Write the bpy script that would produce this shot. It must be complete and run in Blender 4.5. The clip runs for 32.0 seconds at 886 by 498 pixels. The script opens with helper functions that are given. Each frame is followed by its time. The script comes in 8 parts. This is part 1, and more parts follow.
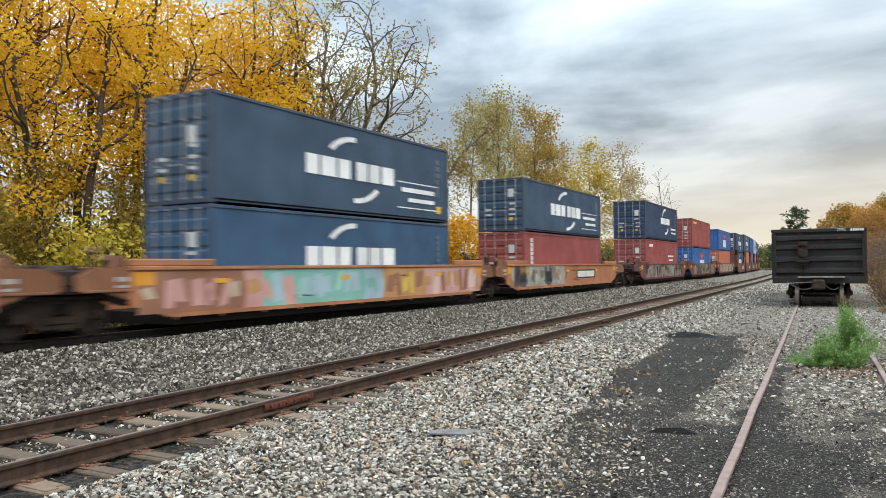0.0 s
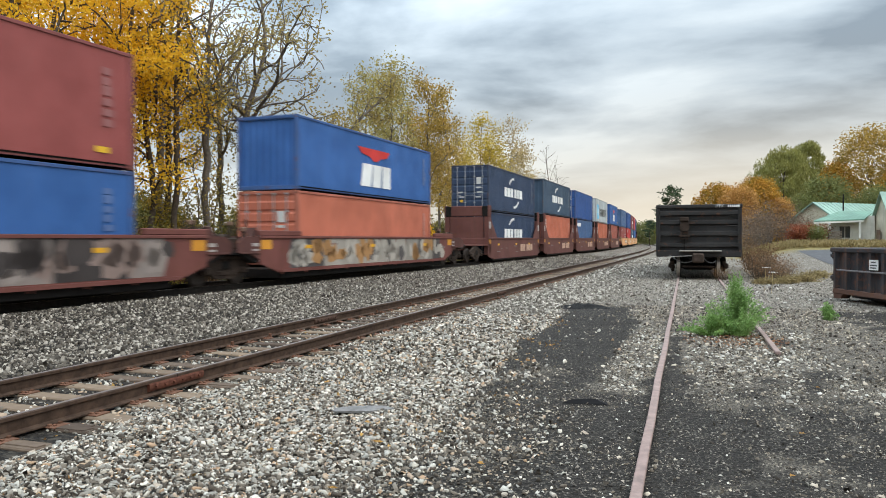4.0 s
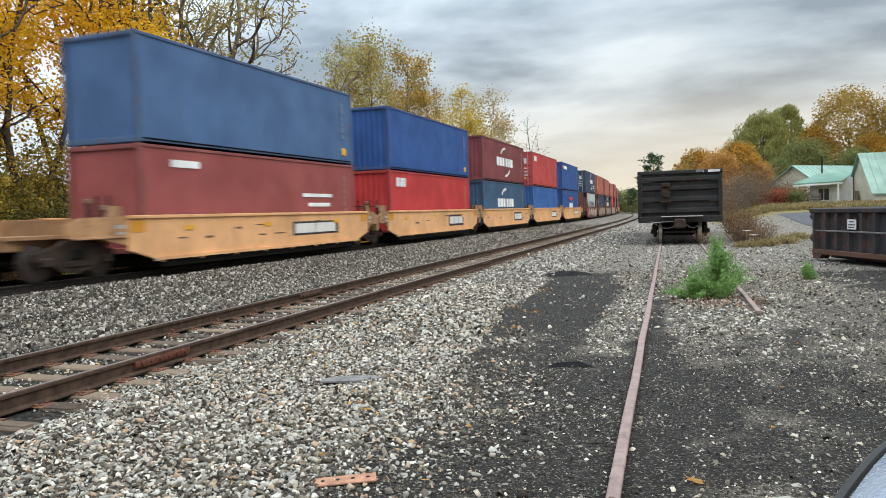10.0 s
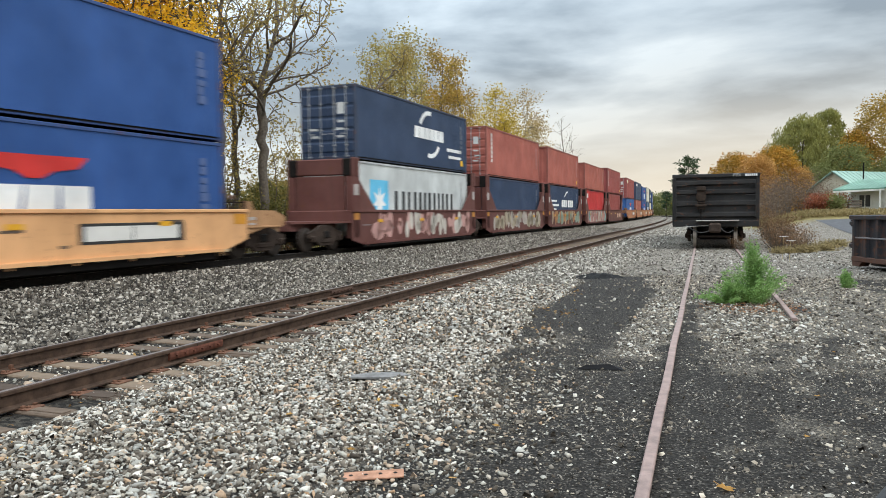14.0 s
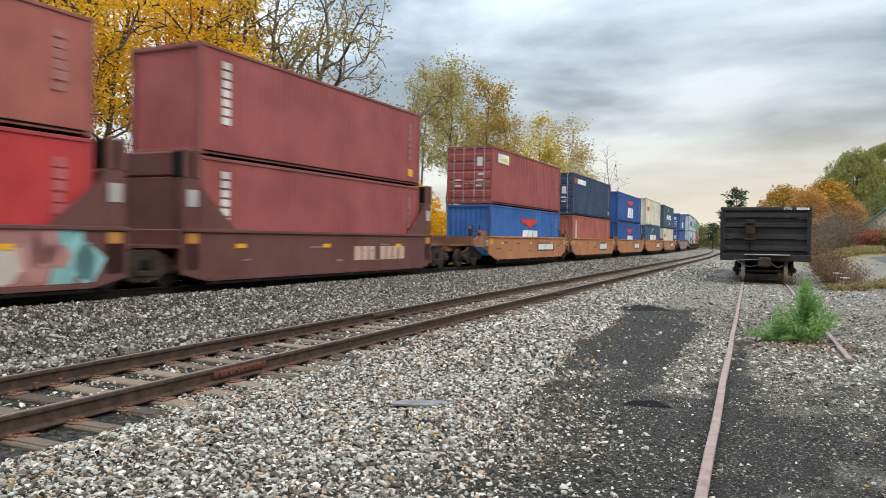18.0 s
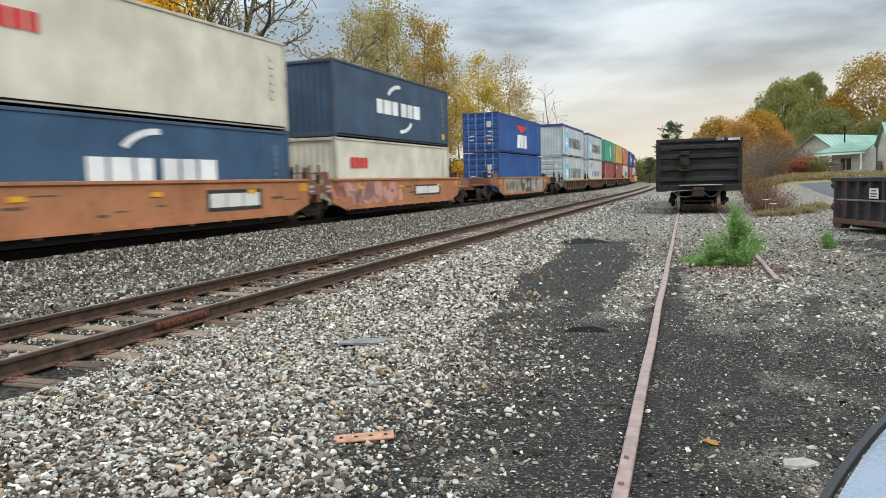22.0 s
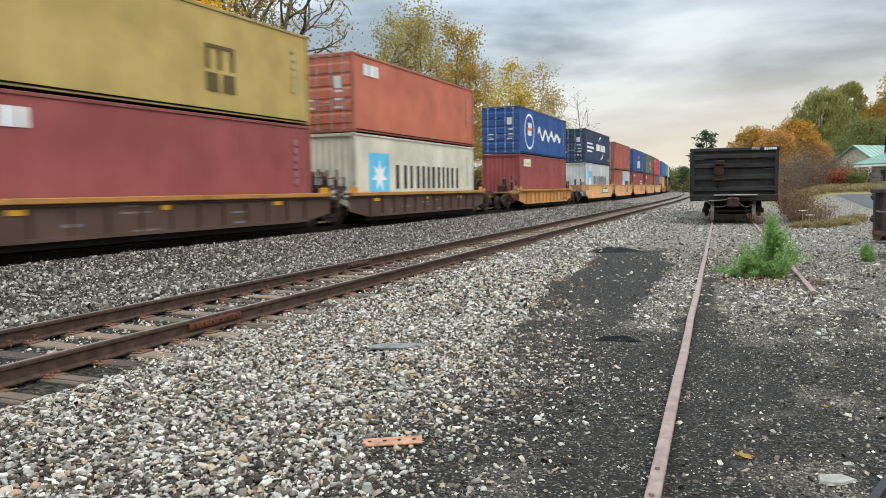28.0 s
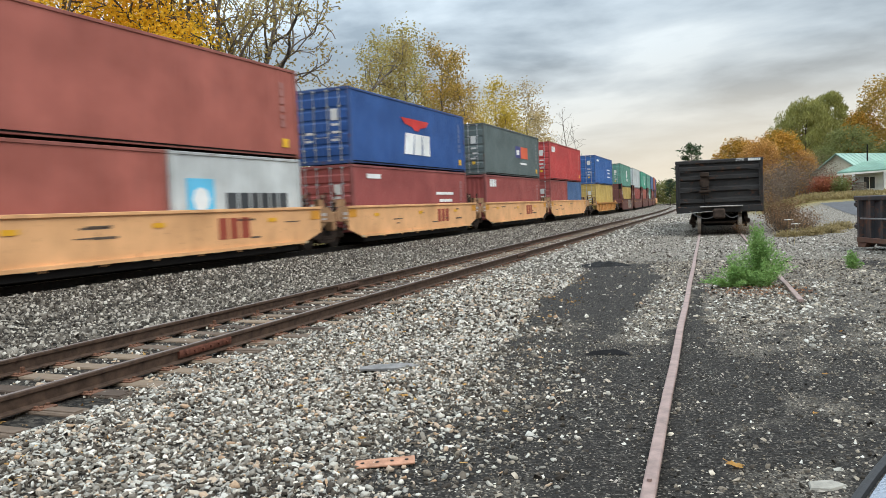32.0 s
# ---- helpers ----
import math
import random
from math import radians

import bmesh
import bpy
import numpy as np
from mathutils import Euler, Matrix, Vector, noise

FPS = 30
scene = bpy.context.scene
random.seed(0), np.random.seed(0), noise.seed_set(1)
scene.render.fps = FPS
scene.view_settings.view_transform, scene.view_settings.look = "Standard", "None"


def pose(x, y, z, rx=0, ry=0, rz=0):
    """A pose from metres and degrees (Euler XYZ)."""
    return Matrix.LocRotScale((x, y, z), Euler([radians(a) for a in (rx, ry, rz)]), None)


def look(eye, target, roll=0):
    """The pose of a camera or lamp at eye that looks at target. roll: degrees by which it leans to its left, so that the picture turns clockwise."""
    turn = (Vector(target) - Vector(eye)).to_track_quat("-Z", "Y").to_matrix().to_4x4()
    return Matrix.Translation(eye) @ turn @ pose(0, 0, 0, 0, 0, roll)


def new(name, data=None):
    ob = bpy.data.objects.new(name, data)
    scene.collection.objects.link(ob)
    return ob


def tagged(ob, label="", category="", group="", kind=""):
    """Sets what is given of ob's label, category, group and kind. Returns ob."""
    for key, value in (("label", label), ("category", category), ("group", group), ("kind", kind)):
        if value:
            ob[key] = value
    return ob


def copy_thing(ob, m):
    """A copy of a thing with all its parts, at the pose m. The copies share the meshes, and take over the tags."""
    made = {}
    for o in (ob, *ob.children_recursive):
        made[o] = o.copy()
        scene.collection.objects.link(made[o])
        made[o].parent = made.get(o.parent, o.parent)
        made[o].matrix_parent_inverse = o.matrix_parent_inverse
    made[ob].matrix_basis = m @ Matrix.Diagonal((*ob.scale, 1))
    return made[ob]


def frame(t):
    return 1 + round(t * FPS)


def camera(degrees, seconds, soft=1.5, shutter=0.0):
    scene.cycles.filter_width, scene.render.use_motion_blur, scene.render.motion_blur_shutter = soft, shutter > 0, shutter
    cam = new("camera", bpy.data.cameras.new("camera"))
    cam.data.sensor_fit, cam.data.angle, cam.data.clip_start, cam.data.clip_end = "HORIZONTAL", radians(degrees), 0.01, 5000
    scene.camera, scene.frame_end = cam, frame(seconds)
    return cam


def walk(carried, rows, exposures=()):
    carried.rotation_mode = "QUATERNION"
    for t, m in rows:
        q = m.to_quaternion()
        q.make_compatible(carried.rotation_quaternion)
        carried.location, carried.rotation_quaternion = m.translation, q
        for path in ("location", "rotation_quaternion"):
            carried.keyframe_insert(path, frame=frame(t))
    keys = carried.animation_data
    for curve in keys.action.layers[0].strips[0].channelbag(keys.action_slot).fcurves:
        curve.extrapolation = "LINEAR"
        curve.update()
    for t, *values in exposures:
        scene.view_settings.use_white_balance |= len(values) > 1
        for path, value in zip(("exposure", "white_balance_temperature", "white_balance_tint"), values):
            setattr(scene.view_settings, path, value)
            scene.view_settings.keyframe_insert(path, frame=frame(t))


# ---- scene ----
cam = camera(61.5, 32.0, soft=0.7, shutter=0.45)
PATH = [
    (0, (0.503, -1.067, 1.630), (-4.156, 7.779, 1.861), -0.53),
    (0.5, (0.496, -1.069, 1.621), (-4.236, 7.738, 1.825), -0.73),
    (1, (0.461, -1.079, 1.615), (-4.354, 7.685, 1.622), -0.96),
    (1.5, (0.390, -0.923, 1.593), (-4.338, 7.888, 1.469), -0.48),
    (2, (0.319, -0.761, 1.596), (-4.054, 8.233, 1.561), 0.33),
    (2.5, (0.211, -0.719, 1.590), (-3.459, 8.583, 1.651), -0.58),
    (3, (0.167, -0.711, 1.587), (-3.105, 8.739, 1.658), -0.14),
    (3.5, (0.130, -0.738, 1.578), (-3.173, 8.701, 1.571), 0.20),
    (5.5, (0.146, -0.701, 1.537), (-3.136, 8.735, 1.110), -1.43),
    (6, (0.150, -0.700, 1.536), (-3.084, 8.752, 1.103), -1.22),
    (6.5, (0.147, -0.696, 1.529), (-3.016, 8.780, 1.072), -0.96),
    (7, (0.136, -0.693, 1.530), (-2.975, 8.800, 1.084), -0.55),
    (7.5, (0.147, -0.701, 1.529), (-2.974, 8.790, 1.107), -0.44),
    (8, (0.155, -0.715, 1.534), (-2.954, 8.781, 1.115), -0.19),
    (8.5, (0.161, -0.713, 1.531), (-2.938, 8.786, 1.123), -0.50),
    (9, (0.161, -0.720, 1.532), (-2.911, 8.788, 1.126), -0.91),
    (9.5, (0.160, -0.721, 1.529), (-2.897, 8.792, 1.136), -1.43),
    (10, (0.145, -0.741, 1.510), (-2.956, 8.754, 1.027), -1.75),
    (10.5, (0.147, -0.748, 1.510), (-3.007, 8.724, 0.933), -1.45),
    (11, (0.144, -0.738, 1.512), (-3.056, 8.718, 0.921), -1.26),
    (11.5, (0.146, -0.733, 1.503), (-3.115, 8.704, 0.940), -1.38),
    (12, (0.148, -0.724, 1.500), (-3.163, 8.695, 0.936), -1.44),
    (12.5, (0.154, -0.730, 1.503), (-3.195, 8.674, 0.909), -1.13),
    (13, (0.144, -0.738, 1.503), (-3.240, 8.655, 0.948), -0.89),
    (13.5, (0.148, -0.751, 1.506), (-3.306, 8.620, 0.998), -0.86),
    (14, (0.145, -0.757, 1.507), (-3.349, 8.601, 1.026), -0.67),
    (14.5, (0.139, -0.741, 1.501), (-3.374, 8.610, 1.031), -0.89),
    (16.5, (0.140, -0.742, 1.500), (-3.370, 8.610, 1.017), -0.54),
    (17, (0.126, -0.736, 1.504), (-3.446, 8.593, 1.053), 0.02),
    (17.5, (0.102, -0.724, 1.522), (-3.651, 8.541, 1.232), 0.72),
    (18, (0.090, -0.734, 1.528), (-3.921, 8.426, 1.384), 0.89),
    (18.5, (0.096, -0.731, 1.529), (-4.118, 8.337, 1.415), 0.86),
    (19, (0.118, -0.743, 1.505), (-3.903, 8.409, 1.220), -0.04),
    (19.5, (0.114, -0.726, 1.501), (-3.513, 8.585, 1.105), -0.81),
    (20, (0.127, -0.748, 1.484), (-3.322, 8.626, 1.003), -1.65),
    (20.5, (0.140, -0.749, 1.471), (-3.254, 8.635, 0.828), -1.68),
    (21, (0.139, -0.751, 1.464), (-3.187, 8.648, 0.691), -1.69),
    (21.5, (0.138, -0.758, 1.466), (-3.169, 8.641, 0.620), -1.84),
    (22, (0.133, -0.755, 1.466), (-3.168, 8.642, 0.569), -1.45),
    (22.5, (0.136, -0.751, 1.469), (-3.203, 8.636, 0.615), -1.15),
    (23, (0.145, -0.756, 1.461), (-3.225, 8.624, 0.641), -1.27),
    (23.5, (0.145, -0.767, 1.465), (-3.272, 8.597, 0.658), -1.26),
    (24, (0.145, -0.772, 1.465), (-3.265, 8.595, 0.668), -1.04),
    (24.5, (0.136, -0.764, 1.463), (-3.284, 8.600, 0.674), -0.84),
    (25, (0.128, -0.762, 1.460), (-3.369, 8.572, 0.649), -0.79),
    (25.5, (0.124, -0.764, 1.457), (-3.441, 8.540, 0.613), -0.72),
    (26, (0.122, -0.763, 1.462), (-3.475, 8.529, 0.610), -0.69),
    (26.5, (0.125, -0.762, 1.465), (-3.487, 8.526, 0.640), -0.68),
    (28.5, (0.125, -0.766, 1.462), (-3.560, 8.497, 0.670), -0.72),
    (29, (0.128, -0.769, 1.463), (-3.505, 8.519, 0.719), -0.72),
    (29.5, (0.139, -0.769, 1.460), (-3.481, 8.527, 0.773), -0.89),
    (30, (0.143, -0.767, 1.462), (-3.463, 8.537, 0.815), -1.02),
    (30.5, (0.137, -0.765, 1.461), (-3.487, 8.536, 0.860), -1.39),
    (31, (0.145, -0.770, 1.464), (-3.462, 8.540, 0.911), -1.86),
    (31.5, (0.151, -0.776, 1.463), (-3.410, 8.553, 0.919), -2.04),
    (32, (0.155, -0.784, 1.463), (-3.398, 8.548, 0.915), -2.37),
]
walk(cam, [(t, look(eye, target, roll)) for t, eye, target, roll in PATH], exposures=[(0.0, 0.08, 6850, 10), (32.0, 0.08, 6850, 10)])

# ---------------------------------------------------------------- light


def make_world():
    """Overcast evening sky: a Nishita base behind layered stratus, warm towards the horizon."""
    w = bpy.data.worlds.new("overcast_sky")
    scene.world = w
    w.use_nodes = True
    nt = w.node_tree
    nt.nodes.clear()
    N, L = nt.nodes.new, nt.links.new
    out, bg = N("ShaderNodeOutputWorld"), N("ShaderNodeBackground")
    sky = N("ShaderNodeTexSky")
    sky.sky_type, sky.sun_disc = "NISHITA", False
    sky.sun_elevation, sky.sun_rotation = radians(56), radians(115)
    tc, sep = N("ShaderNodeTexCoord"), N("ShaderNodeSeparateXYZ")
    L(tc.outputs["Generated"], sep.inputs[0])

    def math_(op, a, b=None, clamp=False):
        m = N("ShaderNodeMath")
        m.operation, m.use_clamp = op, clamp
        for i, v in enumerate((a, b)):
            if v is None:
                continue
            if isinstance(v, (int, float)):
                m.inputs[i].default_value = v
            else:
                L(v, m.inputs[i])
        return m.outputs[0]

    up = math_("ADD", math_("MAXIMUM", sep.outputs[2], 0.0), 0.20)
    comb = N("ShaderNodeCombineXYZ")
    L(math_("DIVIDE", sep.outputs[0], up), comb.inputs[0])
    L(math_("DIVIDE", sep.outputs[1], up), comb.inputs[1])
    mp = N("ShaderNodeMapping")
    mp.inputs["Rotation"].default_value = (0, 0, radians(-28))
    mp.inputs["Scale"].default_value = (0.75, 1.05, 1.0)
    mp.inputs["Location"].default_value = (1.7, 0.2, 0)
    L(comb.outputs[0], mp.inputs[0])
    n1 = N("ShaderNodeTexNoise")
    n1.inputs["Scale"].default_value, n1.inputs["Detail"].default_value, n1.inputs["Roughness"].default_value = 1.25, 9.0, 0.50
    n1.inputs["Distortion"].default_value = 0.25
    L(mp.outputs[0], n1.inputs["Vector"])
    ramp = N("ShaderNodeValToRGB")
    e = ramp.color_ramp.elements
    e[0].position, e[0].color = 0.41, (0.215, 0.282, 0.352, 1)
    e[1].position, e[1].color = 0.60, (0.66, 0.76, 0.84, 1)
    m = e.new(0.50)
    m.color = (0.435, 0.53, 0.62, 1)
    n2 = N("ShaderNodeTexNoise")
    n2.inputs["Scale"].default_value, n2.inputs["Detail"].default_value, n2.inputs["Roughness"].default_value = 2.7, 8.0, 0.55
    L(mp.outputs[0], n2.inputs["Vector"])
    L(math_("ADD", math_("MULTIPLY", n1.outputs[0], 0.84), math_("MULTIPLY", n2.outputs[0], 0.16)), ramp.inputs[0])
    # warm low band: the last light below the cloud deck, ahead and away from the woods
    warm = N("ShaderNodeValToRGB")
    e = warm.color_ramp.elements
    e[0].position, e[0].color = 0.0, (1, 1, 1, 1)
    e[1].position, e[1].color = 0.29, (0, 0, 0, 1)
    for at, v in ((0.035, 0.92), (0.085, 0.60), (0.14, 0.25), (0.19, 0.08)):
        m = e.new(at)
        m.color = (v, v, v, 1)
    L(sep.outputs[2], warm.inputs[0])
    mix = N("ShaderNodeMix")
    mix.data_type = "RGBA"
    ahead = math_("SUBTRACT", 1.0, math_("MULTIPLY", math_("MAXIMUM", math_("MULTIPLY", sep.outputs[0], -1.0), 0.0), 1.15), True)
    L(math_("MULTIPLY", warm.outputs[0], ahead), mix.inputs[0])
    L(ramp.outputs[0], mix.inputs[6])
    mix.inputs[7].default_value = (1.08, 0.985, 0.83, 1)
    add = N("ShaderNodeMix")
    add.data_type, add.blend_type = "RGBA", "ADD"
    add.inputs[0].default_value = 0.012
    L(mix.outputs[2], add.inputs[6])
    L(sky.outputs[0], add.inputs[7])
    L(add.outputs[2], bg.inputs[0])
    # an overcast dome is about three times brighter overhead than near the horizon
    dome = math_("MULTIPLY", math_("ADD", 0.86, math_("MULTIPLY", math_("POWER", math_("MAXIMUM", sep.outputs[2], 0.0), 1.6), 4.6)), 0.86)
    # thinner cloud over the woods
    L(math_("MULTIPLY", dome, math_("ADD", 1.0, math_("MULTIPLY", math_("MAXIMUM", math_("MULTIPLY", sep.outputs[0], -1.0), 0.0), 0.50))), bg.inputs[1])
    L(bg.outputs[0], out.inputs[0])


make_world()
sun = new("sun", bpy.data.lights.new("sun", "SUN"))
sun.data.energy, sun.data.angle, sun.data.color = 1.5, radians(40), (1.0, 0.93, 0.84)
sun.matrix_world = look((0, 0, 50), (-30, 14, 0))

# ---------------------------------------------------------------- plan of the tracks
RAIL_MAIN = 0.20   # railhead of the main line
MX, MB, MY, MR = -15.135, 0.0427, 9.2, 1633.0
MH = -math.atan(MB)
SPEED, SLOW = 18.469, -0.0157


def main_line(s):
    """Centre of the main line at arc length s: x, y, heading (radians, left of +y)."""
    start = MY / math.cos(MH)
    if s < start:
        return MX - s * math.sin(MH), s * math.cos(MH), MH
    h = MH + (s - start) / MR
    return (MX - start * math.sin(MH) + MR * (math.cos(h) - math.cos(MH)), MY + MR * (math.sin(h) - math.sin(MH)), h)


def main_x(y):
    if y < MY:
        return MX + MB * y
    h = math.asin(max(-1, min(1, math.sin(MH) + (y - MY) / MR)))
    return MX + MB * MY + MR * (math.cos(h) - math.cos(MH))


def side_x(y):
    """Centre of the passing track."""
    return -6.305 - max(0.0, y - 62.0) ** 2 / 3000.0


def stub_x(y):
    """Centre of the old stub track in the yard."""
    return 0.58 - 0.021 * y


def step(a, b, v):
    v = max(0.0, min(1.0, (v - a) / (b - a)))
    return v * v * (3 - 2 * v)


def ground_z(x, y):
    d = x - main_x(min(y, 700.0))
    e = x - side_x(min(y, 400.0))
    z = -0.05
    z += -0.04 * step(-2.2, -3.6, x)
    z += -0.075 * step(1.75, 1.2, abs(e))
    z += -0.10 * step(1.6, 2.6, -e) * step(4.6, 3.6, -e)
    z += 0.14 * step(3.4, 1.75, abs(d)) - 0.055 * step(1.7, 1.15, abs(d))
    z += -0.55 * step(2.2, 4.5, -d) + 0.9 * step(8, 22, -d)
    z += 1.05 * step(36, 78, y) * step(2.5, 8, x)
    if x > -30 and y < 60:
        z += 0.012 * noise.noise((x * 1.3, y * 1.3, 0)) + 0.02 * noise.noise((x * 0.35, y * 0.35, 3)) * (abs(e) > 1.5)
    return z


BARE = ((-0.70, 10.6, 0.38, 3.8, 0.93), (0.55, 10.6, 0.95, 2.6, 0.92), (-1.45, 4.9, 0.42, 1.2, 0.35), (2.3, 11.5, 1.3, 3.6, 0.6),
        (1.0, 16.0, 2.2, 3.6, 0.95), (-0.62, 16.2, 0.8, 2.2, 0.9), (2.2, 7.0, 0.8, 1.6, 0.5), (1.5, 4.3, 0.9, 0.8, 0.35), (-0.35, 4.6, 0.3, 0.9, 0.3), (2.8, 3.2, 0.8, 1.2, 0.4))
EDGE_Y = (1.0, 2.5, 3.45, 4.2, 5.06, 6.3, 7.5, 9.0, 12.4, 17.8)
EDGE_X = (-1.6, -1.72, -1.88, -2.0, -2.06, -2.08, -2.26, -2.40, -2.66, -2.84)


def cinder_edge(y):
    """Where the pale ballast ends and the black cinders of the yard begin."""
    return float(np.interp(y, EDGE_Y, EDGE_X))


def cinder(x, y):
    """How far black cinders cover the gravel, 0 to 1: a spill with worn patches in it."""
    w = 0.62 - 0.46 * step(4.5, 8.0, y)
    c = step(-w, w, x - cinder_edge(y) + 0.30 * noise.noise((x * 1.1, y * 0.7, 1)) + 0.16 * noise.noise((x * 3, y * 2, 1))) * step(18.4, 17.2, y + 0.7 * noise.noise((x, y, 4)))
    for cx, cy, rx, ry, wt in BARE:
        d = math.hypot((x - cx) / rx, (y - cy) / ry) + 0.40 * noise.noise((x * 1.9, y * 1.3, 5)) + 0.25 * noise.noise((x * 5, y * 4, 5))
        c *= 1 - wt * step(1.2, 0.75, d)
    worn = noise.noise((x * 0.85, y * 0.6, 12)) + 0.55 * noise.noise((x * 2.6, y * 1.9, 13)) + 0.3 * noise.noise((x * 7, y * 6, 14))
    return c * (1 - 0.62 * step(10.5, 8.0, y - 2.5 * (x > 0)) * step(0.0, 0.42, worn))


# ---------------------------------------------------------------- materials
def mat_base(name, rough=0.7, metal=0.0, spec=0.5):
    m = bpy.data.materials.new(name)
    m.use_nodes = True
    b = m.node_tree.nodes["Principled BSDF"]
    b.inputs["Roughness"].default_value, b.inputs["Metallic"].default_value = rough, metal
    b.inputs["Specular IOR Level"].default_value = spec
    return m, m.node_tree, b


def noise_node(nt, scale, detail=4.0, rough=0.55, vec=None, stretch=None):
    n = nt.nodes.new("ShaderNodeTexNoise")
    n.inputs["Scale"].default_value, n.inputs["Detail"].default_value, n.inputs["Roughness"].default_value = scale, detail, rough
    if vec is None:
        t = nt.nodes.new("ShaderNodeTexCoord")
        vec = t.outputs["Object"]
    if stretch:
        mp = nt.nodes.new("ShaderNodeMapping")
        mp.inputs["Scale"].default_value = stretch
        nt.links.new(vec, mp.inputs[0])
        vec = mp.outputs[0]
    nt.links.new(vec, n.inputs["Vector"])
    return n.outputs[0]


def ramp_node(nt, fac, stops):
    r = nt.nodes.new("ShaderNodeValToRGB")
    e = r.color_ramp.elements
    for i, (p, c) in enumerate(stops):
        if i < 2:
            el = e[i]
            el.position = p
        else:
            el = e.new(p)
        el.color = (*c, 1) if len(c) == 3 else c
    nt.links.new(fac, r.inputs[0])
    return r.outputs[0]


def mix_node(nt, fac, a, b, blend="MIX"):
    m = nt.nodes.new("ShaderNodeMix")
    m.data_type, m.blend_type = "RGBA", blend
    for i, v in ((0, fac), (6, a), (7, b)):
        if isinstance(v, (int, float)):
            m.inputs[i].default_value = v
        elif isinstance(v, tuple):
            m.inputs[i].default_value = (*v, 1) if len(v) == 3 else v
        else:
            nt.links.new(v, m.inputs[i])
    return m.outputs[2]


def bump_node(nt, b, height, strength=0.3, dist=0.01):
    n = nt.nodes.new("ShaderNodeBump")
    n.inputs["Strength"].default_value, n.inputs["Distance"].default_value = strength, dist
    nt.links.new(height, n.inputs["Height"])
    nt.links.new(n.outputs[0], b.inputs["Normal"])


MATS = {}


def paint(name, col, rough=0.55, dirt=0.35, dirt_col=(0.10, 0.075, 0.055), rust=0.0):
    """Weathered paint on steel: faded patches, grime in vertical streaks, rust specks."""
    key = (name, col, dirt, rust)
    if key in MATS:
        return MATS[key]
    m, nt, b = mat_base(name, rough, 0.0, 0.25)
    big = noise_node(nt, 0.7, 5.0)
    light = tuple(min(1, c * 1.18 + 0.012) for c in col)
    dark = tuple(c * 0.80 for c in col)
    c = ramp_node(nt, big, [(0.3, dark), (0.7, light)])
    streak = noise_node(nt, 1.0, 6.0, 0.7, None, (5.0, 5.0, 0.35))
    c = mix_node(nt, ramp_node(nt, streak, [(0.52, (0, 0, 0)), (0.80, (dirt, dirt, dirt))]), c, dirt_col)
    if rust:
        sp = noise_node(nt, 3.5, 8.0, 0.75)
        c = mix_node(nt, ramp_node(nt, sp, [(0.60 - 0.12 * rust, (0, 0, 0)), (0.72 - 0.08 * rust, (0.85, 0.85, 0.85))]), c, (0.14, 0.055, 0.028))
    nt.links.new(c, b.inputs["Base Color"])
    fine = noise_node(nt, 14.0, 4.0)
    bump_node(nt, b, fine, 0.12, 0.01)
    MATS[key] = m
    return m


def plain(name, col, rough=0.6, metal=0.0, var=0.25, scale=6.0, bump=0.2):
    key = ("plain", name)
    if key in MATS:
        return MATS[key]
    m, nt, b = mat_base(name, rough, metal, 0.5 if rough < 0.65 else 0.18)
    n = noise_node(nt, scale, 6.0, 0.65)
    c = ramp_node(nt, n, [(0.3, tuple(v * (1 - var) for v in col)), (0.7, tuple(min(1, v * (1 + var)) for v in col))])
    nt.links.new(c, b.inputs["Base Color"])
    if bump:
        bump_node(nt, b, noise_node(nt, scale * 5, 4.0), bump, 0.01)
    MATS[key] = m
    return m


def random_mat(name, stops, rough=0.85, island=True, bump=0.4, scale=25.0, spec=0.3):
    """Colour chosen piece by piece: per island of a joined mesh, or per object."""
    m, nt, b = mat_base(name, rough, 0.0, spec)
    if island:
        r = nt.nodes.new("ShaderNodeNewGeometry").outputs["Random Per Island"]
    else:
        r = nt.nodes.new("ShaderNodeObjectInfo").outputs["Random"]
    c = ramp_node(nt, r, stops)
    n = noise_node(nt, scale, 5.0, 0.6)
    c = mix_node(nt, 0.35, c, ramp_node(nt, n, [(0.3, (0.25, 0.25, 0.25)), (0.7, (1, 1, 1))]), "MULTIPLY")
    nt.links.new(c, b.inputs["Base Color"])
    if bump:
        bump_node(nt, b, n, bump, 0.01)
    return m


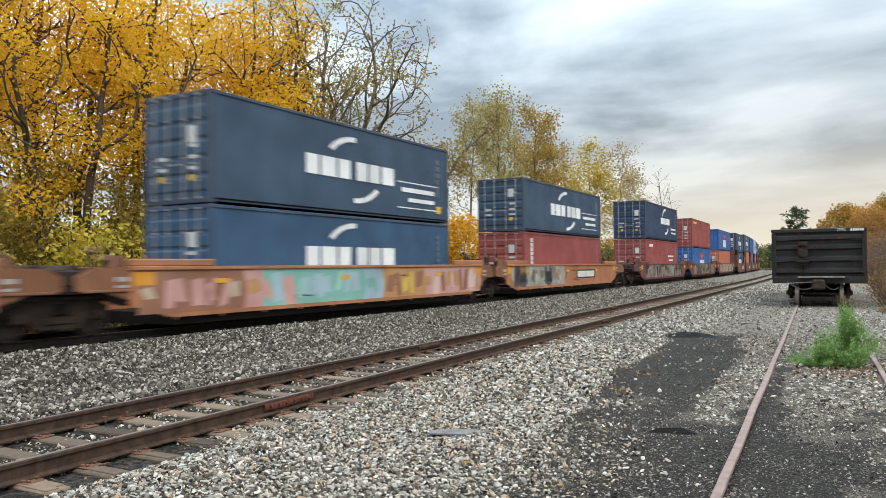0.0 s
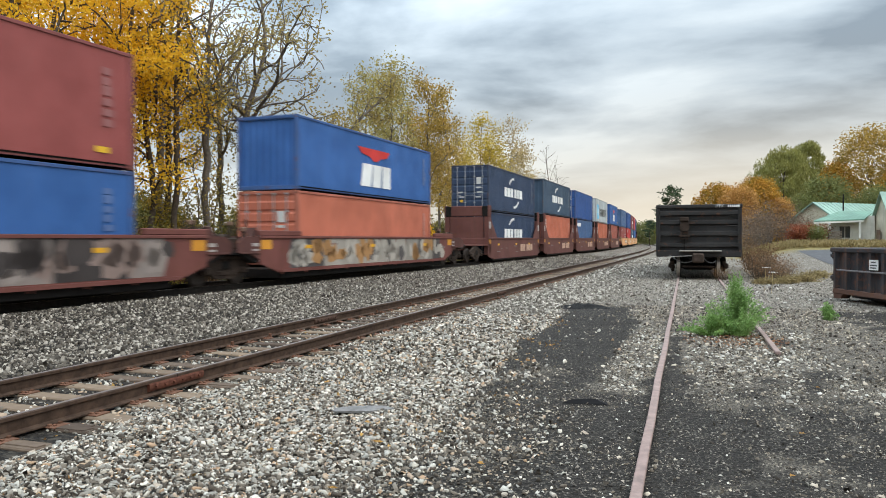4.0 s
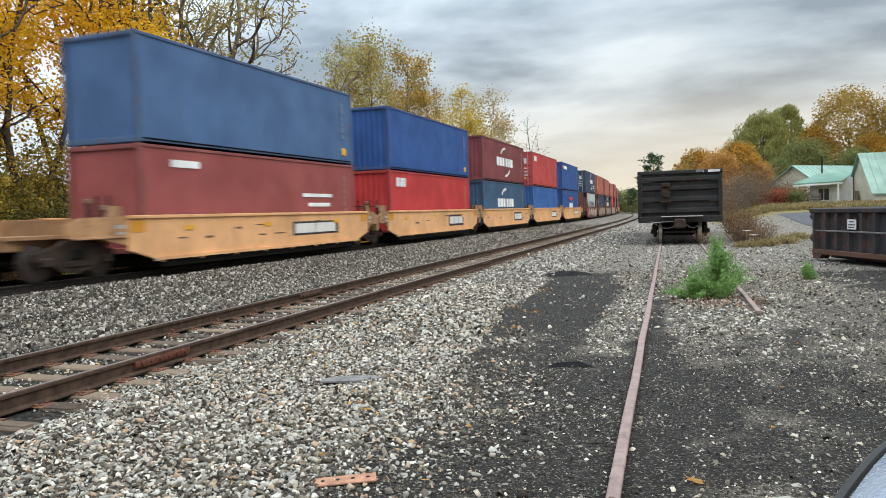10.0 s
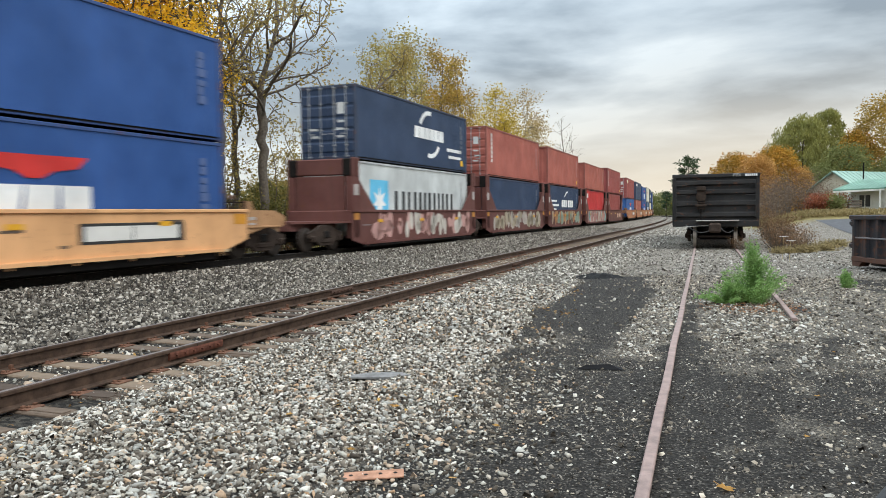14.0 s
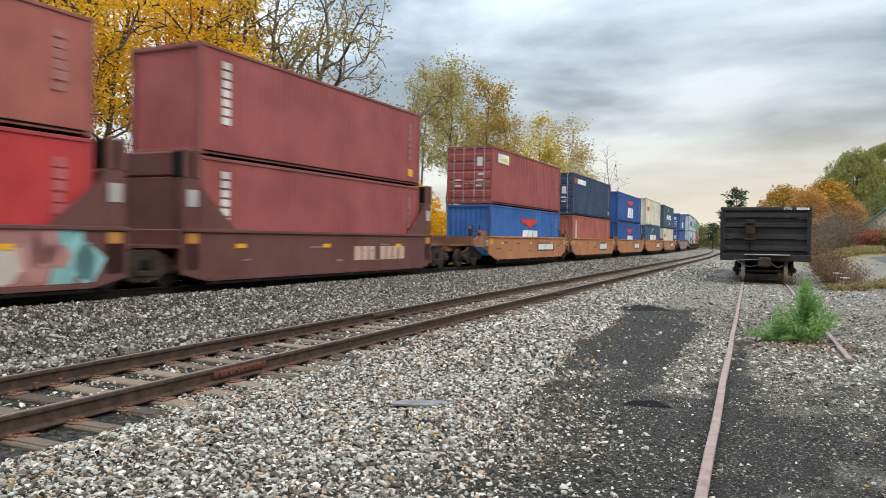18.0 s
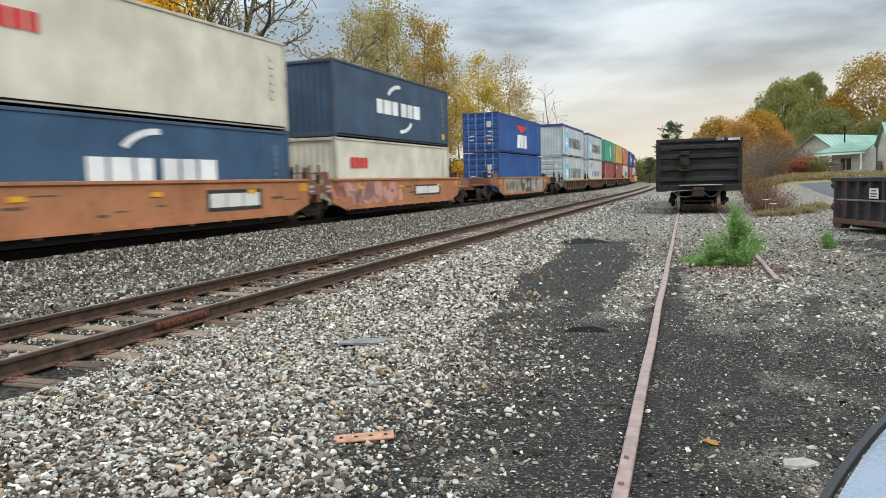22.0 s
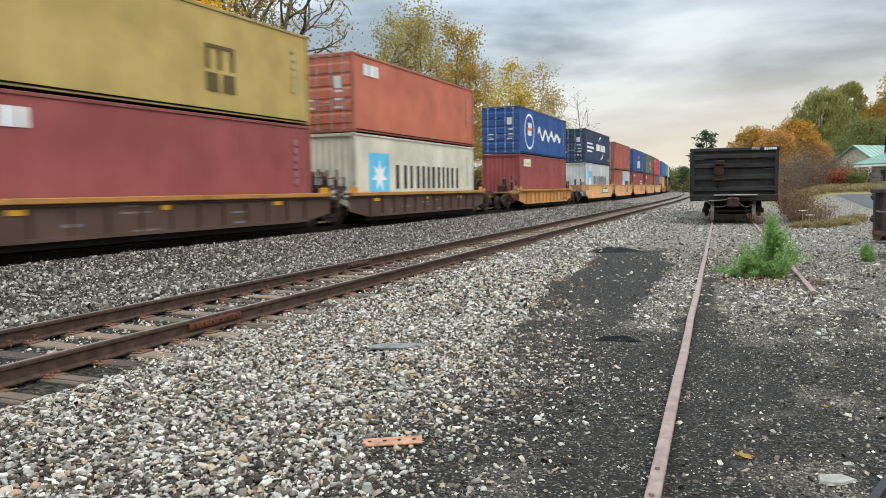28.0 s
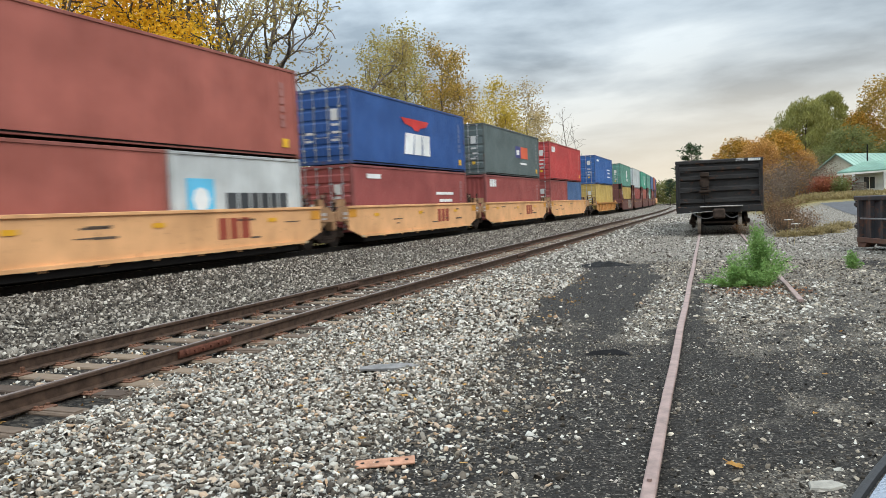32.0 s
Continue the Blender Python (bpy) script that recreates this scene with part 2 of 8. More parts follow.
def leaf_mat(name, stops, through_=0.42, patch=0.5):
    m, nt, b = mat_base(name, 0.6, 0.0, 0.25)
    r = nt.nodes.new("ShaderNodeNewGeometry").outputs["Random Per Island"]
    big = noise_node(nt, patch, 2.0)
    mr = nt.nodes.new("ShaderNodeMapRange")
    mr.inputs[1].default_value, mr.inputs[2].default_value = 0.3, 0.7
    nt.links.new(big, mr.inputs[0])
    f = nt.nodes.new("ShaderNodeMath")
    f.operation = "MULTIPLY_ADD"
    nt.links.new(r, f.inputs[0])
    f.inputs[1].default_value = 0.55
    h = nt.nodes.new("ShaderNodeMath")
    h.operation = "MULTIPLY"
    nt.links.new(mr.outputs[0], h.inputs[0])
    h.inputs[1].default_value = 0.45
    nt.links.new(h.outputs[0], f.inputs[2])
    c = ramp_node(nt, f.outputs[0], stops)
    nt.links.new(c, b.inputs["Base Color"])
    tr = nt.nodes.new("ShaderNodeBsdfTranslucent")
    nt.links.new(c, tr.inputs[0])
    mx = nt.nodes.new("ShaderNodeMixShader")
    mx.inputs[0].default_value = through_
    nt.links.new(b.outputs[0], mx.inputs[1])
    nt.links.new(tr.outputs[0], mx.inputs[2])
    nt.links.new(mx.outputs[0], nt.nodes["Material Output"].inputs[0])
    return m


# ---------------------------------------------------------------- mesh helpers
class Shape:
    """A small mesh builder: boxes with bevelled edges, prisms, tubes."""

    def __init__(self):
        self.v, self.f = [], []

    def add(self, verts, faces):
        n = len(self.v)
        self.v += [tuple(p) for p in verts]
        self.f += [tuple(i + n for i in f) for f in faces]
        return self

    def box(self, x0, x1, y0, y1, z0, z1, c=0.0):
        lo, hi = (min(x0, x1), min(y0, y1), min(z0, z1)), (max(x0, x1), max(y0, y1), max(z0, z1))
        if c <= 0:
            p = [(lo[0] if not i & 1 else hi[0], lo[1] if not i & 2 else hi[1], lo[2] if not i & 4 else hi[2]) for i in range(8)]
            return self.add(p, [(0, 2, 3, 1), (4, 5, 7, 6), (0, 1, 5, 4), (2, 6, 7, 3), (0, 4, 6, 2), (1, 3, 7, 5)])
        c = min(c, *[(hi[k] - lo[k]) * 0.45 for k in range(3)])
        P, idx = [], {}
        for i in range(8):
            s = [(i >> k) & 1 for k in range(3)]
            for a in range(3):
                q = []
                for k in range(3):
                    edge = hi[k] if s[k] else lo[k]
                    q.append(edge if k == a else edge + (-c if s[k] else c))
                idx[i, a] = len(P)
                P.append(q)
        F = []
        for a in range(3):
            b, d = (a + 1) % 3, (a + 2) % 3
            for s in (0, 1):
                k = [(s << a) | (u << b) | (w << d) for u, w in ((0, 0), (1, 0), (1, 1), (0, 1))]
                f = [idx[i, a] for i in k]
                F.append(f if s else f[::-1])
            for u in (0, 1):
                for w in (0, 1):
                    i0, i1 = (u << b) | (w << d), (1 << a) | (u << b) | (w << d)
                    f = [idx[i0, b], idx[i1, b], idx[i1, d], idx[i0, d]]
                    F.append(f if u == w else f[::-1])
        for i in range(8):
            f = [idx[i, 0], idx[i, 1], idx[i, 2]]
            F.append(f if bin(i).count("1") % 2 else f[::-1])
        return self.add(P, F)

    def prism(self, poly, axis, a, b):
        """A polygon in the plane across an axis ('x': y,z; 'y': x,z; 'z': x,y), drawn from a to b along it."""
        def at(p, h):
            return {"x": (h, p[0], p[1]), "y": (p[0], h, p[1]), "z": (p[0], p[1], h)}[axis]
        n = len(poly)
        area = sum(poly[i][0] * poly[(i + 1) % n][1] - poly[(i + 1) % n][0] * poly[i][1] for i in range(n))
        flip = (area < 0) ^ (axis == "y") ^ (b < a)
        F = [tuple(range(n))[::-1], tuple(range(n, 2 * n))] + [(i, (i + 1) % n, n + (i + 1) % n, n + i) for i in range(n)]
        if flip:
            F = [f[::-1] for f in F]
        return self.add([at(p, a) for p in poly] + [at(p, b) for p in poly], F)

    def tube(self, p, q, r0, r1=None, n=8, caps=True):
        p, q = Vector(p), Vector(q)
        r1 = r0 if r1 is None else r1
        d = (q - p).normalized()
        u = d.orthogonal().normalized()
        w = d.cross(u)
        V = [c + r * (math.cos(2 * math.pi * k / n) * u + math.sin(2 * math.pi * k / n) * w) for c, r in ((p, r0), (q, r1)) for k in range(n)]
        F = [(k, (k + 1) % n, n + (k + 1) % n, n + k) for k in range(n)]
        if caps:
            F += [tuple(range(n))[::-1], tuple(range(n, 2 * n))]
        return self.add(V, F)

    def mesh(self, name, mat=None, smooth=False):
        me = bpy.data.meshes.new(name)
        me.from_pydata(self.v, [], self.f)
        if mat:
            me.materials.append(mat)
        if smooth:
            me.polygons.foreach_set("use_smooth", [True] * len(me.polygons))
        return me


def part(name, shape, mat, parent, label="", smooth=False, at=None):
    """One mesh object under a thing or a part. shape: a Shape, or a mesh to share."""
    me = shape if isinstance(shape, bpy.types.Mesh) else shape.mesh(name, mat, smooth)
    ob = new(name, me)
    ob.parent = parent
    if at is not None:
        ob.matrix_basis = at
    if label:
        ob["label"] = label
    return ob


def thing(name, label, category, group="", kind="", at=None):
    ob = new(name)
    ob.empty_display_size = 0.2
    if at is not None:
        ob.matrix_basis = at
    return tagged(ob, label, category, group, kind)


def lone(name, shape, mat, label, category, group="", kind="", at=None, smooth=False):
    me = shape if isinstance(shape, bpy.types.Mesh) else shape.mesh(name, mat, smooth)
    ob = new(name, me)
    if at is not None:
        ob.matrix_basis = at
    return tagged(ob, label, category, group, kind)

# ---------------------------------------------------------------- ground
def ground_material():
    m, nt, b = mat_base("yard_ground", 0.95, 0.0, 0.2)
    g = nt.nodes.new("ShaderNodeNewGeometry").outputs["Position"]
    sep = nt.nodes.new("ShaderNodeSeparateXYZ")
    nt.links.new(g, sep.inputs[0])
    X, Y = sep.outputs[0], sep.outputs[1]

    def mth(op, a, c=None, clamp=False):
        n = nt.nodes.new("ShaderNodeMath")
        n.operation, n.use_clamp = op, clamp
        for i, v in enumerate((a, c)):
            if isinstance(v, (int, float)):
                n.inputs[i].default_value = v
            elif v is not None:
                nt.links.new(v, n.inputs[i])
        return n.outputs[0]

    def band(v, lo, hi):
        n = nt.nodes.new("ShaderNodeMapRange")
        n.clamp = True
        nt.links.new(v, n.inputs[0])
        n.inputs[1].default_value, n.inputs[2].default_value = lo, hi
        return n.outputs[0]

    wob = noise_node(nt, 0.9, 5.0, 0.6, g)
    wobx = mth("ADD", X, mth("MULTIPLY", mth("SUBTRACT", wob, 0.5), 1.9))
    # crushed stone in grey cells; near by, shade between loose stones is put into the colour
    vor = nt.nodes.new("ShaderNodeTexVoronoi")
    vor.inputs["Scale"].default_value = 26.0
    nt.links.new(g, vor.inputs["Vector"])
    cell = nt.nodes.new("ShaderNodeSeparateColor")
    nt.links.new(vor.outputs["Color"], cell.inputs[0])
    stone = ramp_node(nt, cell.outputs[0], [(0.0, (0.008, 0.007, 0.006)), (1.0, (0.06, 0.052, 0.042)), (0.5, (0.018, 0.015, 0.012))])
    # stone tone without the painted gap shade, mixed in with distance
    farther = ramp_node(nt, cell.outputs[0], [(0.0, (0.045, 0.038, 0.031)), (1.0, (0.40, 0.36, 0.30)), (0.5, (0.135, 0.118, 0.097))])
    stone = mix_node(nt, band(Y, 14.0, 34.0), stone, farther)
    # black cinders with pale grit
    vor2 = nt.nodes.new("ShaderNodeTexVoronoi")
    vor2.inputs["Scale"].default_value = 85.0
    nt.links.new(g, vor2.inputs["Vector"])
    cell2 = nt.nodes.new("ShaderNodeSeparateColor")
    nt.links.new(vor2.outputs["Color"], cell2.inputs[0])
    cinder = ramp_node(nt, cell2.outputs[0], [(0.0, (0.010, 0.0088, 0.0076)), (0.60, (0.021, 0.0185, 0.016)), (0.88, (0.045, 0.040, 0.034)), (1.0, (0.18, 0.16, 0.135))])
    grit = ramp_node(nt, cell2.outputs[1], [(0.05, (0.026, 0.022, 0.019)), (0.5, (0.085, 0.075, 0.062)), (1.0, (0.30, 0.265, 0.215))])
    # black cinders lie where the spill lies, dusty gravel round it, ballast bed with its painted gap shade towards the
    # tracks
    cover = nt.nodes.new("ShaderNodeAttribute")
    cover.attribute_name = "cinder_cover"
    spill = mth("ADD", cover.outputs["Fac"], mth("MULTIPLY", mth("SUBTRACT", noise_node(nt, 3.0, 8.0, 0.8, g), 0.5), 0.9))
    edge = mth("ADD", wobx, mth("MULTIPLY", mth("MINIMUM", Y, 18.0), 0.062))
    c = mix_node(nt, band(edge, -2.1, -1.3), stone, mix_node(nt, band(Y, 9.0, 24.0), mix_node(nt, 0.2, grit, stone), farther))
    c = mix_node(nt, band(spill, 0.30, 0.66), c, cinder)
    # dry grass and leaf litter further out
    litter = ramp_node(nt, noise_node(nt, 2.2, 8.0, 0.7, g), [(0.3, (0.05, 0.042, 0.018)), (0.7, (0.21, 0.15, 0.05)), (0.5, (0.10, 0.085, 0.03))])
    c = mix_node(nt, band(mth("ADD", X, mth("MULTIPLY", wob, 2.0)), -17.0, -18.5), c, litter)
    far = mth("MULTIPLY", band(mth("ADD", Y, mth("MULTIPLY", wob, 8.0)), 64.0, 70.0), band(X, 1.0, 3.0))
    grass = ramp_node(nt, noise_node(nt, 1.2, 8.0, 0.7, g), [(0.3, (0.11, 0.095, 0.035)), (0.7, (0.28, 0.215, 0.085))])
    c = mix_node(nt, far, c, grass)
    c = mix_node(nt, band(Y, 240.0, 300.0), c, litter)
    nt.links.new(c, b.inputs["Base Color"])
    hgt = mth("ADD", vor.outputs["Distance"], mth("MULTIPLY", noise_node(nt, 40.0, 5.0, 0.7, g), 0.6))
    bump_node(nt, b, hgt, 0.8, 0.02)
    return m


def spread(parts):
    out = []
    for a, b, st in parts:
        n = max(1, round((b - a) / st))
        out += [a + (b - a) * i / n for i in range(n)]
    return out + [parts[-1][1]]


def make_ground():
    xs = spread([(-2600, -200, 300), (-200, -40, 20), (-40, -18, 1.0), (-18, 5, 0.22), (5, 40, 2.0), (40, 200, 20), (200, 2600, 300)])
    ys = spread([(-2600, -200, 300), (-200, -20, 20), (-20, 0, 2.0), (0, 22, 0.25), (22, 60, 0.8), (60, 240, 3.0), (240, 600, 20), (600, 3000, 300)])
    V = [(x, y, ground_z(x, y)) for y in ys for x in xs]
    n = len(xs)
    F = [(j * n + i, j * n + i + 1, (j + 1) * n + i + 1, (j + 1) * n + i) for j in range(len(ys) - 1) for i in range(n - 1)]
    me = bpy.data.meshes.new("ground")
    me.from_pydata(V, [], F)
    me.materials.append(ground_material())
    me.polygons.foreach_set("use_smooth", [True] * len(F))
    cover = me.attributes.new("cinder_cover", "FLOAT", "POINT")
    cover.data.foreach_set("value", [cinder(x, y) if -5 < x < 6 and -6 < y < 22 else float(-1.9 < x < 6 and -20 < y < 0) for x, y, z in V])
    tagged(new("ground", me), "black cinder and pale gravel rail yard ground", "ground", "", "structure")
    # asphalt follows the rising ground
    px_ = [x for x in xs if 6.5 < x < 36]
    py_ = [y for y in ys if 36.5 < y < 66]
    m = len(px_)
    a = Shape().add([(x, y, ground_z(x, y) + 0.02) for y in py_ for x in px_], [(j * m + i, j * m + i + 1, (j + 1) * m + i + 1, (j + 1) * m + i) for j in range(len(py_) - 1) for i in range(m - 1)])
    lone("pavement", a, plain("asphalt", (0.085, 0.085, 0.09), 0.9, 0, 0.3, 3.0), "worn grey asphalt driveway beside the yard", "pavement", "", "structure")


make_ground()

# ---------------------------------------------------------------- railway tracks
GREASY_RAIL = plain("greasy_rail_steel", (0.022, 0.018, 0.015), 0.7, 0.1, 0.4, 9.0)
RUST_RAIL = plain("rusty_rail_steel", (0.070, 0.044, 0.031), 0.75, 0.1, 0.45, 9.0)
RAIL_TOP = plain("worn_railhead", (0.15, 0.12, 0.105), 0.5, 0.3, 0.25, 20.0, 0.05)
PINK_RUST = plain("old_rust", (0.25, 0.172, 0.150), 0.62, 0.0, 0.35, 7.0)


def rail_profile(z_top, h=0.165):
    w, f = 0.036, 0.07
    z = z_top
    return [(-w, z - 0.006), (-w + 0.008, z), (w - 0.008, z), (w, z - 0.006), (w, z - 0.035), (0.011, z - 0.046), (0.011, z - h + 0.028),
            (f, z - h + 0.012), (f, z - h), (-f, z - h), (-f, z - h + 0.012), (-0.011, z - h + 0.028), (-0.011, z - 0.046), (-w, z - 0.035)]


def sweep(profile, cx, off, ys, wob=0.0):
    """A profile drawn along a track's centre line, off metres to its right."""
    s, n = Shape(), len(profile)
    for k, y in enumerate(ys):
        h = 0.05
        dx = (cx(y + h) - cx(y - h)) / (2 * h)
        c = 1 / math.hypot(1, dx)
        jx = wob * noise.noise((y * 0.45, off, 7.0))
        s.v += [(cx(y) + (off + p[0] + jx) * c, y - (off + p[0]) * dx * c, p[1]) for p in profile]
    for k in range(len(ys) - 1):
        s.f += [(k * n + i, (k + 1) * n + i, (k + 1) * n + (i + 1) % n, k * n + (i + 1) % n) for i in range(n)]
    s.f += [tuple(range(n)), tuple(range((len(ys) - 1) * n, len(ys) * n))[::-1]]
    return s


def rail_run(ys0, ys1):
    return spread([(ys0, min(ys1, 30), 1.0), (30, ys1, 4.0)]) if ys1 > 30 else spread([(ys0, ys1, 0.8)])


def make_tracks():
    side = thing("passing_track", "rusty jointed rails on weathered timber ties in gravel", "railway track", "railway tracks", "structure")
    for off in (-0.7525, 0.7525):
        r = part("rail", sweep(rail_profile(0.04), side_x, off, rail_run(-14, 235)), RUST_RAIL, side, "brown rusty steel rail with a worn head")
        part("railhead", sweep([(-0.024, 0.0412), (-0.024, 0.0430), (0.024, 0.0430), (0.024, 0.0412)], side_x, off, rail_run(-14, 235)), RAIL_TOP, r, "dull worn running surface")
    main = thing("main_track", "main line track on a raised grey ballast bed", "railway track", "railway tracks", "structure")
    for off in (-0.7525, 0.7525):
        r = part("rail", sweep(rail_profile(RAIL_MAIN, 0.18), main_x, off, rail_run(-60, 330)), GREASY_RAIL, main, "dark greasy steel rail")
        part("railhead", sweep([(-0.026, RAIL_MAIN + 0.001), (-0.026, RAIL_MAIN + 0.003), (0.026, RAIL_MAIN + 0.003), (0.026, RAIL_MAIN + 0.001)], main_x, off, rail_run(-60, 330)),
             plain("polished_railhead", (0.45, 0.44, 0.43), 0.25, 0.9, 0.1, 20.0, 0.0), r)
    stub = thing("stub_track", "old stub track sunk flush into black cinders", "railway track", "railway tracks", "structure")
    part("rail", sweep(rail_profile(0.012), stub_x, -0.7525, rail_run(-6, 64), 0.014), PINK_RUST, stub, "dusty pink-brown rusted rail")
    part("rail", sweep(rail_profile(0.004), stub_x, 0.7525, rail_run(10.5, 64), 0.012), PINK_RUST, stub, "broken-off rusted rail end")
    return side, main, stub


TRACKS = make_tracks()

# ---------------------------------------------------------------- the freight train
DARK = plain("greasy_black_steel", (0.013, 0.011, 0.010), 0.7, 0.2, 0.5, 5.0)
WHEEL = plain("wheel_steel", (0.055, 0.042, 0.035), 0.55, 0.5, 0.4, 6.0)
BROWN_DIRT = plain("brake_dust_brown", (0.046, 0.032, 0.025), 0.85, 0.1, 0.5, 5.0)
GREY_GALV = plain("galvanised_bar", (0.33, 0.34, 0.35), 0.5, 0.4, 0.2, 8.0)

COL = {
    "navy": (0.028, 0.050, 0.100), "slate": (0.044, 0.078, 0.125), "cobalt": (0.022, 0.080, 0.260), "royal": (0.032, 0.115, 0.335),
    "maroon": (0.295, 0.072, 0.066), "rust_red": (0.36, 0.105, 0.080), "orange": (0.49, 0.145, 0.088), "red": (0.44, 0.055, 0.055),
    "crimson": (0.48, 0.040, 0.042), "silver": (0.46, 0.505, 0.52), "cream": (0.62, 0.585, 0.475), "pale": (0.53, 0.555, 0.55),
    "green": (0.060, 0.30, 0.215), "teal": (0.10, 0.27, 0.22), "ochre": (0.47, 0.34, 0.11), "yellow": (0.50, 0.33, 0.05),
    "grey_green": (0.10, 0.13, 0.13), "plum": (0.19, 0.045, 0.050), "petrol": (0.040, 0.092, 0.165), "steel_blue": (0.060, 0.125, 0.255),
}
CL, CW = 12.19, 2.44


def corrugated(shape, span, z0, z1, place, pitch=0.2745, depth=0.028):
    """A wall of trapezoid waves along span; place(u, d, z) turns along, depth and height into a point."""
    n = max(4, round(span / pitch))
    p = span / n
    us = []
    for k in range(n):
        a = -span / 2 + k * p
        us += [(a, 0), (a + 0.27 * p, 0), (a + 0.5 * p, 1), (a + 0.77 * p, 1)]
    us.append((span / 2, 0))
    V = [place(u, d * depth, z) for z in (z0, z1) for u, d in us]
    m = len(us)
    shape.add(V, [(i, i + 1, m + i + 1, m + i) for i in range(m - 1)])


def container_meshes(h, length, col, door):
    key = ("box", h, length, col, door)
    if key in MATS:
        return MATS[key]
    mat = paint("container_paint_" + col, COL[col], 0.5, 0.16, (0.09, 0.08, 0.07), 0.0)
    L, W = length / 2, CW / 2
    wall = Shape()
    corrugated(wall, length - 0.24, 0.14, h - 0.10, lambda u, d, z: (W - 0.012 - 0.034 + d, u, z))
    end = Shape()
    corrugated(end, W * 2 - 0.24, 0.14, h - 0.10, lambda u, d, z: (-u, L - 0.05 + d - 0.034, z))
    roof = Shape()
    corrugated(roof, length - 0.2, 0, 1, lambda u, d, z: ((0.5 - z) * 2 * (W - 0.06) * -1, u, h - 0.035 + d * 0.55))
    floor = Shape().box(-W + 0.06, W - 0.06, -L + 0.06, L - 0.06, 0.10, 0.14)
    fr = Shape()
    for sx in (-1, 1):
        for sy in (-1, 1):
            fr.box(sx * (W - 0.11), sx * W, sy * (L - 0.16), sy * L, 0.11, h - 0.11, 0.012)
        fr.box(sx * (W - 0.07), sx * W, -L + 0.17, L - 0.17, h - 0.10, h - 0.012, 0.01)
        fr.box(sx * (W - 0.13), sx * (W - 0.07), -L + 0.17, L - 0.17, 0.05, 0.15, 0.008)
    for sy in (-1, 1):
        fr.box(-W + 0.11, W - 0.11, sy * (L - 0.10), sy * L, h - 0.13, h - 0.008, 0.01)
        fr.box(-W + 0.11, W - 0.11, sy * (L - 0.10), sy * L, 0.01, 0.16, 0.01)
    cast = Shape().box(-0.083, 0.083, -0.09, 0.09, 0, 0.118, 0.012).tube((-0.088, 0, 0.06), (0.088, 0, 0.06), 0.035, n=8)
    out = {"side_wall": wall.mesh("side_wall", mat), "end_wall": end.mesh("end_wall", mat), "roof": roof.mesh("roof", mat), "floor": floor.mesh("floor", DARK), "frame": fr.mesh("frame", paint("container_frame_" + col, tuple(0.75 * c + 0.015 for c in COL[col]), 0.65, 0.5, (0.10, 0.075, 0.055), 0.45)),
           "corner_casting": cast.mesh("corner_casting", paint("casting_" + col, tuple(0.6 * c + 0.02 for c in COL[col]), 0.6, 0.5, rust=0.6))}
    if door:
        poly, dz = [(0.075, 0.165), (0.075, h - 0.135), (0.03, h - 0.135)], (h - 0.6) / 5
        for k in range(4, -1, -1):
            z = 0.30 + k * dz
            poly += [(0.03, z + dz - 0.06), (0.0, z + dz - 0.12), (0.0, z + 0.05), (0.03, z)]
        leaf = Shape().prism(poly + [(0.03, 0.165)], "x", 0.008, W - 0.115)
        bar = Shape().tube((0, -0.035, 0.10), (0, -0.035, h - 0.08), 0.021, n=6)
        for z in (0.12, 0.55, 1.15, h - 0.75, h - 0.14):
            bar.box(-0.06, 0.06, -0.05, 0.03, z, z + 0.05)
        bar.box(-0.26, 0, -0.055, -0.04, 1.0, 1.035)
        out["door"] = leaf.mesh("door", mat)
        out["locking_bar"] = bar.mesh("locking_bar", GREY_GALV)
        white = paint("white_marking", (0.62, 0.62, 0.60), 0.5, 0.3)
        out["marking_plate"] = Shape().box(-0.15, 0.15, -0.006, 0.03, 0, h * 0.15).mesh("marking_plate", white)
        out["marking_line"] = Shape().box(-0.16, 0.16, -0.006, 0.03, 0, 0.09).mesh("marking_line", white)
        out["tag"] = Shape().box(-0.09, 0.09, -0.008, 0.03, 0, 0.16).mesh("warning_tag", plain("tag_yellow", (0.70, 0.42, 0.03), 0.5))
    MATS[key] = out
    return out


def decal(parent, name, shape, col, label):
    m = paint("decal_%02d%02d%02d" % tuple(int(c * 99) for c in col), col, 0.5, 0.22, (0.10, 0.09, 0.08))
    for one in shape if isinstance(shape, list) else [shape]:
        part(name, one, m, parent, label)


def flat(polys, x, t=0.004):
    """Thin painted shapes on a side wall: polygons in (along, height)."""
    return [Shape().prism(p, "x", x, x + t) for p in polys]


def rect(y0, y1, z0, z1, lean=0.0):
    return [(y0, z0), (y1, z0), (y1 + lean, z1), (y0 + lean, z1)]


def arc(cy, cz, r0, r1, a0, a1, n=10, squash=1.0):
    pts = [(cy + r1 * math.cos(radians(a0 + (a1 - a0) * k / n)), cz + squash * r1 * math.sin(radians(a0 + (a1 - a0) * k / n))) for k in range(n + 1)]
    pts += [(cy + r0 * math.cos(radians(a1 - (a1 - a0) * k / n)), cz + squash * r0 * math.sin(radians(a1 - (a1 - a0) * k / n))) for k in range(n + 1)]
    return pts


def blocks(y, z, widths, height, gap):
    out = []
    for w in widths:
        if w > 0:
            out.append(rect(y, y + w, z, z + height))
        y += abs(w) + gap
    return out


WHITE = (0.78, 0.79, 0.78)


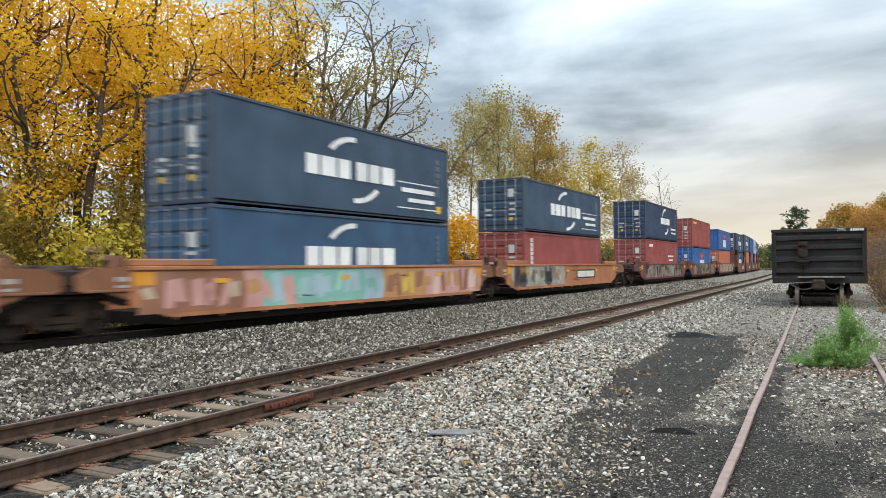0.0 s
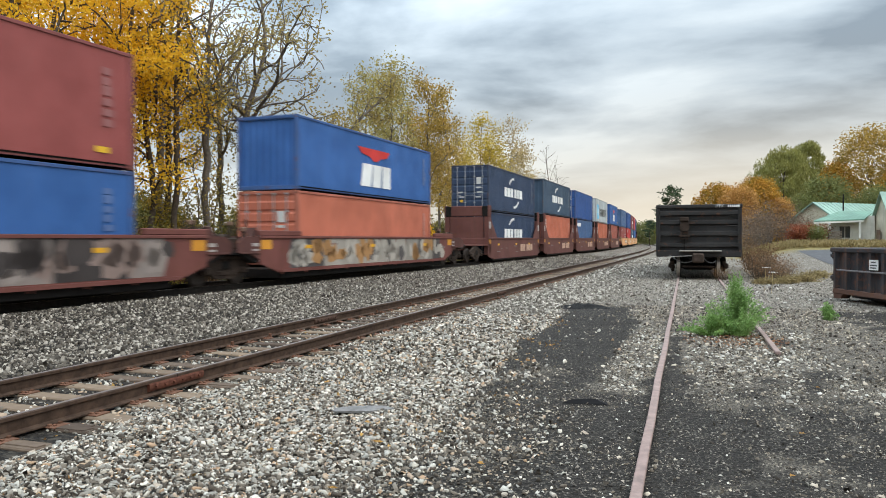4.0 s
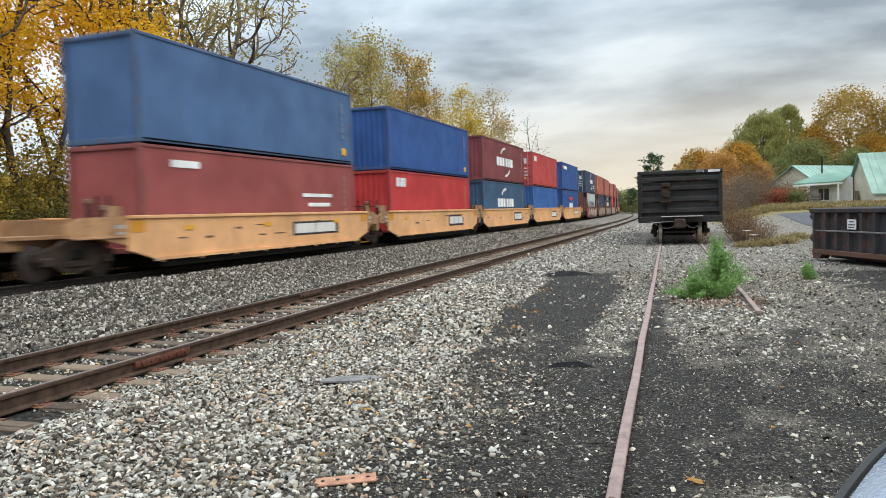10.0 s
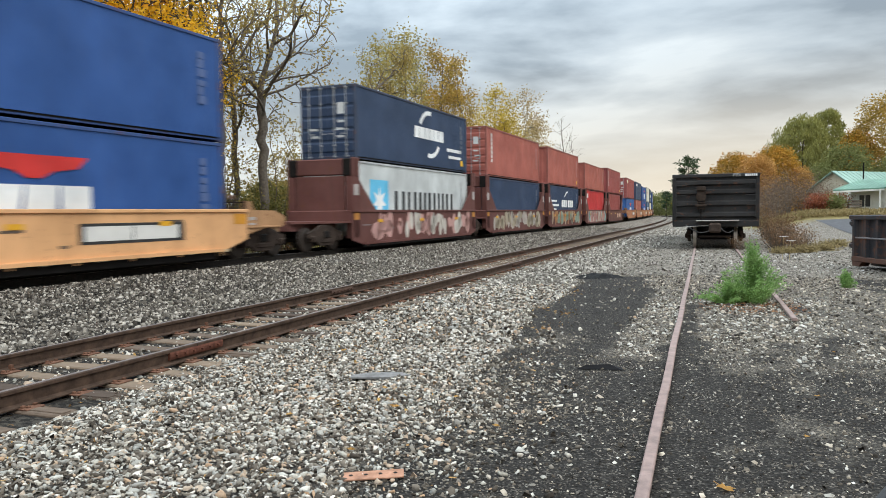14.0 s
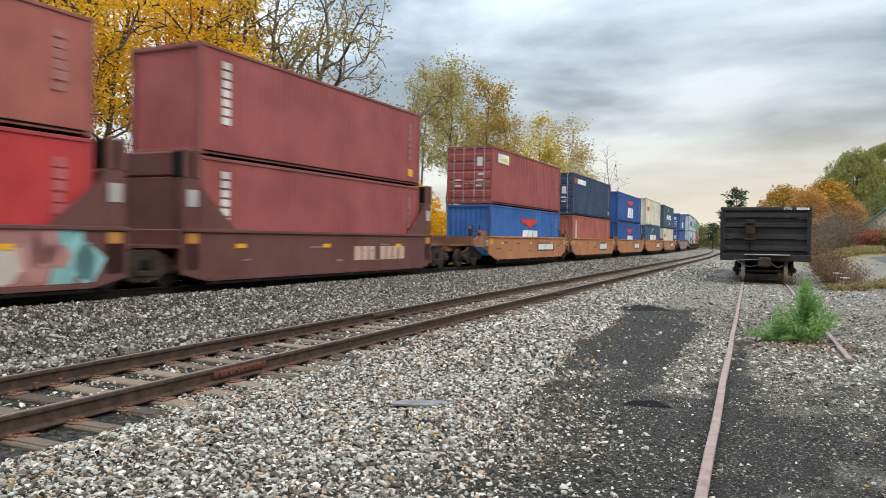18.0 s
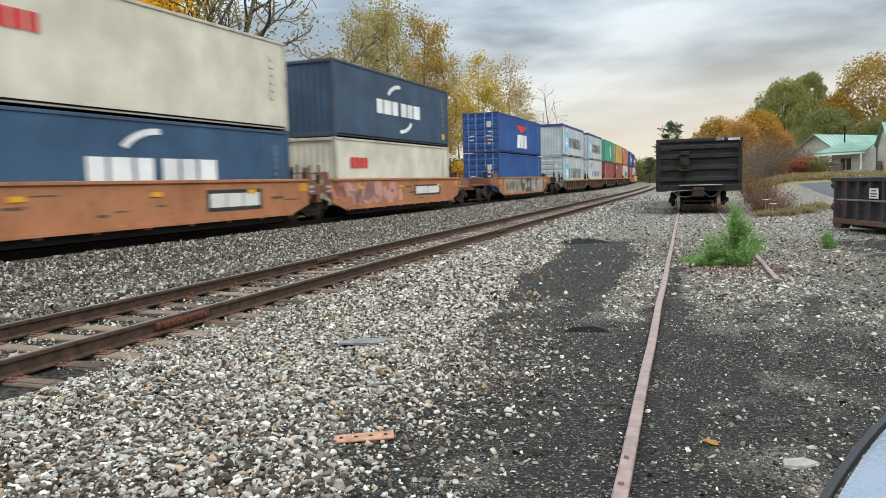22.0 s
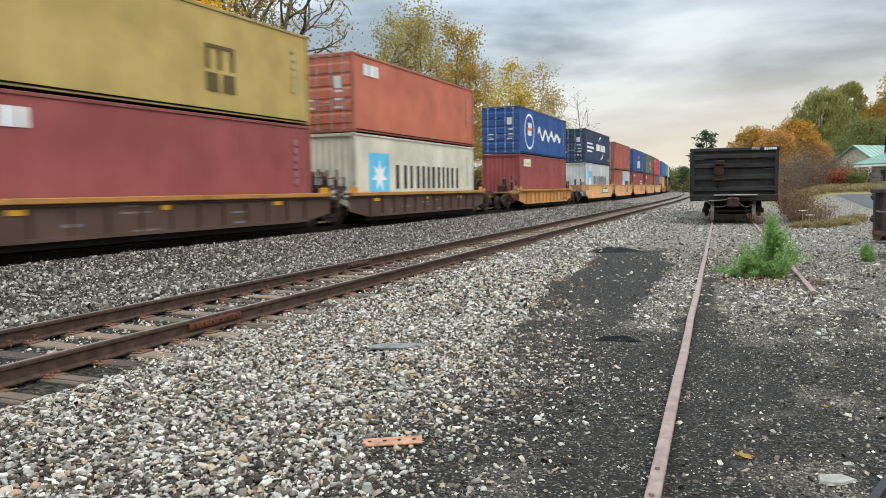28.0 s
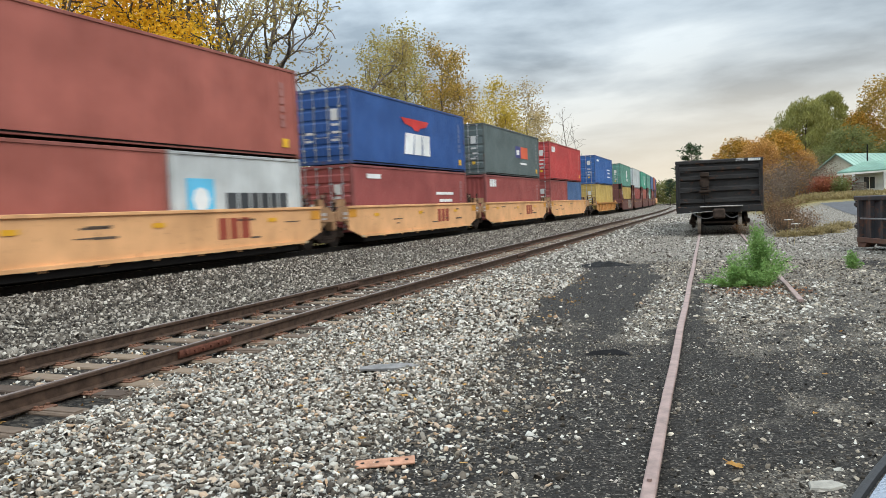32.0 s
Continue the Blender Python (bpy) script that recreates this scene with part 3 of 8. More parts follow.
def livery(ob, kind, h, seed):
    """Plain shapes in the livery's colours on the side towards the yard. Along: -6 (leading) to +6."""
    x = CW / 2 - 0.010
    rnd = random.Random(seed)
    def swoosh(y, cz):
        decal(ob, "side_marking", flat(blocks(y - 2.4, cz - 0.31, (0.58, 0.74, 0.60, -0.10, 0.60, 0.60, 0.74), 0.60, 0.115), x), WHITE, "row of plain white blocks")
        decal(ob, "side_emblem", flat([arc(y, cz, 1.36, 1.60, 88, 146, 10, 0.66)], x), WHITE, "white arc above")
        decal(ob, "side_emblem", flat([arc(y, cz, 1.36, 1.60, -92, -34, 10, 0.66)], x), WHITE, "white arc below")

    def lines_at(y0, spec, col=WHITE):
        for a, b, z0, z1 in spec:
            decal(ob, "side_caption", flat([rect(y0 + a, y0 + b, z0, z1)], x), col, "pale line of small lettering")

    if kind == "swoosh":      # six pale blocks between two arcs
        swoosh(0.0, h * 0.50)
    if kind == "swoosh_lines":
        swoosh(0.0, h * 0.50)
        lines_at(2.5, [(0.0, 2.8, 1.33, 1.37), (0.25, 2.5, 1.0, 1.16), (0.7, 2.5, 0.66, 0.80), (0.0, 2.8, 0.42, 0.46)])
    if kind == "swoosh_lead":
        swoosh(1.3, h * 0.52)
        lines_at(-5.4, [(0.0, 2.5, h * 0.56, h * 0.61), (0.0, 3.2, h * 0.44, h * 0.50), (0.0, 2.3, h * 0.33, h * 0.38)])
    if kind == "oval_band":
        cz = h * 0.55
        decal(ob, "side_marking", flat(blocks(-0.6, cz - 0.24, (0.5, 0.62, 0.5, 0.5, 0.5, 0.62), 0.52, 0.04), x), WHITE, "row of plain white blocks")
        decal(ob, "side_emblem", flat([arc(1.1, cz, 1.05, 1.28, 80, 155, 10, 0.85)], x), WHITE, "white arc above")
        decal(ob, "side_emblem", flat([arc(1.2, cz, 1.05, 1.28, -105, -30, 10, 0.85)], x), WHITE, "white arc below")
        lines_at(3.3, [(0.0, 2.0, cz - 0.62, cz - 0.46), (0.2, 1.9, cz - 0.95, cz - 0.81)])
    if kind == "wing":        # red wing over three white blocks
        z = h * 0.50
        decal(ob, "wing_emblem", flat([[(-1.6, z + 0.72), (1.4, z + 0.72), (1.1, z + 0.46), (0.5, z + 0.38), (0.15, z + 0.22), (-0.15, z + 0.22), (-0.5, z + 0.38), (-1.2, z + 0.46)]], x), (0.60, 0.035, 0.03), "red wing shape")
        decal(ob, "side_marking", flat([rect(-1.35, -0.45, z - 0.85, z + 0.08, 0.2), rect(-0.30, 0.50, z - 0.85, z + 0.08, 0.1), rect(0.66, 1.45, z - 0.85, z + 0.08, 0.0)], x), WHITE, "three plain white blocks")
    if kind == "star":        # pale star on a sky-blue square, dark blocks
        z0, z1 = h * 0.15, h * 0.76
        zm = (z0 + z1) / 2
        decal(ob, "star_panel", flat([rect(-5.0, -3.35, z0, z1)], x), (0.12, 0.50, 0.74), "sky-blue square")
        pts = []
        for k in range(14):
            r = 0.64 if k % 2 == 0 else 0.27
            a = radians(90 + k * 360 / 14)
            pts.append((-4.17 + r * math.cos(a), zm + r * math.sin(a)))
        decal(ob, "star_emblem", flat([pts], x + 0.004), WHITE, "white seven-pointed star")
        decal(ob, "side_marking", flat(blocks(-2.75, zm - 0.49, (0.30, -0.20, 0.30, -0.06, 0.26, -0.20, 0.26, -0.06, 0.26, -0.06, 0.24, -0.06, 0.26, -0.10, 0.26, -0.06, 0.24, -0.04, 0.26, -0.06, 0.26, -0.12, 0.26), 0.96, 0.115), x), (0.045, 0.05, 0.055), "dark grey upright bar")
    if kind == "blue_blocks":
        z = h * 0.32
        decal(ob, "side_marking", flat([arc(-2.4 + 1.3 * k, z + 0.38, 0.0, 0.36, 0, 360, 18)[:19] for k in range(5)], x), (0.10, 0.13, 0.36), "row of dark blue discs")
        lines_at(-4.6, [(0.0, 1.2, h * 0.70, h * 0.76), (0.4, 1.8, h * 0.80, h * 0.86)], (0.10, 0.13, 0.35))
    if kind == "corner_red":
        decal(ob, "side_marking", flat([rect(-5.7, -5.0, h * 0.77, h * 0.88)], x), (0.55, 0.04, 0.04), "small red block")
        decal(ob, "side_caption", flat([rect(-4.9, -2.5, h * 0.76, h * 0.88)], x), WHITE, "white line of lettering")
    if kind == "red_stack":
        decal(ob, "side_marking", flat(blocks(-4.9, h * 0.55, (0.34, 0.34, 0.34, 0.28), 0.42, 0.06), x), (0.60, 0.05, 0.05), "red blocks")
    if kind == "top_mark":
        decal(ob, "side_marking", flat(blocks(-5.3, h * 0.74, (0.42, 0.42, 0.2), 0.42, 0.06), x), WHITE, "white square blocks")
    if kind == "yellow_mark":
        decal(ob, "side_marking", flat([rect(-5.3, -3.3, h * 0.83, h * 0.90, 0.1)], x), (0.75, 0.48, 0.03), "yellow slanted bar")
        decal(ob, "side_caption", flat([rect(4.9, 5.3, h * 0.12, h * 0.17)], x), (0.75, 0.45, 0.03), "small yellow tag")
    if kind == "label":
        decal(ob, "side_marking", flat([rect(-5.2, -3.6, h * 0.74, h * 0.90)], x), (0.72, 0.74, 0.70), "white panel")
        decal(ob, "side_caption", flat([[(-4.9, h * 0.80), (-3.8, h * 0.76), (-3.8, h * 0.86)]], x + 0.004), (0.65, 0.60, 0.02), "yellow wedge")
    if kind == "lines":
        z = h * 0.42
        decal(ob, "side_marking", flat([rect(2.0, 4.2, z + 0.35, z + 0.48), rect(2.4, 4.0, z, z + 0.14), rect(2.2, 4.4, z - 0.42, z - 0.30)], x), WHITE, "white lines of lettering")
        decal(ob, "side_caption", flat([rect(-4.9, -3.7, h * 0.80, h * 0.87)], x), WHITE, "white line")
    if kind == "vertical":
        decal(ob, "side_marking", flat([rect(-5.25, -4.93, h * (0.30 + 0.085 * k), h * (0.30 + 0.085 * k) + 0.19) for k in range(7)], x), (0.62, 0.58, 0.54), "column of pale blocks")
    if kind == "script":
        z = h * 0.5
        decal(ob, "side_emblem", flat([arc(-3.85, z, 1.0, 1.13, 0, 360, 28), rect(-4.3, -3.4, z - 0.25, z + 0.55, 0.1)], x), (0.72, 0.76, 0.80), "white ring with a pennant")
        decal(ob, "pennant_cross", flat([rect(-4.25, -3.4, z + 0.06, z + 0.24, 0.02)], x + 0.004), (0.70, 0.18, 0.04), "orange cross bar")
        top, low = [], []
        for k in range(41):      # one white ribbon that swells and thins along the wall
            y = -1.9 + 6.3 * k / 40
            c, w = z + 0.34 * math.sin(k * 0.62) * (1 - k / 70), 0.12 + 0.10 * math.sin(k * 0.47) ** 2
            top.append((y, c + w))
            low.append((y, c - w))
        quads = [[low[k], low[k + 1], top[k + 1], top[k]] for k in range(40)]
        ribbon = Shape()
        for q in quads:
            ribbon.prism(q, "x", x, x + 0.004)
        decal(ob, "side_marking", ribbon, WHITE, "white flowing ribbon shape")
    if kind == "mark_sc":
        z = h * 0.40
        decal(ob, "side_marking", flat([rect(1.2, 2.4, z + 0.62, z + 0.72), rect(1.2, 1.36, z + 0.05, z + 0.6), rect(1.7, 1.86, z + 0.05, z + 0.6), rect(2.24, 2.4, z + 0.05, z + 0.6), rect(1.2, 1.72, z - 0.55, z - 0.05), rect(1.9, 2.4, z - 0.55, z - 0.05)], x), (0.10, 0.07, 0.02), "black block emblem")
    if kind == "emblem_pair":
        z = h * 0.42
        decal(ob, "side_emblem", flat([rect(0.2, 1.4, z, z + 0.75)], x), (0.05, 0.06, 0.22), "dark blue square")
        decal(ob, "side_marking", flat([rect(1.4, 3.1, z, z + 0.75)], x), (0.62, 0.10, 0.04), "orange-red square")
        decal(ob, "side_caption", flat([rect(1.2, 2.8, z - 0.4, z - 0.28), rect(0.45, 1.05, z + 0.2, z + 0.5)], x + 0.004), WHITE, "white lettering lines")
    if kind == "white_blob":
        decal(ob, "side_marking", flat([rect(0.4, 1.6, h * 0.40, h * 0.75), rect(0.8, 2.0, h * 0.25, h * 0.38)], x), (0.66, 0.70, 0.70), "pale worn emblem")
    # data panel near the trailing end, on nearly every box
    d = []
    for k in range(6):
        d.append(rect(5.12, 5.12 + rnd.uniform(0.22, 0.36), h * (0.34 + 0.085 * k), h * (0.34 + 0.085 * k) + h * rnd.uniform(0.05, 0.08)))
    base = COL[ob["paint"]]
    decal(ob, "data_panel", flat(d, x), tuple(0.80 * v + 0.065 for v in base), "small faded lettering lines")
    if rnd.random() < 0.45:
        decal(ob, "warning_tag", flat([rect(5.15, 5.5, 0.34, 0.62)], x), (0.75, 0.42, 0.03), "orange warning tag")


NAMES = {"navy": "navy blue", "slate": "dark slate blue", "cobalt": "deep blue", "royal": "bright blue", "maroon": "maroon", "rust_red": "rust red", "orange": "faded orange-red",
         "red": "red", "crimson": "bright red", "silver": "silver grey", "cream": "cream white", "pale": "pale grey", "green": "sea green", "teal": "pale teal", "ochre": "ochre yellow",
         "yellow": "yellow", "grey_green": "grey-green", "plum": "dark plum", "petrol": "petrol blue", "steel_blue": "faded blue"}


def container(col, h, kind, door, seed, length=CL, cover=False):
    lab = "%s corrugated steel shipping container%s" % (NAMES[col], " with barred end doors" if door else " with a plain corrugated end")
    ob = thing("shipping_container", lab, "shipping container", "containers on the train")
    ob["paint"] = col
    ms = container_meshes(h, length, col, door)
    part("side_wall", ms["side_wall"], None, ob)
    part("side_wall", ms["side_wall"], None, ob, at=pose(0, 0, 0, 0, 0, 180))
    part("end_wall", ms["end_wall"], None, ob)
    if not door:
        part("end_wall", ms["end_wall"], None, ob, at=pose(0, 0, 0, 0, 0, 180))
    for nm in ("roof", "floor", "frame"):
        part(nm, ms[nm], None, ob)
    for sx in (-1, 1):
        for sy in (-1, 1):
            for z in (0.0, h - 0.118):
                part("corner_casting", ms["corner_casting"], None, ob, at=pose(sx * (CW / 2 - 0.082), sy * (length / 2 - 0.089), z))
    rnd = random.Random(seed + 5)
    if door:
        for turn in (0, 1):
            at = pose(0, -length / 2, 0) if turn == 0 else pose(0, -length / 2, 0) @ Matrix.Diagonal((-1, 1, 1, 1))
            d = part("door", ms["door"], None, ob, at=at)
            for x in (0.30, 0.82):
                part("locking_bar", ms["locking_bar"], None, d, "galvanised locking bar", at=pose(x, 0, 0))
            if turn == 0:
                part("marking_plate", ms["marking_plate"], None, d, "pale marking plate", at=pose(0.57, 0, h * rnd.uniform(0.5, 0.66)))
            for k in range(3 if turn == 0 else 2):
                part("marking_line", ms["marking_line"], None, d, "pale lettering line", at=pose(0.57 + rnd.uniform(-0.05, 0.1), 0, h * (0.30 + 0.10 * k)))
            if rnd.random() < 0.4:
                part("warning_tag", ms["tag"], None, d, "yellow warning tag", at=pose(0.56, 0, h * 0.2))
    if cover:
        s = Shape().box(-CW / 2 - 0.012, CW / 2 + 0.012, -length / 2 - 0.01, length / 2 + 0.01, h - 0.20, h + 0.02, 0.02)
        part("tarpaulin_cover", s, plain("blue_tarpaulin", (0.035, 0.045, 0.22), 0.6), ob, "blue tarpaulin roof cover")
    if length > 8:
        livery(ob, kind, h, seed)
    elif kind == "small_star":
        x = CW / 2 - 0.010
        decal(ob, "star_panel", flat([rect(-2.4, -1.3, h * 0.28, h * 0.72)], x), (0.12, 0.50, 0.74), "sky-blue square")
        decal(ob, "star_emblem", flat([arc(-1.85, h * 0.5, 0.0, 0.34, 0, 360, 8)[:9]], x + 0.004), WHITE, "white emblem")
        decal(ob, "side_marking", flat(blocks(-0.8, h * 0.36, (0.5, 0.46, 0.36, 0.4, 0.36, 0.42), 0.55, 0.10), x), (0.045, 0.05, 0.055), "dark grey upright bar")
    return ob


def truck_meshes():
    if "truck" in MATS:
        return MATS["truck"]
    side = Shape()
    prof = [(-1.15, 0.50), (-1.15, 0.66), (-0.62, 0.80), (-0.3, 0.94), (0.3, 0.94), (0.62, 0.80), (1.15, 0.66), (1.15, 0.50), (0.72, 0.40), (0.42, 0.20), (-0.42, 0.20), (-0.72, 0.40)]
    side.prism(prof, "x", 0.93, 1.05)
    side.box(0.90, 1.09, -0.34, 0.34, 0.30, 0.44, 0.02)
    for y in (-0.2, 0.0, 0.2):
        side.tube((1.0, y, 0.44), (1.0, y, 0.74), 0.075, n=8)
    for y in (-0.9, 0.9):
        side.box(0.94, 1.12, y - 0.13, y + 0.13, 0.34, 0.56, 0.03)
        side.tube((1.12, y, 0.45), (1.15, y, 0.45), 0.085, n=10)
    wheel = Shape()
    n = 20
    for x0, x1, r0, r1 in ((0.67, 0.70, 0.455, 0.455), (0.70, 0.80, 0.425, 0.42)):
        wheel.tube((x0, 0, 0.42), (x1, 0, 0.42), r0, r1, n)
    wheel.tube((0.80, 0, 0.42), (0.815, 0, 0.42), 0.40, 0.34, n)
    wheel.tube((0.79, 0, 0.42), (0.87, 0, 0.42), 0.12, 0.10, 12)
    bol = Shape().box(-1.1, 1.1, -0.18, 0.18, 0.48, 0.72, 0.03)
    bol.tube((-0.8, -0.9, 0.42), (0.8, -0.9, 0.42), 0.08, n=8).tube((-0.8, 0.9, 0.42), (0.8, 0.9, 0.42), 0.08, n=8)
    MATS["truck"] = (side.mesh("side_frame", BROWN_DIRT), wheel.mesh("wheel", WHEEL), bol.mesh("bolster", DARK))
    return MATS["truck"]


MIRROR = Matrix.Diagonal((-1, 1, 1, 1))


def add_truck(car, y):
    sf, wh, bo = truck_meshes()
    t = part("truck", bo, None, car, "greasy two-axle freight truck", at=pose(0, y, 0))
    part("side_frame", sf, None, t)
    part("side_frame", sf, None, t, at=MIRROR)
    for yy in (-0.9, 0.9):
        part("wheel", wh, None, t, at=pose(0, yy, 0))
        part("wheel", wh, None, t, at=pose(0, yy, 0) @ MIRROR)


def mural(car, x, z0, z1, seed, hl):
    """A long sprayed piece in soft colours: wide fields with leaning strokes over them."""
    rnd = random.Random(seed)
    teal, pink, sand, brown, sky = (0.20, 0.42, 0.36), (0.55, 0.30, 0.27), (0.47, 0.25, 0.10), (0.28, 0.13, 0.08), (0.33, 0.45, 0.50)
    fields = ((-0.98, -0.60, brown, ((0.48, 0.36, 0.27), pink)), (-0.60, -0.52, pink, (sand,)), (-0.52, 0.02, teal, (sky, pink, (0.30, 0.52, 0.45))), (0.02, 0.14, sky, (teal, sand)), (0.14, 0.46, sand, (brown, (0.60, 0.42, 0.08))), (0.46, 0.97, pink, ((0.62, 0.44, 0.40), sand, brown)))
    for a, b, base, over in fields:
        a, b = a * hl, b * hl
        decal(car, "graffiti_panel", flat([[(a, z0), (b, z0), (b + 0.12, (z0 + z1) / 2), (b - 0.05, z1), (a - 0.05, z1), (a + 0.12, (z0 + z1) / 2)]], x + 0.001, 0.003), base, "faded sprayed colour field")
        y = a + 0.2
        while y < b - 0.3:
            w, lean = rnd.uniform(0.12, 0.45), rnd.uniform(-0.25, 0.25)
            lo, hi = z0 + (z1 - z0) * rnd.uniform(0.0, 0.35), z1 - (z1 - z0) * rnd.uniform(0.02, 0.4)
            p = [(y, lo), (y + w, lo + rnd.uniform(-0.05, 0.1)), (y + w + lean, hi), (y + lean + rnd.uniform(-0.1, 0.05), hi - 0.06)]
            decal(car, "graffiti_stroke", flat([p], x + 0.004 + 0.0006 * rnd.random(), 0.003), over[rnd.randrange(len(over))], "faded sprayed stroke")
            y += w * rnd.uniform(0.9, 1.7)


def graffiti(car, x, y0, y1, z0, z1, cols, seed, sharp=0):
    """Sprayed letters past reading: overlapping crooked patches."""
    rnd = random.Random(seed)
    by = {}
    y = y0
    while y < y1:
        w = rnd.uniform(0.35, 0.8)
        c = cols[rnd.randrange(len(cols))]
        for k in range(rnd.randint(1, 3)):
            cy, cz = y + w * rnd.random(), z0 + (z1 - z0) * rnd.uniform(0.25, 0.75)
            n = rnd.randint(5, 8)
            ry, rz = w * rnd.uniform(0.35, 0.75), (z1 - z0) * rnd.uniform(0.22, 0.5)
            pts = []
            for i in range(n):
                a = 2 * math.pi * (i + rnd.uniform(-0.25, 0.25)) / n
                r = rnd.uniform(0.7, 1.15)
                pts.append((cy + ry * r * math.cos(a), max(z0, min(z1, cz + rz * r * math.sin(a)))))
            by.setdefault(c, []).append(pts)
        y += w * rnd.uniform(0.5, 0.9)
    if sharp:
        y = y0
        while y < y1:
            w = min(rnd.uniform(0.9, 2.4), y1 - y)
            c = cols[rnd.randrange(len(cols))]
            p = [(y, z0), (y + w, z0), (y + w + rnd.uniform(-0.2, 0.25), (z0 + z1) / 2), (y + w, z1), (y + rnd.uniform(-0.1, 0.2), z1), (y + rnd.uniform(-0.3, 0.2), (z0 + z1) / 2)]
            decal(car, "graffiti_panel", flat([p], x - 0.001, 0.003), tuple(v * 0.8 for v in c), "faded sprayed colour panel")
            y += w
    for k, (c, polys) in enumerate(by.items()):
        decal(car, "graffiti_patch", flat(polys, x + 0.002 + 0.003 * k, 0.003), c, "faded sprayed graffiti")


def side_plate(hl, ztop, zbot, zend, taper, thick=0.05, x=1.42):
    s = Shape()
    poly = [(-hl, zend), (-hl, ztop), (hl, ztop), (hl, zend), (hl - taper, zbot), (-hl + taper, zbot)]
    s.prism(poly, "x", x - thick, x)
    return s


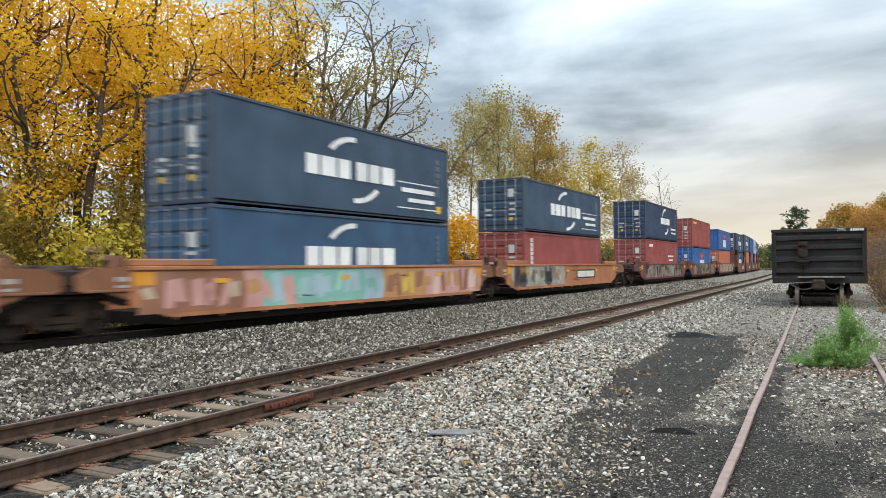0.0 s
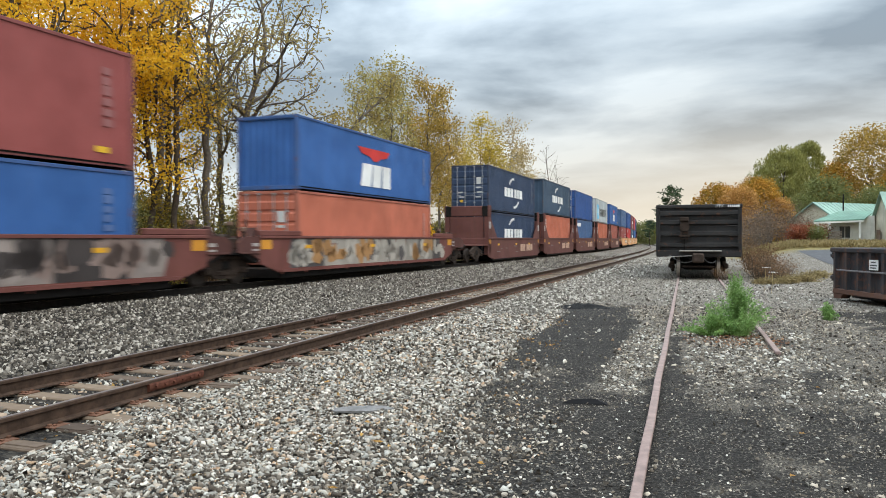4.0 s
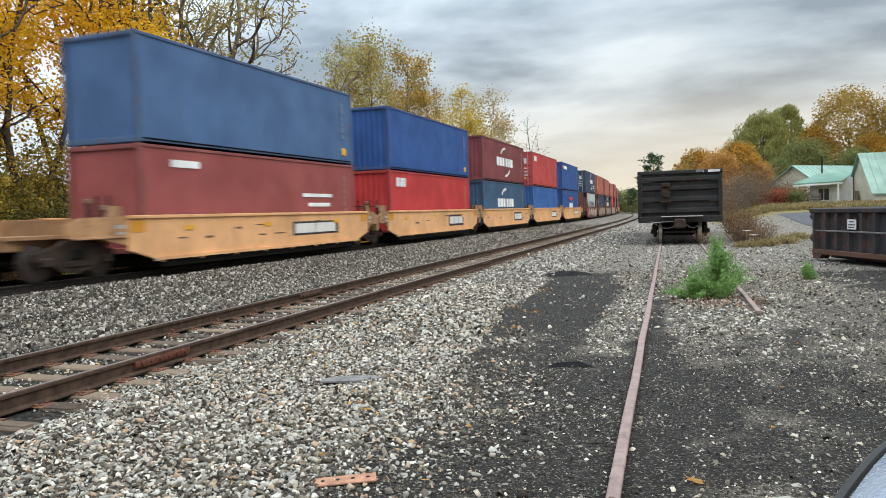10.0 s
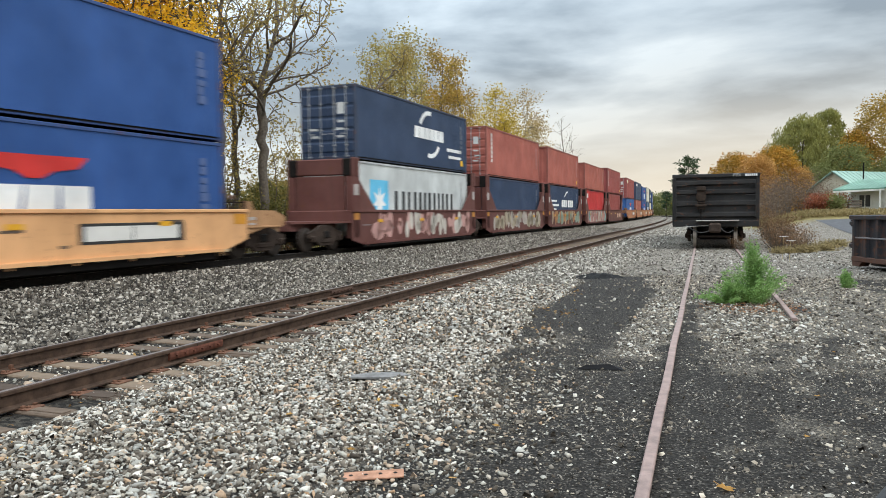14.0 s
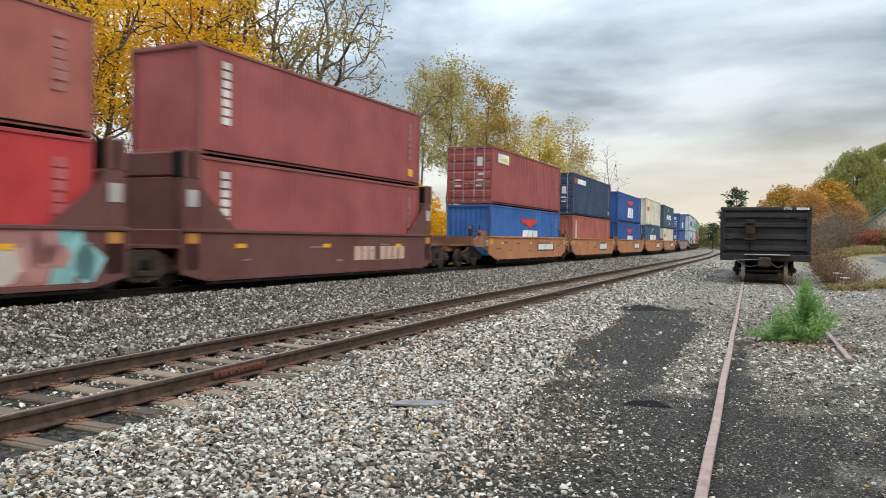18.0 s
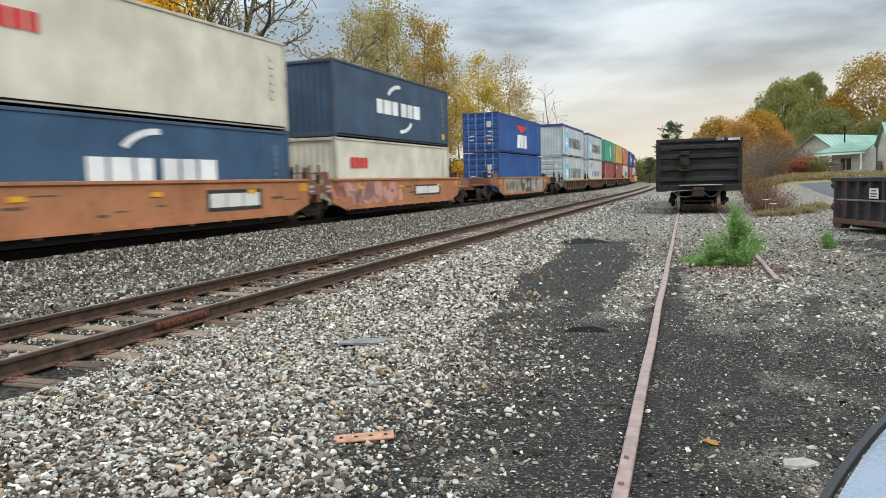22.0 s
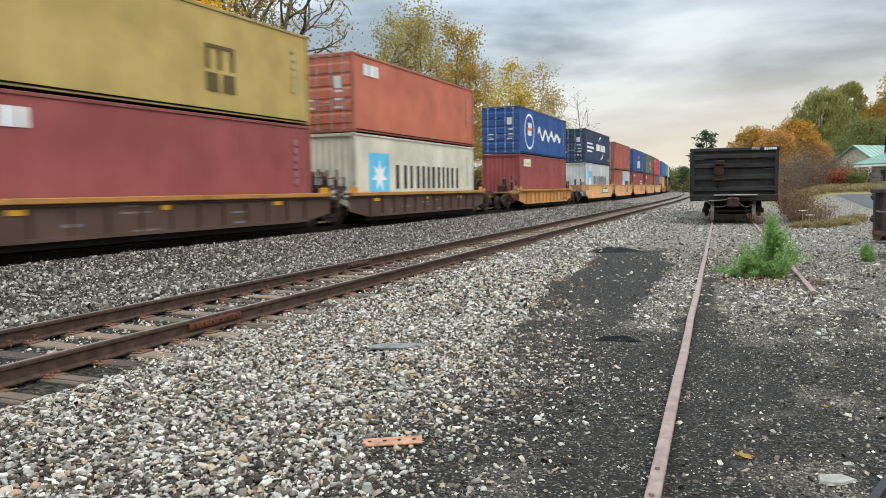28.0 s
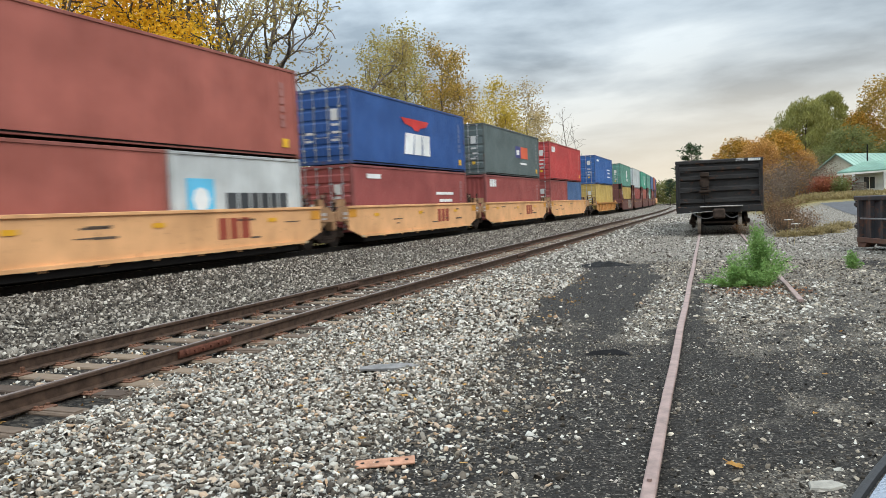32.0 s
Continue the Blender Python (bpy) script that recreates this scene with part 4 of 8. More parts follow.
def well_unit(style, col, hl, pf, pr, front_truck, rear_truck, seed, marks="", gcols=(), gspan=None):
    """One well of a double-stack car. hl: half length of the well sides; pf, pr: reach of the end platforms from the middle."""
    names = {"tan": "tan-yellow", "orange": "weathered orange-tan", "brown": "dark red-brown", "spine": "brown ribbed low-sided", "gold": "yellow ribbed low-sided"}
    car = thing("well_car", "%s double-stack well car with dirty trucks" % names[style if style in names else "tan"], "freight car", "cars of the train")
    mat = paint("car_paint_" + col, CAR_COL[col], 0.7, 0.22 if col == "tan" else 0.45, (0.06, 0.04, 0.03), 0.12 if col == "tan" else 0.4)
    rnd = random.Random(seed)
    x = 1.42
    if style in ("tan", "orange"):
        zt, zb, ze, tp = 1.47, 0.30, 0.62, 1.1
    elif style == "brown":
        zt, zb, ze, tp = 1.45, 0.14, 0.34, 0.9
    else:
        zt, zb, ze, tp = 1.05, 0.26, 0.50, 1.4
    for sx in (1, -1):
        at = None if sx == 1 else MIRROR
        s = side_plate(hl, zt, zb, ze, tp)
        s.box(x, x + 0.05, -hl, hl, zt - 0.07, zt + 0.02, 0.012)
        s.prism([(-hl + tp, zb + 0.09), (hl - tp, zb + 0.09), (hl - tp, zb), (-hl + tp, zb)], "x", x, x + 0.07)
        n = int(hl * 2 / 1.55)
        if style in ("spine", "gold"):
            n = int(hl * 2 / 0.98)
            for k in range(1, n):
                y = -hl + 0.5 + k * (2 * hl - 1.0) / n
                s.prism([(x, zb + 0.09), (x + 0.07, zb + 0.09), (x + 0.10, zt - 0.08), (x, zt - 0.08)], "y", y - 0.035, y + 0.035)
        else:
            for k in range(n):
                y = -hl + 1.2 + k * (2 * hl - 2.4) / max(1, n - 1)
                s.box(x, x + 0.035, y - 0.04, y + 0.04, zb - 0.06, zb + 0.05, 0.008)
        p = part("well_side", s, mat, car, at=at)
        if style == "brown":
            part("lower_sill", Shape().box(x - 0.04, x + 0.03, -hl + tp, hl - tp, zb - 0.10, zb - 0.01, 0.01), DARK, car, "greasy lower sill", at=at)
        if style in ("spine", "gold"):
            part("deck_edge", Shape().box(x - 0.12, x + 0.13, -hl, hl, zt, zt + 0.13, 0.015), paint("car_paint_deck_edge", (0.42, 0.19, 0.045), 0.7, 0.45, rust=0.5), car, "chipped orange deck edge", at=at)
        if style == "tan" and sx == 1:
            lug = Shape()
            for k in range(9):
                y = -hl + 1.0 + k * (2 * hl - 2.0) / 8
                lug.box(x + 0.002, x + 0.06, y - 0.10, y + 0.10, zb - 0.02, zb + 0.06, 0.01)
            part("sill_lugs", lug, paint("pale_lug", (0.42, 0.34, 0.22), 0.7, 0.4), car, "pale worn sill lugs")
    fl = Shape().box(-1.34, 1.34, -hl + 1.3, hl - 1.3, 0.09, 0.40, 0.02)
    part("well_floor", fl, DARK, car)
    # end platforms over the trucks, with ladders, posts and brake gear
    for sy, reach in ((-1, pf), (1, pr)):
        e = Shape()
        y0, y1 = sy * (hl - 0.3), sy * reach
        e.box(-0.55, 0.55, y0, y1, 0.72, 1.02, 0.03)
        e.prism([(-1.38, y0), (1.38, y0), (1.38, sy * (hl + 0.12)), (0.6, y1), (-0.6, y1), (-1.38, sy * (hl + 0.12))], "z", 0.98, 1.06)
        if style == "brown":
            e.box(-1.40, 1.40, sy * (hl - 0.75), sy * hl, 1.0, 1.45, 0.03)
        part("end_platform", e, mat if style == "brown" else paint("platform_" + col, tuple(0.40 * c + 0.01 for c in CAR_COL[col]), 0.8, 0.6, (0.05, 0.036, 0.028), 0.6), car, "soiled end platform")
        if style == "brown":
            for px in (1.42, -1.42):
                q = 1 if px > 0 else -1
                post = Shape().box(px - q * 0.30, px, sy * (hl - 0.62), sy * (hl - 0.06), 0.40, 2.75, 0.03)
                part("bulkhead_post", post, mat, car, "dented end bulkhead post")
                part("gusset", Shape().prism([(sy * (hl - 0.62), 1.45), (sy * (hl - 0.62), 2.60), (sy * (hl - 0.95), 2.3), (sy * (hl - 2.0), 1.45)], "x", px - q * 0.05, px), mat, car)
                cap = part("bulkhead_cap", Shape().box(px - q * 0.42, px - q * 0.05, sy * (hl - 0.60), sy * (hl - 0.05), 2.75, 3.40, 0.03), DARK, car, "black slotted bulkhead cap")
                for yy in (sy * (hl - 0.16), sy * (hl - 0.48)):
                    part("cap_block", Shape().box(px - q * 0.07, px + q * 0.02, yy - 0.10, yy + 0.10, 2.72, 3.44, 0.02), mat, cap, "dented red-brown block")
            part("bulkhead_panel", Shape().box(-1.08, 1.08, sy * (hl - 0.16), sy * (hl - 0.08), 1.4, 2.75, 0.02), mat, car)
            part("bulkhead_beam", Shape().box(-1.02, 1.02, sy * (hl - 0.30), sy * (hl - 0.06), 2.78, 3.40, 0.04), mat, car, "dented crossbeam")
            part("end_light_panel", flat([rect(*sorted((sy * (hl - 0.56), sy * (hl - 0.16))), 1.10, 1.36)], 1.424)[0], paint("orange_panel", (0.52, 0.22, 0.05), 0.6, 0.5), car, "dirty orange reflective panel")
            tag = flat([rect(*sorted((sy * (hl - 0.54), sy * (hl - 0.16))), 2.02, 2.44)], 1.424)[0]
            part("number_panel", tag, paint("worn_white_panel", (0.40, 0.36, 0.34), 0.7, 0.5), car, "worn pale panel")
        else:
            post = Shape()
            for px in (0.55, 0.95, 1.25):
                post.box(px - 0.03, px + 0.03, sy * (hl + 0.05), sy * (hl + 0.11), 1.0, 1.75 + 0.25 * (px < 1), 0.01)
            for z in (1.2, 1.45, 1.7):
                post.tube((0.55, sy * (hl + 0.08), z), (1.25, sy * (hl + 0.08), z), 0.014, n=6)
            post.box(0.2, 0.7, sy * (hl + 0.2), sy * (hl + 0.55), 1.05, 1.45, 0.04)
            part("end_ladder", post, BROWN_DIRT, car, "rusty end ladder and brake gear")
            for px, top in ((0.55, 1.80), (1.05, 1.62)):
                up = part("guide_post", Shape().box(px - 0.05, px + 0.05, sy * (hl + 0.30), sy * (hl + 0.42), 0.9, top, 0.015), BROWN_DIRT, car, "upright guide post")
                part("post_cap", Shape().box(px - 0.07, px + 0.07, sy * (hl + 0.28), sy * (hl + 0.44), top, top + 0.13, 0.02), paint("rusty_cap", (0.20, 0.12, 0.085), 0.7, 0.4), up, "rusty worn cap")
            if hl > 8:
                y0_ = sy * (hl + 1.0)
                part("air_reservoir", Shape().tube((-0.9, y0_, 1.32), (0.95, y0_, 1.32), 0.21, n=14), BROWN_DIRT, car, "brown air reservoir across the end deck")
                gear = Shape().box(0.2, 1.1, *sorted((sy * (hl + 1.35), sy * (hl + 1.9))), 1.06, 1.42, 0.04).tube((0.9, sy * (hl + 0.5), 1.15), (0.9, sy * (hl + 2.6), 1.15), 0.04, n=8).tube((1.15, sy * (hl + 0.2), 0.82), (1.0, sy * (hl + 2.9), 0.86), 0.05, n=8)
                part("brake_gear", gear, BROWN_DIRT, car, "dirty brake cylinder and pipes")
                part("deck_frame", Shape().prism([(sy * (hl + 0.02), 0.62), (sy * (hl + 0.02), 1.08), (sy * (hl + 2.3), 1.08), (sy * (hl + 2.3), 0.92), (sy * (hl + 0.9), 0.92)], "x", 1.0, 1.36), DARK, car, "greasy black end frame")
                part("end_rail", Shape().box(1.30, 1.44, *sorted((sy * (hl - 2.4), sy * (hl + 0.05))), 1.49, 1.66, 0.02), mat, car, "raised end rail")
            part("end_light_panel", flat([rect(*sorted((sy * (hl - 0.62), sy * (hl - 0.06))), 1.06, 1.36)], 1.424)[0], paint("orange_panel", (0.62, 0.27, 0.03), 0.6, 0.4), car, "dirty orange reflective panel")
            soiled = paint("soiled_" + col, tuple(0.42 * c + 0.012 for c in CAR_COL[col]), 0.8, 0.6, (0.05, 0.036, 0.028), 0.6)
            worn_ = paint("worn_" + col, tuple(0.56 * c + 0.008 for c in CAR_COL[col]), 0.75, 0.7, (0.05, 0.036, 0.028), 0.5)
            run = min(1.9, reach - hl - 0.10)
            low = style in ("spine", "gold")
            top = zt + 0.10 if low else zt
            for px in (1, -1):      # the side carried on over the truck
                pl = Shape().prism([(sy * (hl + 0.01), 0.74 if not low else 0.86), (sy * (hl + 0.01), top), (sy * (hl + run * 0.72), top - 0.02), (sy * (hl + run), top - 0.20), (sy * (hl + run), 0.98), (sy * (hl + 0.5 * run), 0.94)], "x", 1.36 * px, 1.42 * px)
                pl.box(1.42 * px, 1.46 * px, sy * (hl + 0.02), sy * (hl + run * 0.9), 0.93, 0.99, 0.01)
                part("end_side_plate", pl, worn_ if run > 1.0 else soiled, car, "soiled side plate over the truck")
            if run > 1.0 and not low:
                part("end_cross_plate", Shape().prism([(-1.34, sy * (hl + run * 0.55)), (1.34, sy * (hl + run * 0.55)), (1.34, sy * (hl + run * 0.62)), (-1.34, sy * (hl + run * 0.62))], "z", 1.0, top - 0.04), soiled, car, "dented cross plate behind the deck")
            part("container_guide", Shape().prism([(sy * (hl + 0.06), top), (sy * (hl + 0.40), top), (sy * (hl + 0.28), top + 0.26), (sy * (hl + 0.12), top + 0.26)], "x", 1.12, 1.36), soiled, car, "rusty container guide")
            if run <= 1.0:
                part("end_casting", Shape().box(1.0, 1.40, sy * (hl + run + 0.02), sy * (hl + run + 0.20), 0.62, 1.30, 0.05), soiled, car, "rusty end casting")
            a, b = sorted((sy * (hl + 0.06), sy * (hl + 0.38)))
            for z0, z1 in ((1.02, 1.08), (1.16, 1.26)):
                part("reporting_plate", flat([rect(a, b, z0, z1)], 1.422)[0], paint("worn_white_panel", (0.40, 0.36, 0.34), 0.7, 0.5), car, "worn pale panel")
    if front_truck is not None:
        add_truck(car, front_truck)
    if rear_truck is not None:
        add_truck(car, rear_truck)
    zc = (zt + zb) / 2
    xs = x + 0.003
    if "plate" in marks:    # black-framed white plate
        y0, w = (0.9, 3.3) if "wide" in marks else (1.5, 2.6)
        decal(car, "marking_plate", flat([rect(y0, y0 + w, zc - 0.20 - 0.1 * ("wide" not in marks), zc + 0.28 + 0.04 * ("wide" not in marks))], xs), (0.03, 0.03, 0.03), "black plate")
        inner = blocks(y0 + 0.14, zc - 0.13 - 0.06 * ("wide" not in marks), (0.72, 0.72, 0.78) if "wide" not in marks else (1.4, 1.5), 0.34 + 0.06 * ("wide" not in marks), 0.05)
        decal(car, "marking_block", flat(inner, xs + 0.004), (0.66, 0.64, 0.60), "pale blocks on a plate")
    if "script" in marks:
        decal(car, "side_marking", flat(blocks(1.0, zc - 0.26, (0.44, 0.38, 0.38, -0.25, 0.38, 0.38, 0.38, 0.44), 0.48, 0.07), xs), (0.52, 0.34, 0.25), "faded pale blocks")
    if "redword" in marks:
        decal(car, "side_marking", flat(blocks(1.6, zc - 0.25, (0.36, 0.36, 0.40), 0.6, 0.12), xs), (0.30, 0.055, 0.03), "dull red blocks")
    for k in range(3):
        y = -hl * 0.72 + k * hl * 0.62 + rnd.uniform(-0.3, 0.3)
        part("reflector", Shape().prism(rect(y, y + 0.42, zc + 0.18, zc + 0.30), "x", xs + 0.012, xs + 0.016), plain("yellow_reflector", (0.72, 0.36, 0.02), 0.4, 0, 0.1), car, "yellow reflector strip")
    small = []
    for k in range(7):
        y = rnd.uniform(-hl * 0.9, hl * 0.85)
        z = zc + rnd.uniform(-0.35, 0.30)
        small.append(rect(y, y + rnd.uniform(0.2, 0.9), z, z + rnd.uniform(0.03, 0.07)))
    for one in flat(small, xs):
        part("stencil_line", one, paint("stencil_" + col, tuple(0.45 * c + 0.14 for c in CAR_COL[col]) if col in ("brown", "spine", "maroon") else (0.10, 0.07, 0.05), 0.7, 0.3), car, "worn small stencil line")
    if gcols:
        a, b = gspan or ((-hl * 0.95, -hl * 0.12) if "plate" in marks else (hl * 0.05, hl * 0.5) if style == "brown" and gcols is GREYS else (-hl * 0.8, hl * 0.8))
        if gcols is PASTEL:
            mural(car, xs, zb + 0.10, zt - 0.08, seed, hl)
        else:
            graffiti(car, xs, a, b, zb + 0.12, zt - 0.04, gcols, seed, len(gcols) > 3 or gcols in (BW, MINT))
    return car


CAR_COL = {"tan": (0.70, 0.375, 0.175), "orange": (0.40, 0.165, 0.075), "brown": (0.125, 0.046, 0.038), "spine": (0.088, 0.050, 0.036), "gold": (0.52, 0.26, 0.085), "maroon": (0.155, 0.050, 0.040)}
HC, ST = 2.896, 2.591
FLOOR = 0.48      # underside of the lower box above the railhead
PASTEL = ((0.25, 0.42, 0.38), (0.45, 0.22, 0.18), (0.42, 0.27, 0.10), (0.50, 0.30, 0.26), (0.18, 0.40, 0.42))
GREYS = ((0.42, 0.38, 0.33), (0.09, 0.08, 0.08), (0.33, 0.30, 0.26), (0.38, 0.20, 0.08))
BW = ((0.25, 0.18, 0.155), (0.05, 0.04, 0.038), (0.30, 0.25, 0.225))
MINT = ((0.25, 0.48, 0.47), (0.50, 0.42, 0.36), (0.40, 0.18, 0.16))

# leading edge, lower and upper box (colour, height, livery, door end), car style, marks, graffiti
ROWS = [
    (-7.2, ("maroon", ST, "lines", 1), ("rust_red", HC, "", 1), "orange", "", GREYS),
    (12.78, ("petrol", ST, "swoosh", 1), ("slate", HC, "swoosh_lines", 1), "orange", "", PASTEL),
    (32.35, ("maroon", ST, "vertical", 1), ("slate", ST, "swoosh_lines", 1), "orange", "plate wide", GREYS),
    (55.99, ("maroon", HC, "lines", 1), ("navy", HC, "oval_band", 1), "maroon", "", BW),
    (75.82, ("royal", ST, "wing", 1), ("maroon", HC, "yellow_mark", 1), "maroon", "", BW),
    (95.4, ("orange", ST, "", 1), ("royal", ST, "wing", 0), "maroon", "", GREYS),
    (117.32, ("navy", ST, "swoosh", 1), ("navy", HC, "swoosh", 1), "brown", "script", ()),
    (132.68, ("orange", HC, "vertical", 0), ("slate", HC, "swoosh", 0), "brown", "script", ()),
    (148.0, ("steel_blue", HC, "corner_red", 0), ("cobalt", HC, "", 1), "brown", "script", ()),
    (163.47, ("orange", HC, "top_mark", 0), ("silver", HC, "star", 1), "brown", "script", ()),
    (178.69, ("rust_red", HC, "vertical", 0), ("royal", HC, "wing", 0), "brown", "script", ()),
    (198.43, ("maroon", HC, "lines", 0), ("steel_blue", HC, "", 0), "tan", "plate wide", ()),
    (214.26, ("crimson", HC, "top_mark", 0), ("cobalt", HC, "", 0), "tan", "plate", ()),
    (229.51, ("petrol", HC, "swoosh", 0), ("plum", HC, "swoosh", 0), "tan", "plate", ()),
    (245.02, ("royal", HC, "", 0), ("red", HC, "top_mark", 1), "tan", "plate", ()),
    (260.47, ("cobalt", HC, "wing", 0), ("cobalt", HC, "corner_red", 0), "tan", "plate wide", ()),
    (280.41, ("pale", HC, "star", 0), ("navy", HC, "oval_band", 1), "brown", "", ((0.55, 0.50, 0.44), (0.50, 0.28, 0.25))),
    (295.91, ("navy", HC, "", 0), ("rust_red", HC, "vertical", 1), "brown", "", ((0.45, 0.40, 0.36), (0.36, 0.30, 0.22))),
    (310.8, ("navy", HC, "swoosh_lead", 0), ("rust_red", HC, "", 0), "brown", "", ((0.42, 0.33, 0.24), (0.45, 0.22, 0.10), (0.24, 0.34, 0.28))),
    (326.33, ("crimson", HC, "top_mark", 0), ("rust_red", ST, "", 0), "brown", "script", MINT),
    (341.62, ("maroon", HC, "vertical", 0), ("maroon", HC, "vertical", 0), "brown", "script", ()),
    (361.64, ("royal", ST, "wing", 0), ("maroon", HC, "label", 1), "orange", "plate wide", ()),
    (377.03, ("rust_red", ST, "vertical", 0), ("navy", HC, "corner_red", 1), "orange", "plate", ()),
    (392.54, ("cobalt", ST, "wing", 0), ("cobalt", ST, "wing", 0), "orange", "plate", ()),
    (408.0, ("petrol", ST, "swoosh", 1), ("cream", HC, "red_stack", 0), "orange", "plate", ()),
    (423.31, ("cream", ST, "red_stack", 0), ("slate", HC, "swoosh", 0), "orange", "plate wide", ((0.52, 0.22, 0.18), (0.50, 0.27, 0.22))),
    (444.92, ("cobalt", ST, "", 1), ("cobalt", ST, "wing", 1), "orange", "", GREYS),
    (466.61, ("silver", HC, "star", 1), ("silver", HC, "star", 0, "cover"), "spine", "", ()),
    (482.25, ("pale", HC, "blue_blocks", 1), ("silver", HC, "star", 1, "cover"), "spine", "", ()),
    (497.87, ("maroon", HC, "vertical", 0), ("green", HC, "white_blob", 1), "spine", "", ()),
    (513.42, ("maroon", HC, "top_mark", 0), ("ochre", HC, "mark_sc", 1), "spine", "", ()),
    (528.44, ("cream", HC, "star", 0), ("orange", HC, "top_mark", 1), "spine", "", ()),
    (548.63, ("maroon", HC, "label", 0), ("cobalt", HC, "script", 1), "gold", "", ()),
    (568.31, ("pale", HC, "star", 0), ("navy", HC, "swoosh_lead", 1), "tan", "plate wide", ()),
    (583.7, ("rust_red", ST, "", 1, "pale"), ("rust_red", HC, "", 1), "tan", "redword", ()),
    (599.29, ("maroon", ST, "lines", 1), ("cobalt", HC, "wing", 1), "tan", "redword", ()),
    (614.63, ("maroon", ST, "top_mark", 0), ("grey_green", HC, "emblem_pair", 1), "tan", "redword", ()),
    (630.1, ("maroon", ST, "lines", 0, "steel_blue"), ("red", HC, "top_mark", 1), "tan", "", ()),
    (650.2, ("ochre", ST, "", 1), ("royal", HC, "lines", 1), "gold", "", ()),
    (670.3, ("ochre", ST, "", 1), ("teal", HC, "white_blob", 1), "brown", "", GREYS),
    (685.7, ("maroon", ST, "", 0), ("silver", HC, "", 1), "brown", "", ()),
    (701.1, ("rust_red", ST, "", 0), ("green", HC, "white_blob", 1), "brown", "", ()),
    (716.5, ("teal", ST, "white_blob", 0), ("teal", HC, "", 0), "brown", "", ()),
    (731.9, ("maroon", ST, "", 0), ("steel_blue", HC, "", 0), "brown", "", ()),
    (752.0, ("navy", HC, "", 1), ("rust_red", HC, "", 1), "tan", "", ()),
    (767.4, ("maroon", HC, "", 1), ("cobalt", HC, "", 1), "tan", "", ()),
    (782.8, ("maroon", HC, "", 1), ("rust_red", HC, "", 1), "tan", "", ()),
]
CARS = []      # (thing, distance of its middle along the train, height above the railhead)


def make_train():
    mids = [r[0] + CL / 2 for r in ROWS]
    for i, (u, low, top, style, marks, gcols) in enumerate(ROWS):
        gap_f = mids[i] - mids[i - 1] if i else 20.0
        gap_r = mids[i + 1] - mids[i] if i + 1 < len(ROWS) else 20.0
        long_well = style in ("orange", "maroon") and i < 7
        col = style
        shape = "orange" if style == "maroon" else style
        limit = 20.1 if long_well else 17.0
        hl = 8.55 if long_well else 6.75
        join_f, join_r = gap_f < limit, gap_r < limit
        if not long_well:
            hl = min(6.85, (gap_f if join_f else 20) / 2 - 0.62, (gap_r if join_r else 20) / 2 - 0.62)
        pf = gap_f / 2 - 0.03 if join_f else min(gap_f / 2 - 0.25, hl + 3.1)
        pr = gap_r / 2 - 0.03 if join_r else min(gap_r / 2 - 0.25, hl + 3.1)
        ft = -gap_f / 2 if join_f else -(hl + 1.25)
        rt = None if join_r else hl + 1.25
        car = well_unit(shape, col, hl, pf, pr, ft, rt, 100 + i, marks, gcols)
        if style == "maroon":
            car["label"] = "graffitied red-brown double-stack well car with dirty trucks"
        CARS.append((car, mids[i], 0.0))
        z = FLOOR
        for k, b in enumerate((low, top)):
            if len(b) > 4 and b[4] != "cover":
                for off, cc in ((-3.045, b[0]), (3.045, b[4])):
                    c = container(cc, b[1], "small_star" if cc == "pale" else "small", off < 0, 7 * i + k, 6.06)
                    CARS.append((c, mids[i] + off, z))
            else:
                c = container(b[0], b[1], b[2], b[3], 7 * i + k, CL, len(b) > 4)
                CARS.append((c, mids[i], z))
            z += b[1] + 0.022


make_train()


def train_rows(mid, z):
    rows = []
    for k in range(17):
        t = 2.0 * k
        x, y, h = main_line(mid - SPEED * t - SLOW * t * t)
        rows.append((t, pose(x, y, RAIL_MAIN + z, 0, 0, math.degrees(h))))
    return rows


def motions():
    for ob, mid, z in CARS:
        walk(ob, train_rows(mid, z))

# ---------------------------------------------------------------- trees
BARK_DARK = plain("dark_bark", (0.085, 0.066, 0.050), 0.95, 0, 0.4, 8.0, 0.6)
BARK_GREY = plain("grey_bark", (0.145, 0.122, 0.10), 0.95, 0, 0.4, 8.0, 0.6)
GOLD = leaf_mat("golden_leaves", [(0.0, (0.44, 0.26, 0.03)), (1.0, (0.92, 0.64, 0.09)), (0.35, (0.76, 0.43, 0.025)), (0.7, (0.86, 0.54, 0.045))], 0.60)
OLIVE = leaf_mat("olive_leaves", [(0.0, (0.20, 0.15, 0.05)), (1.0, (0.50, 0.38, 0.13)), (0.5, (0.33, 0.25, 0.08))])
LIME = leaf_mat("yellow_green_leaves", [(0.0, (0.34, 0.25, 0.05)), (1.0, (0.70, 0.52, 0.10)), (0.5, (0.52, 0.39, 0.07))])
OCHRE = leaf_mat("ochre_leaves", [(0.0, (0.16, 0.13, 0.03)), (1.0, (0.58, 0.40, 0.06)), (0.5, (0.36, 0.26, 0.045))])
YELLOW = leaf_mat("bright_yellow_leaves", [(0.0, (0.45, 0.36, 0.05)), (1.0, (0.85, 0.70, 0.12)), (0.5, (0.66, 0.54, 0.08))])
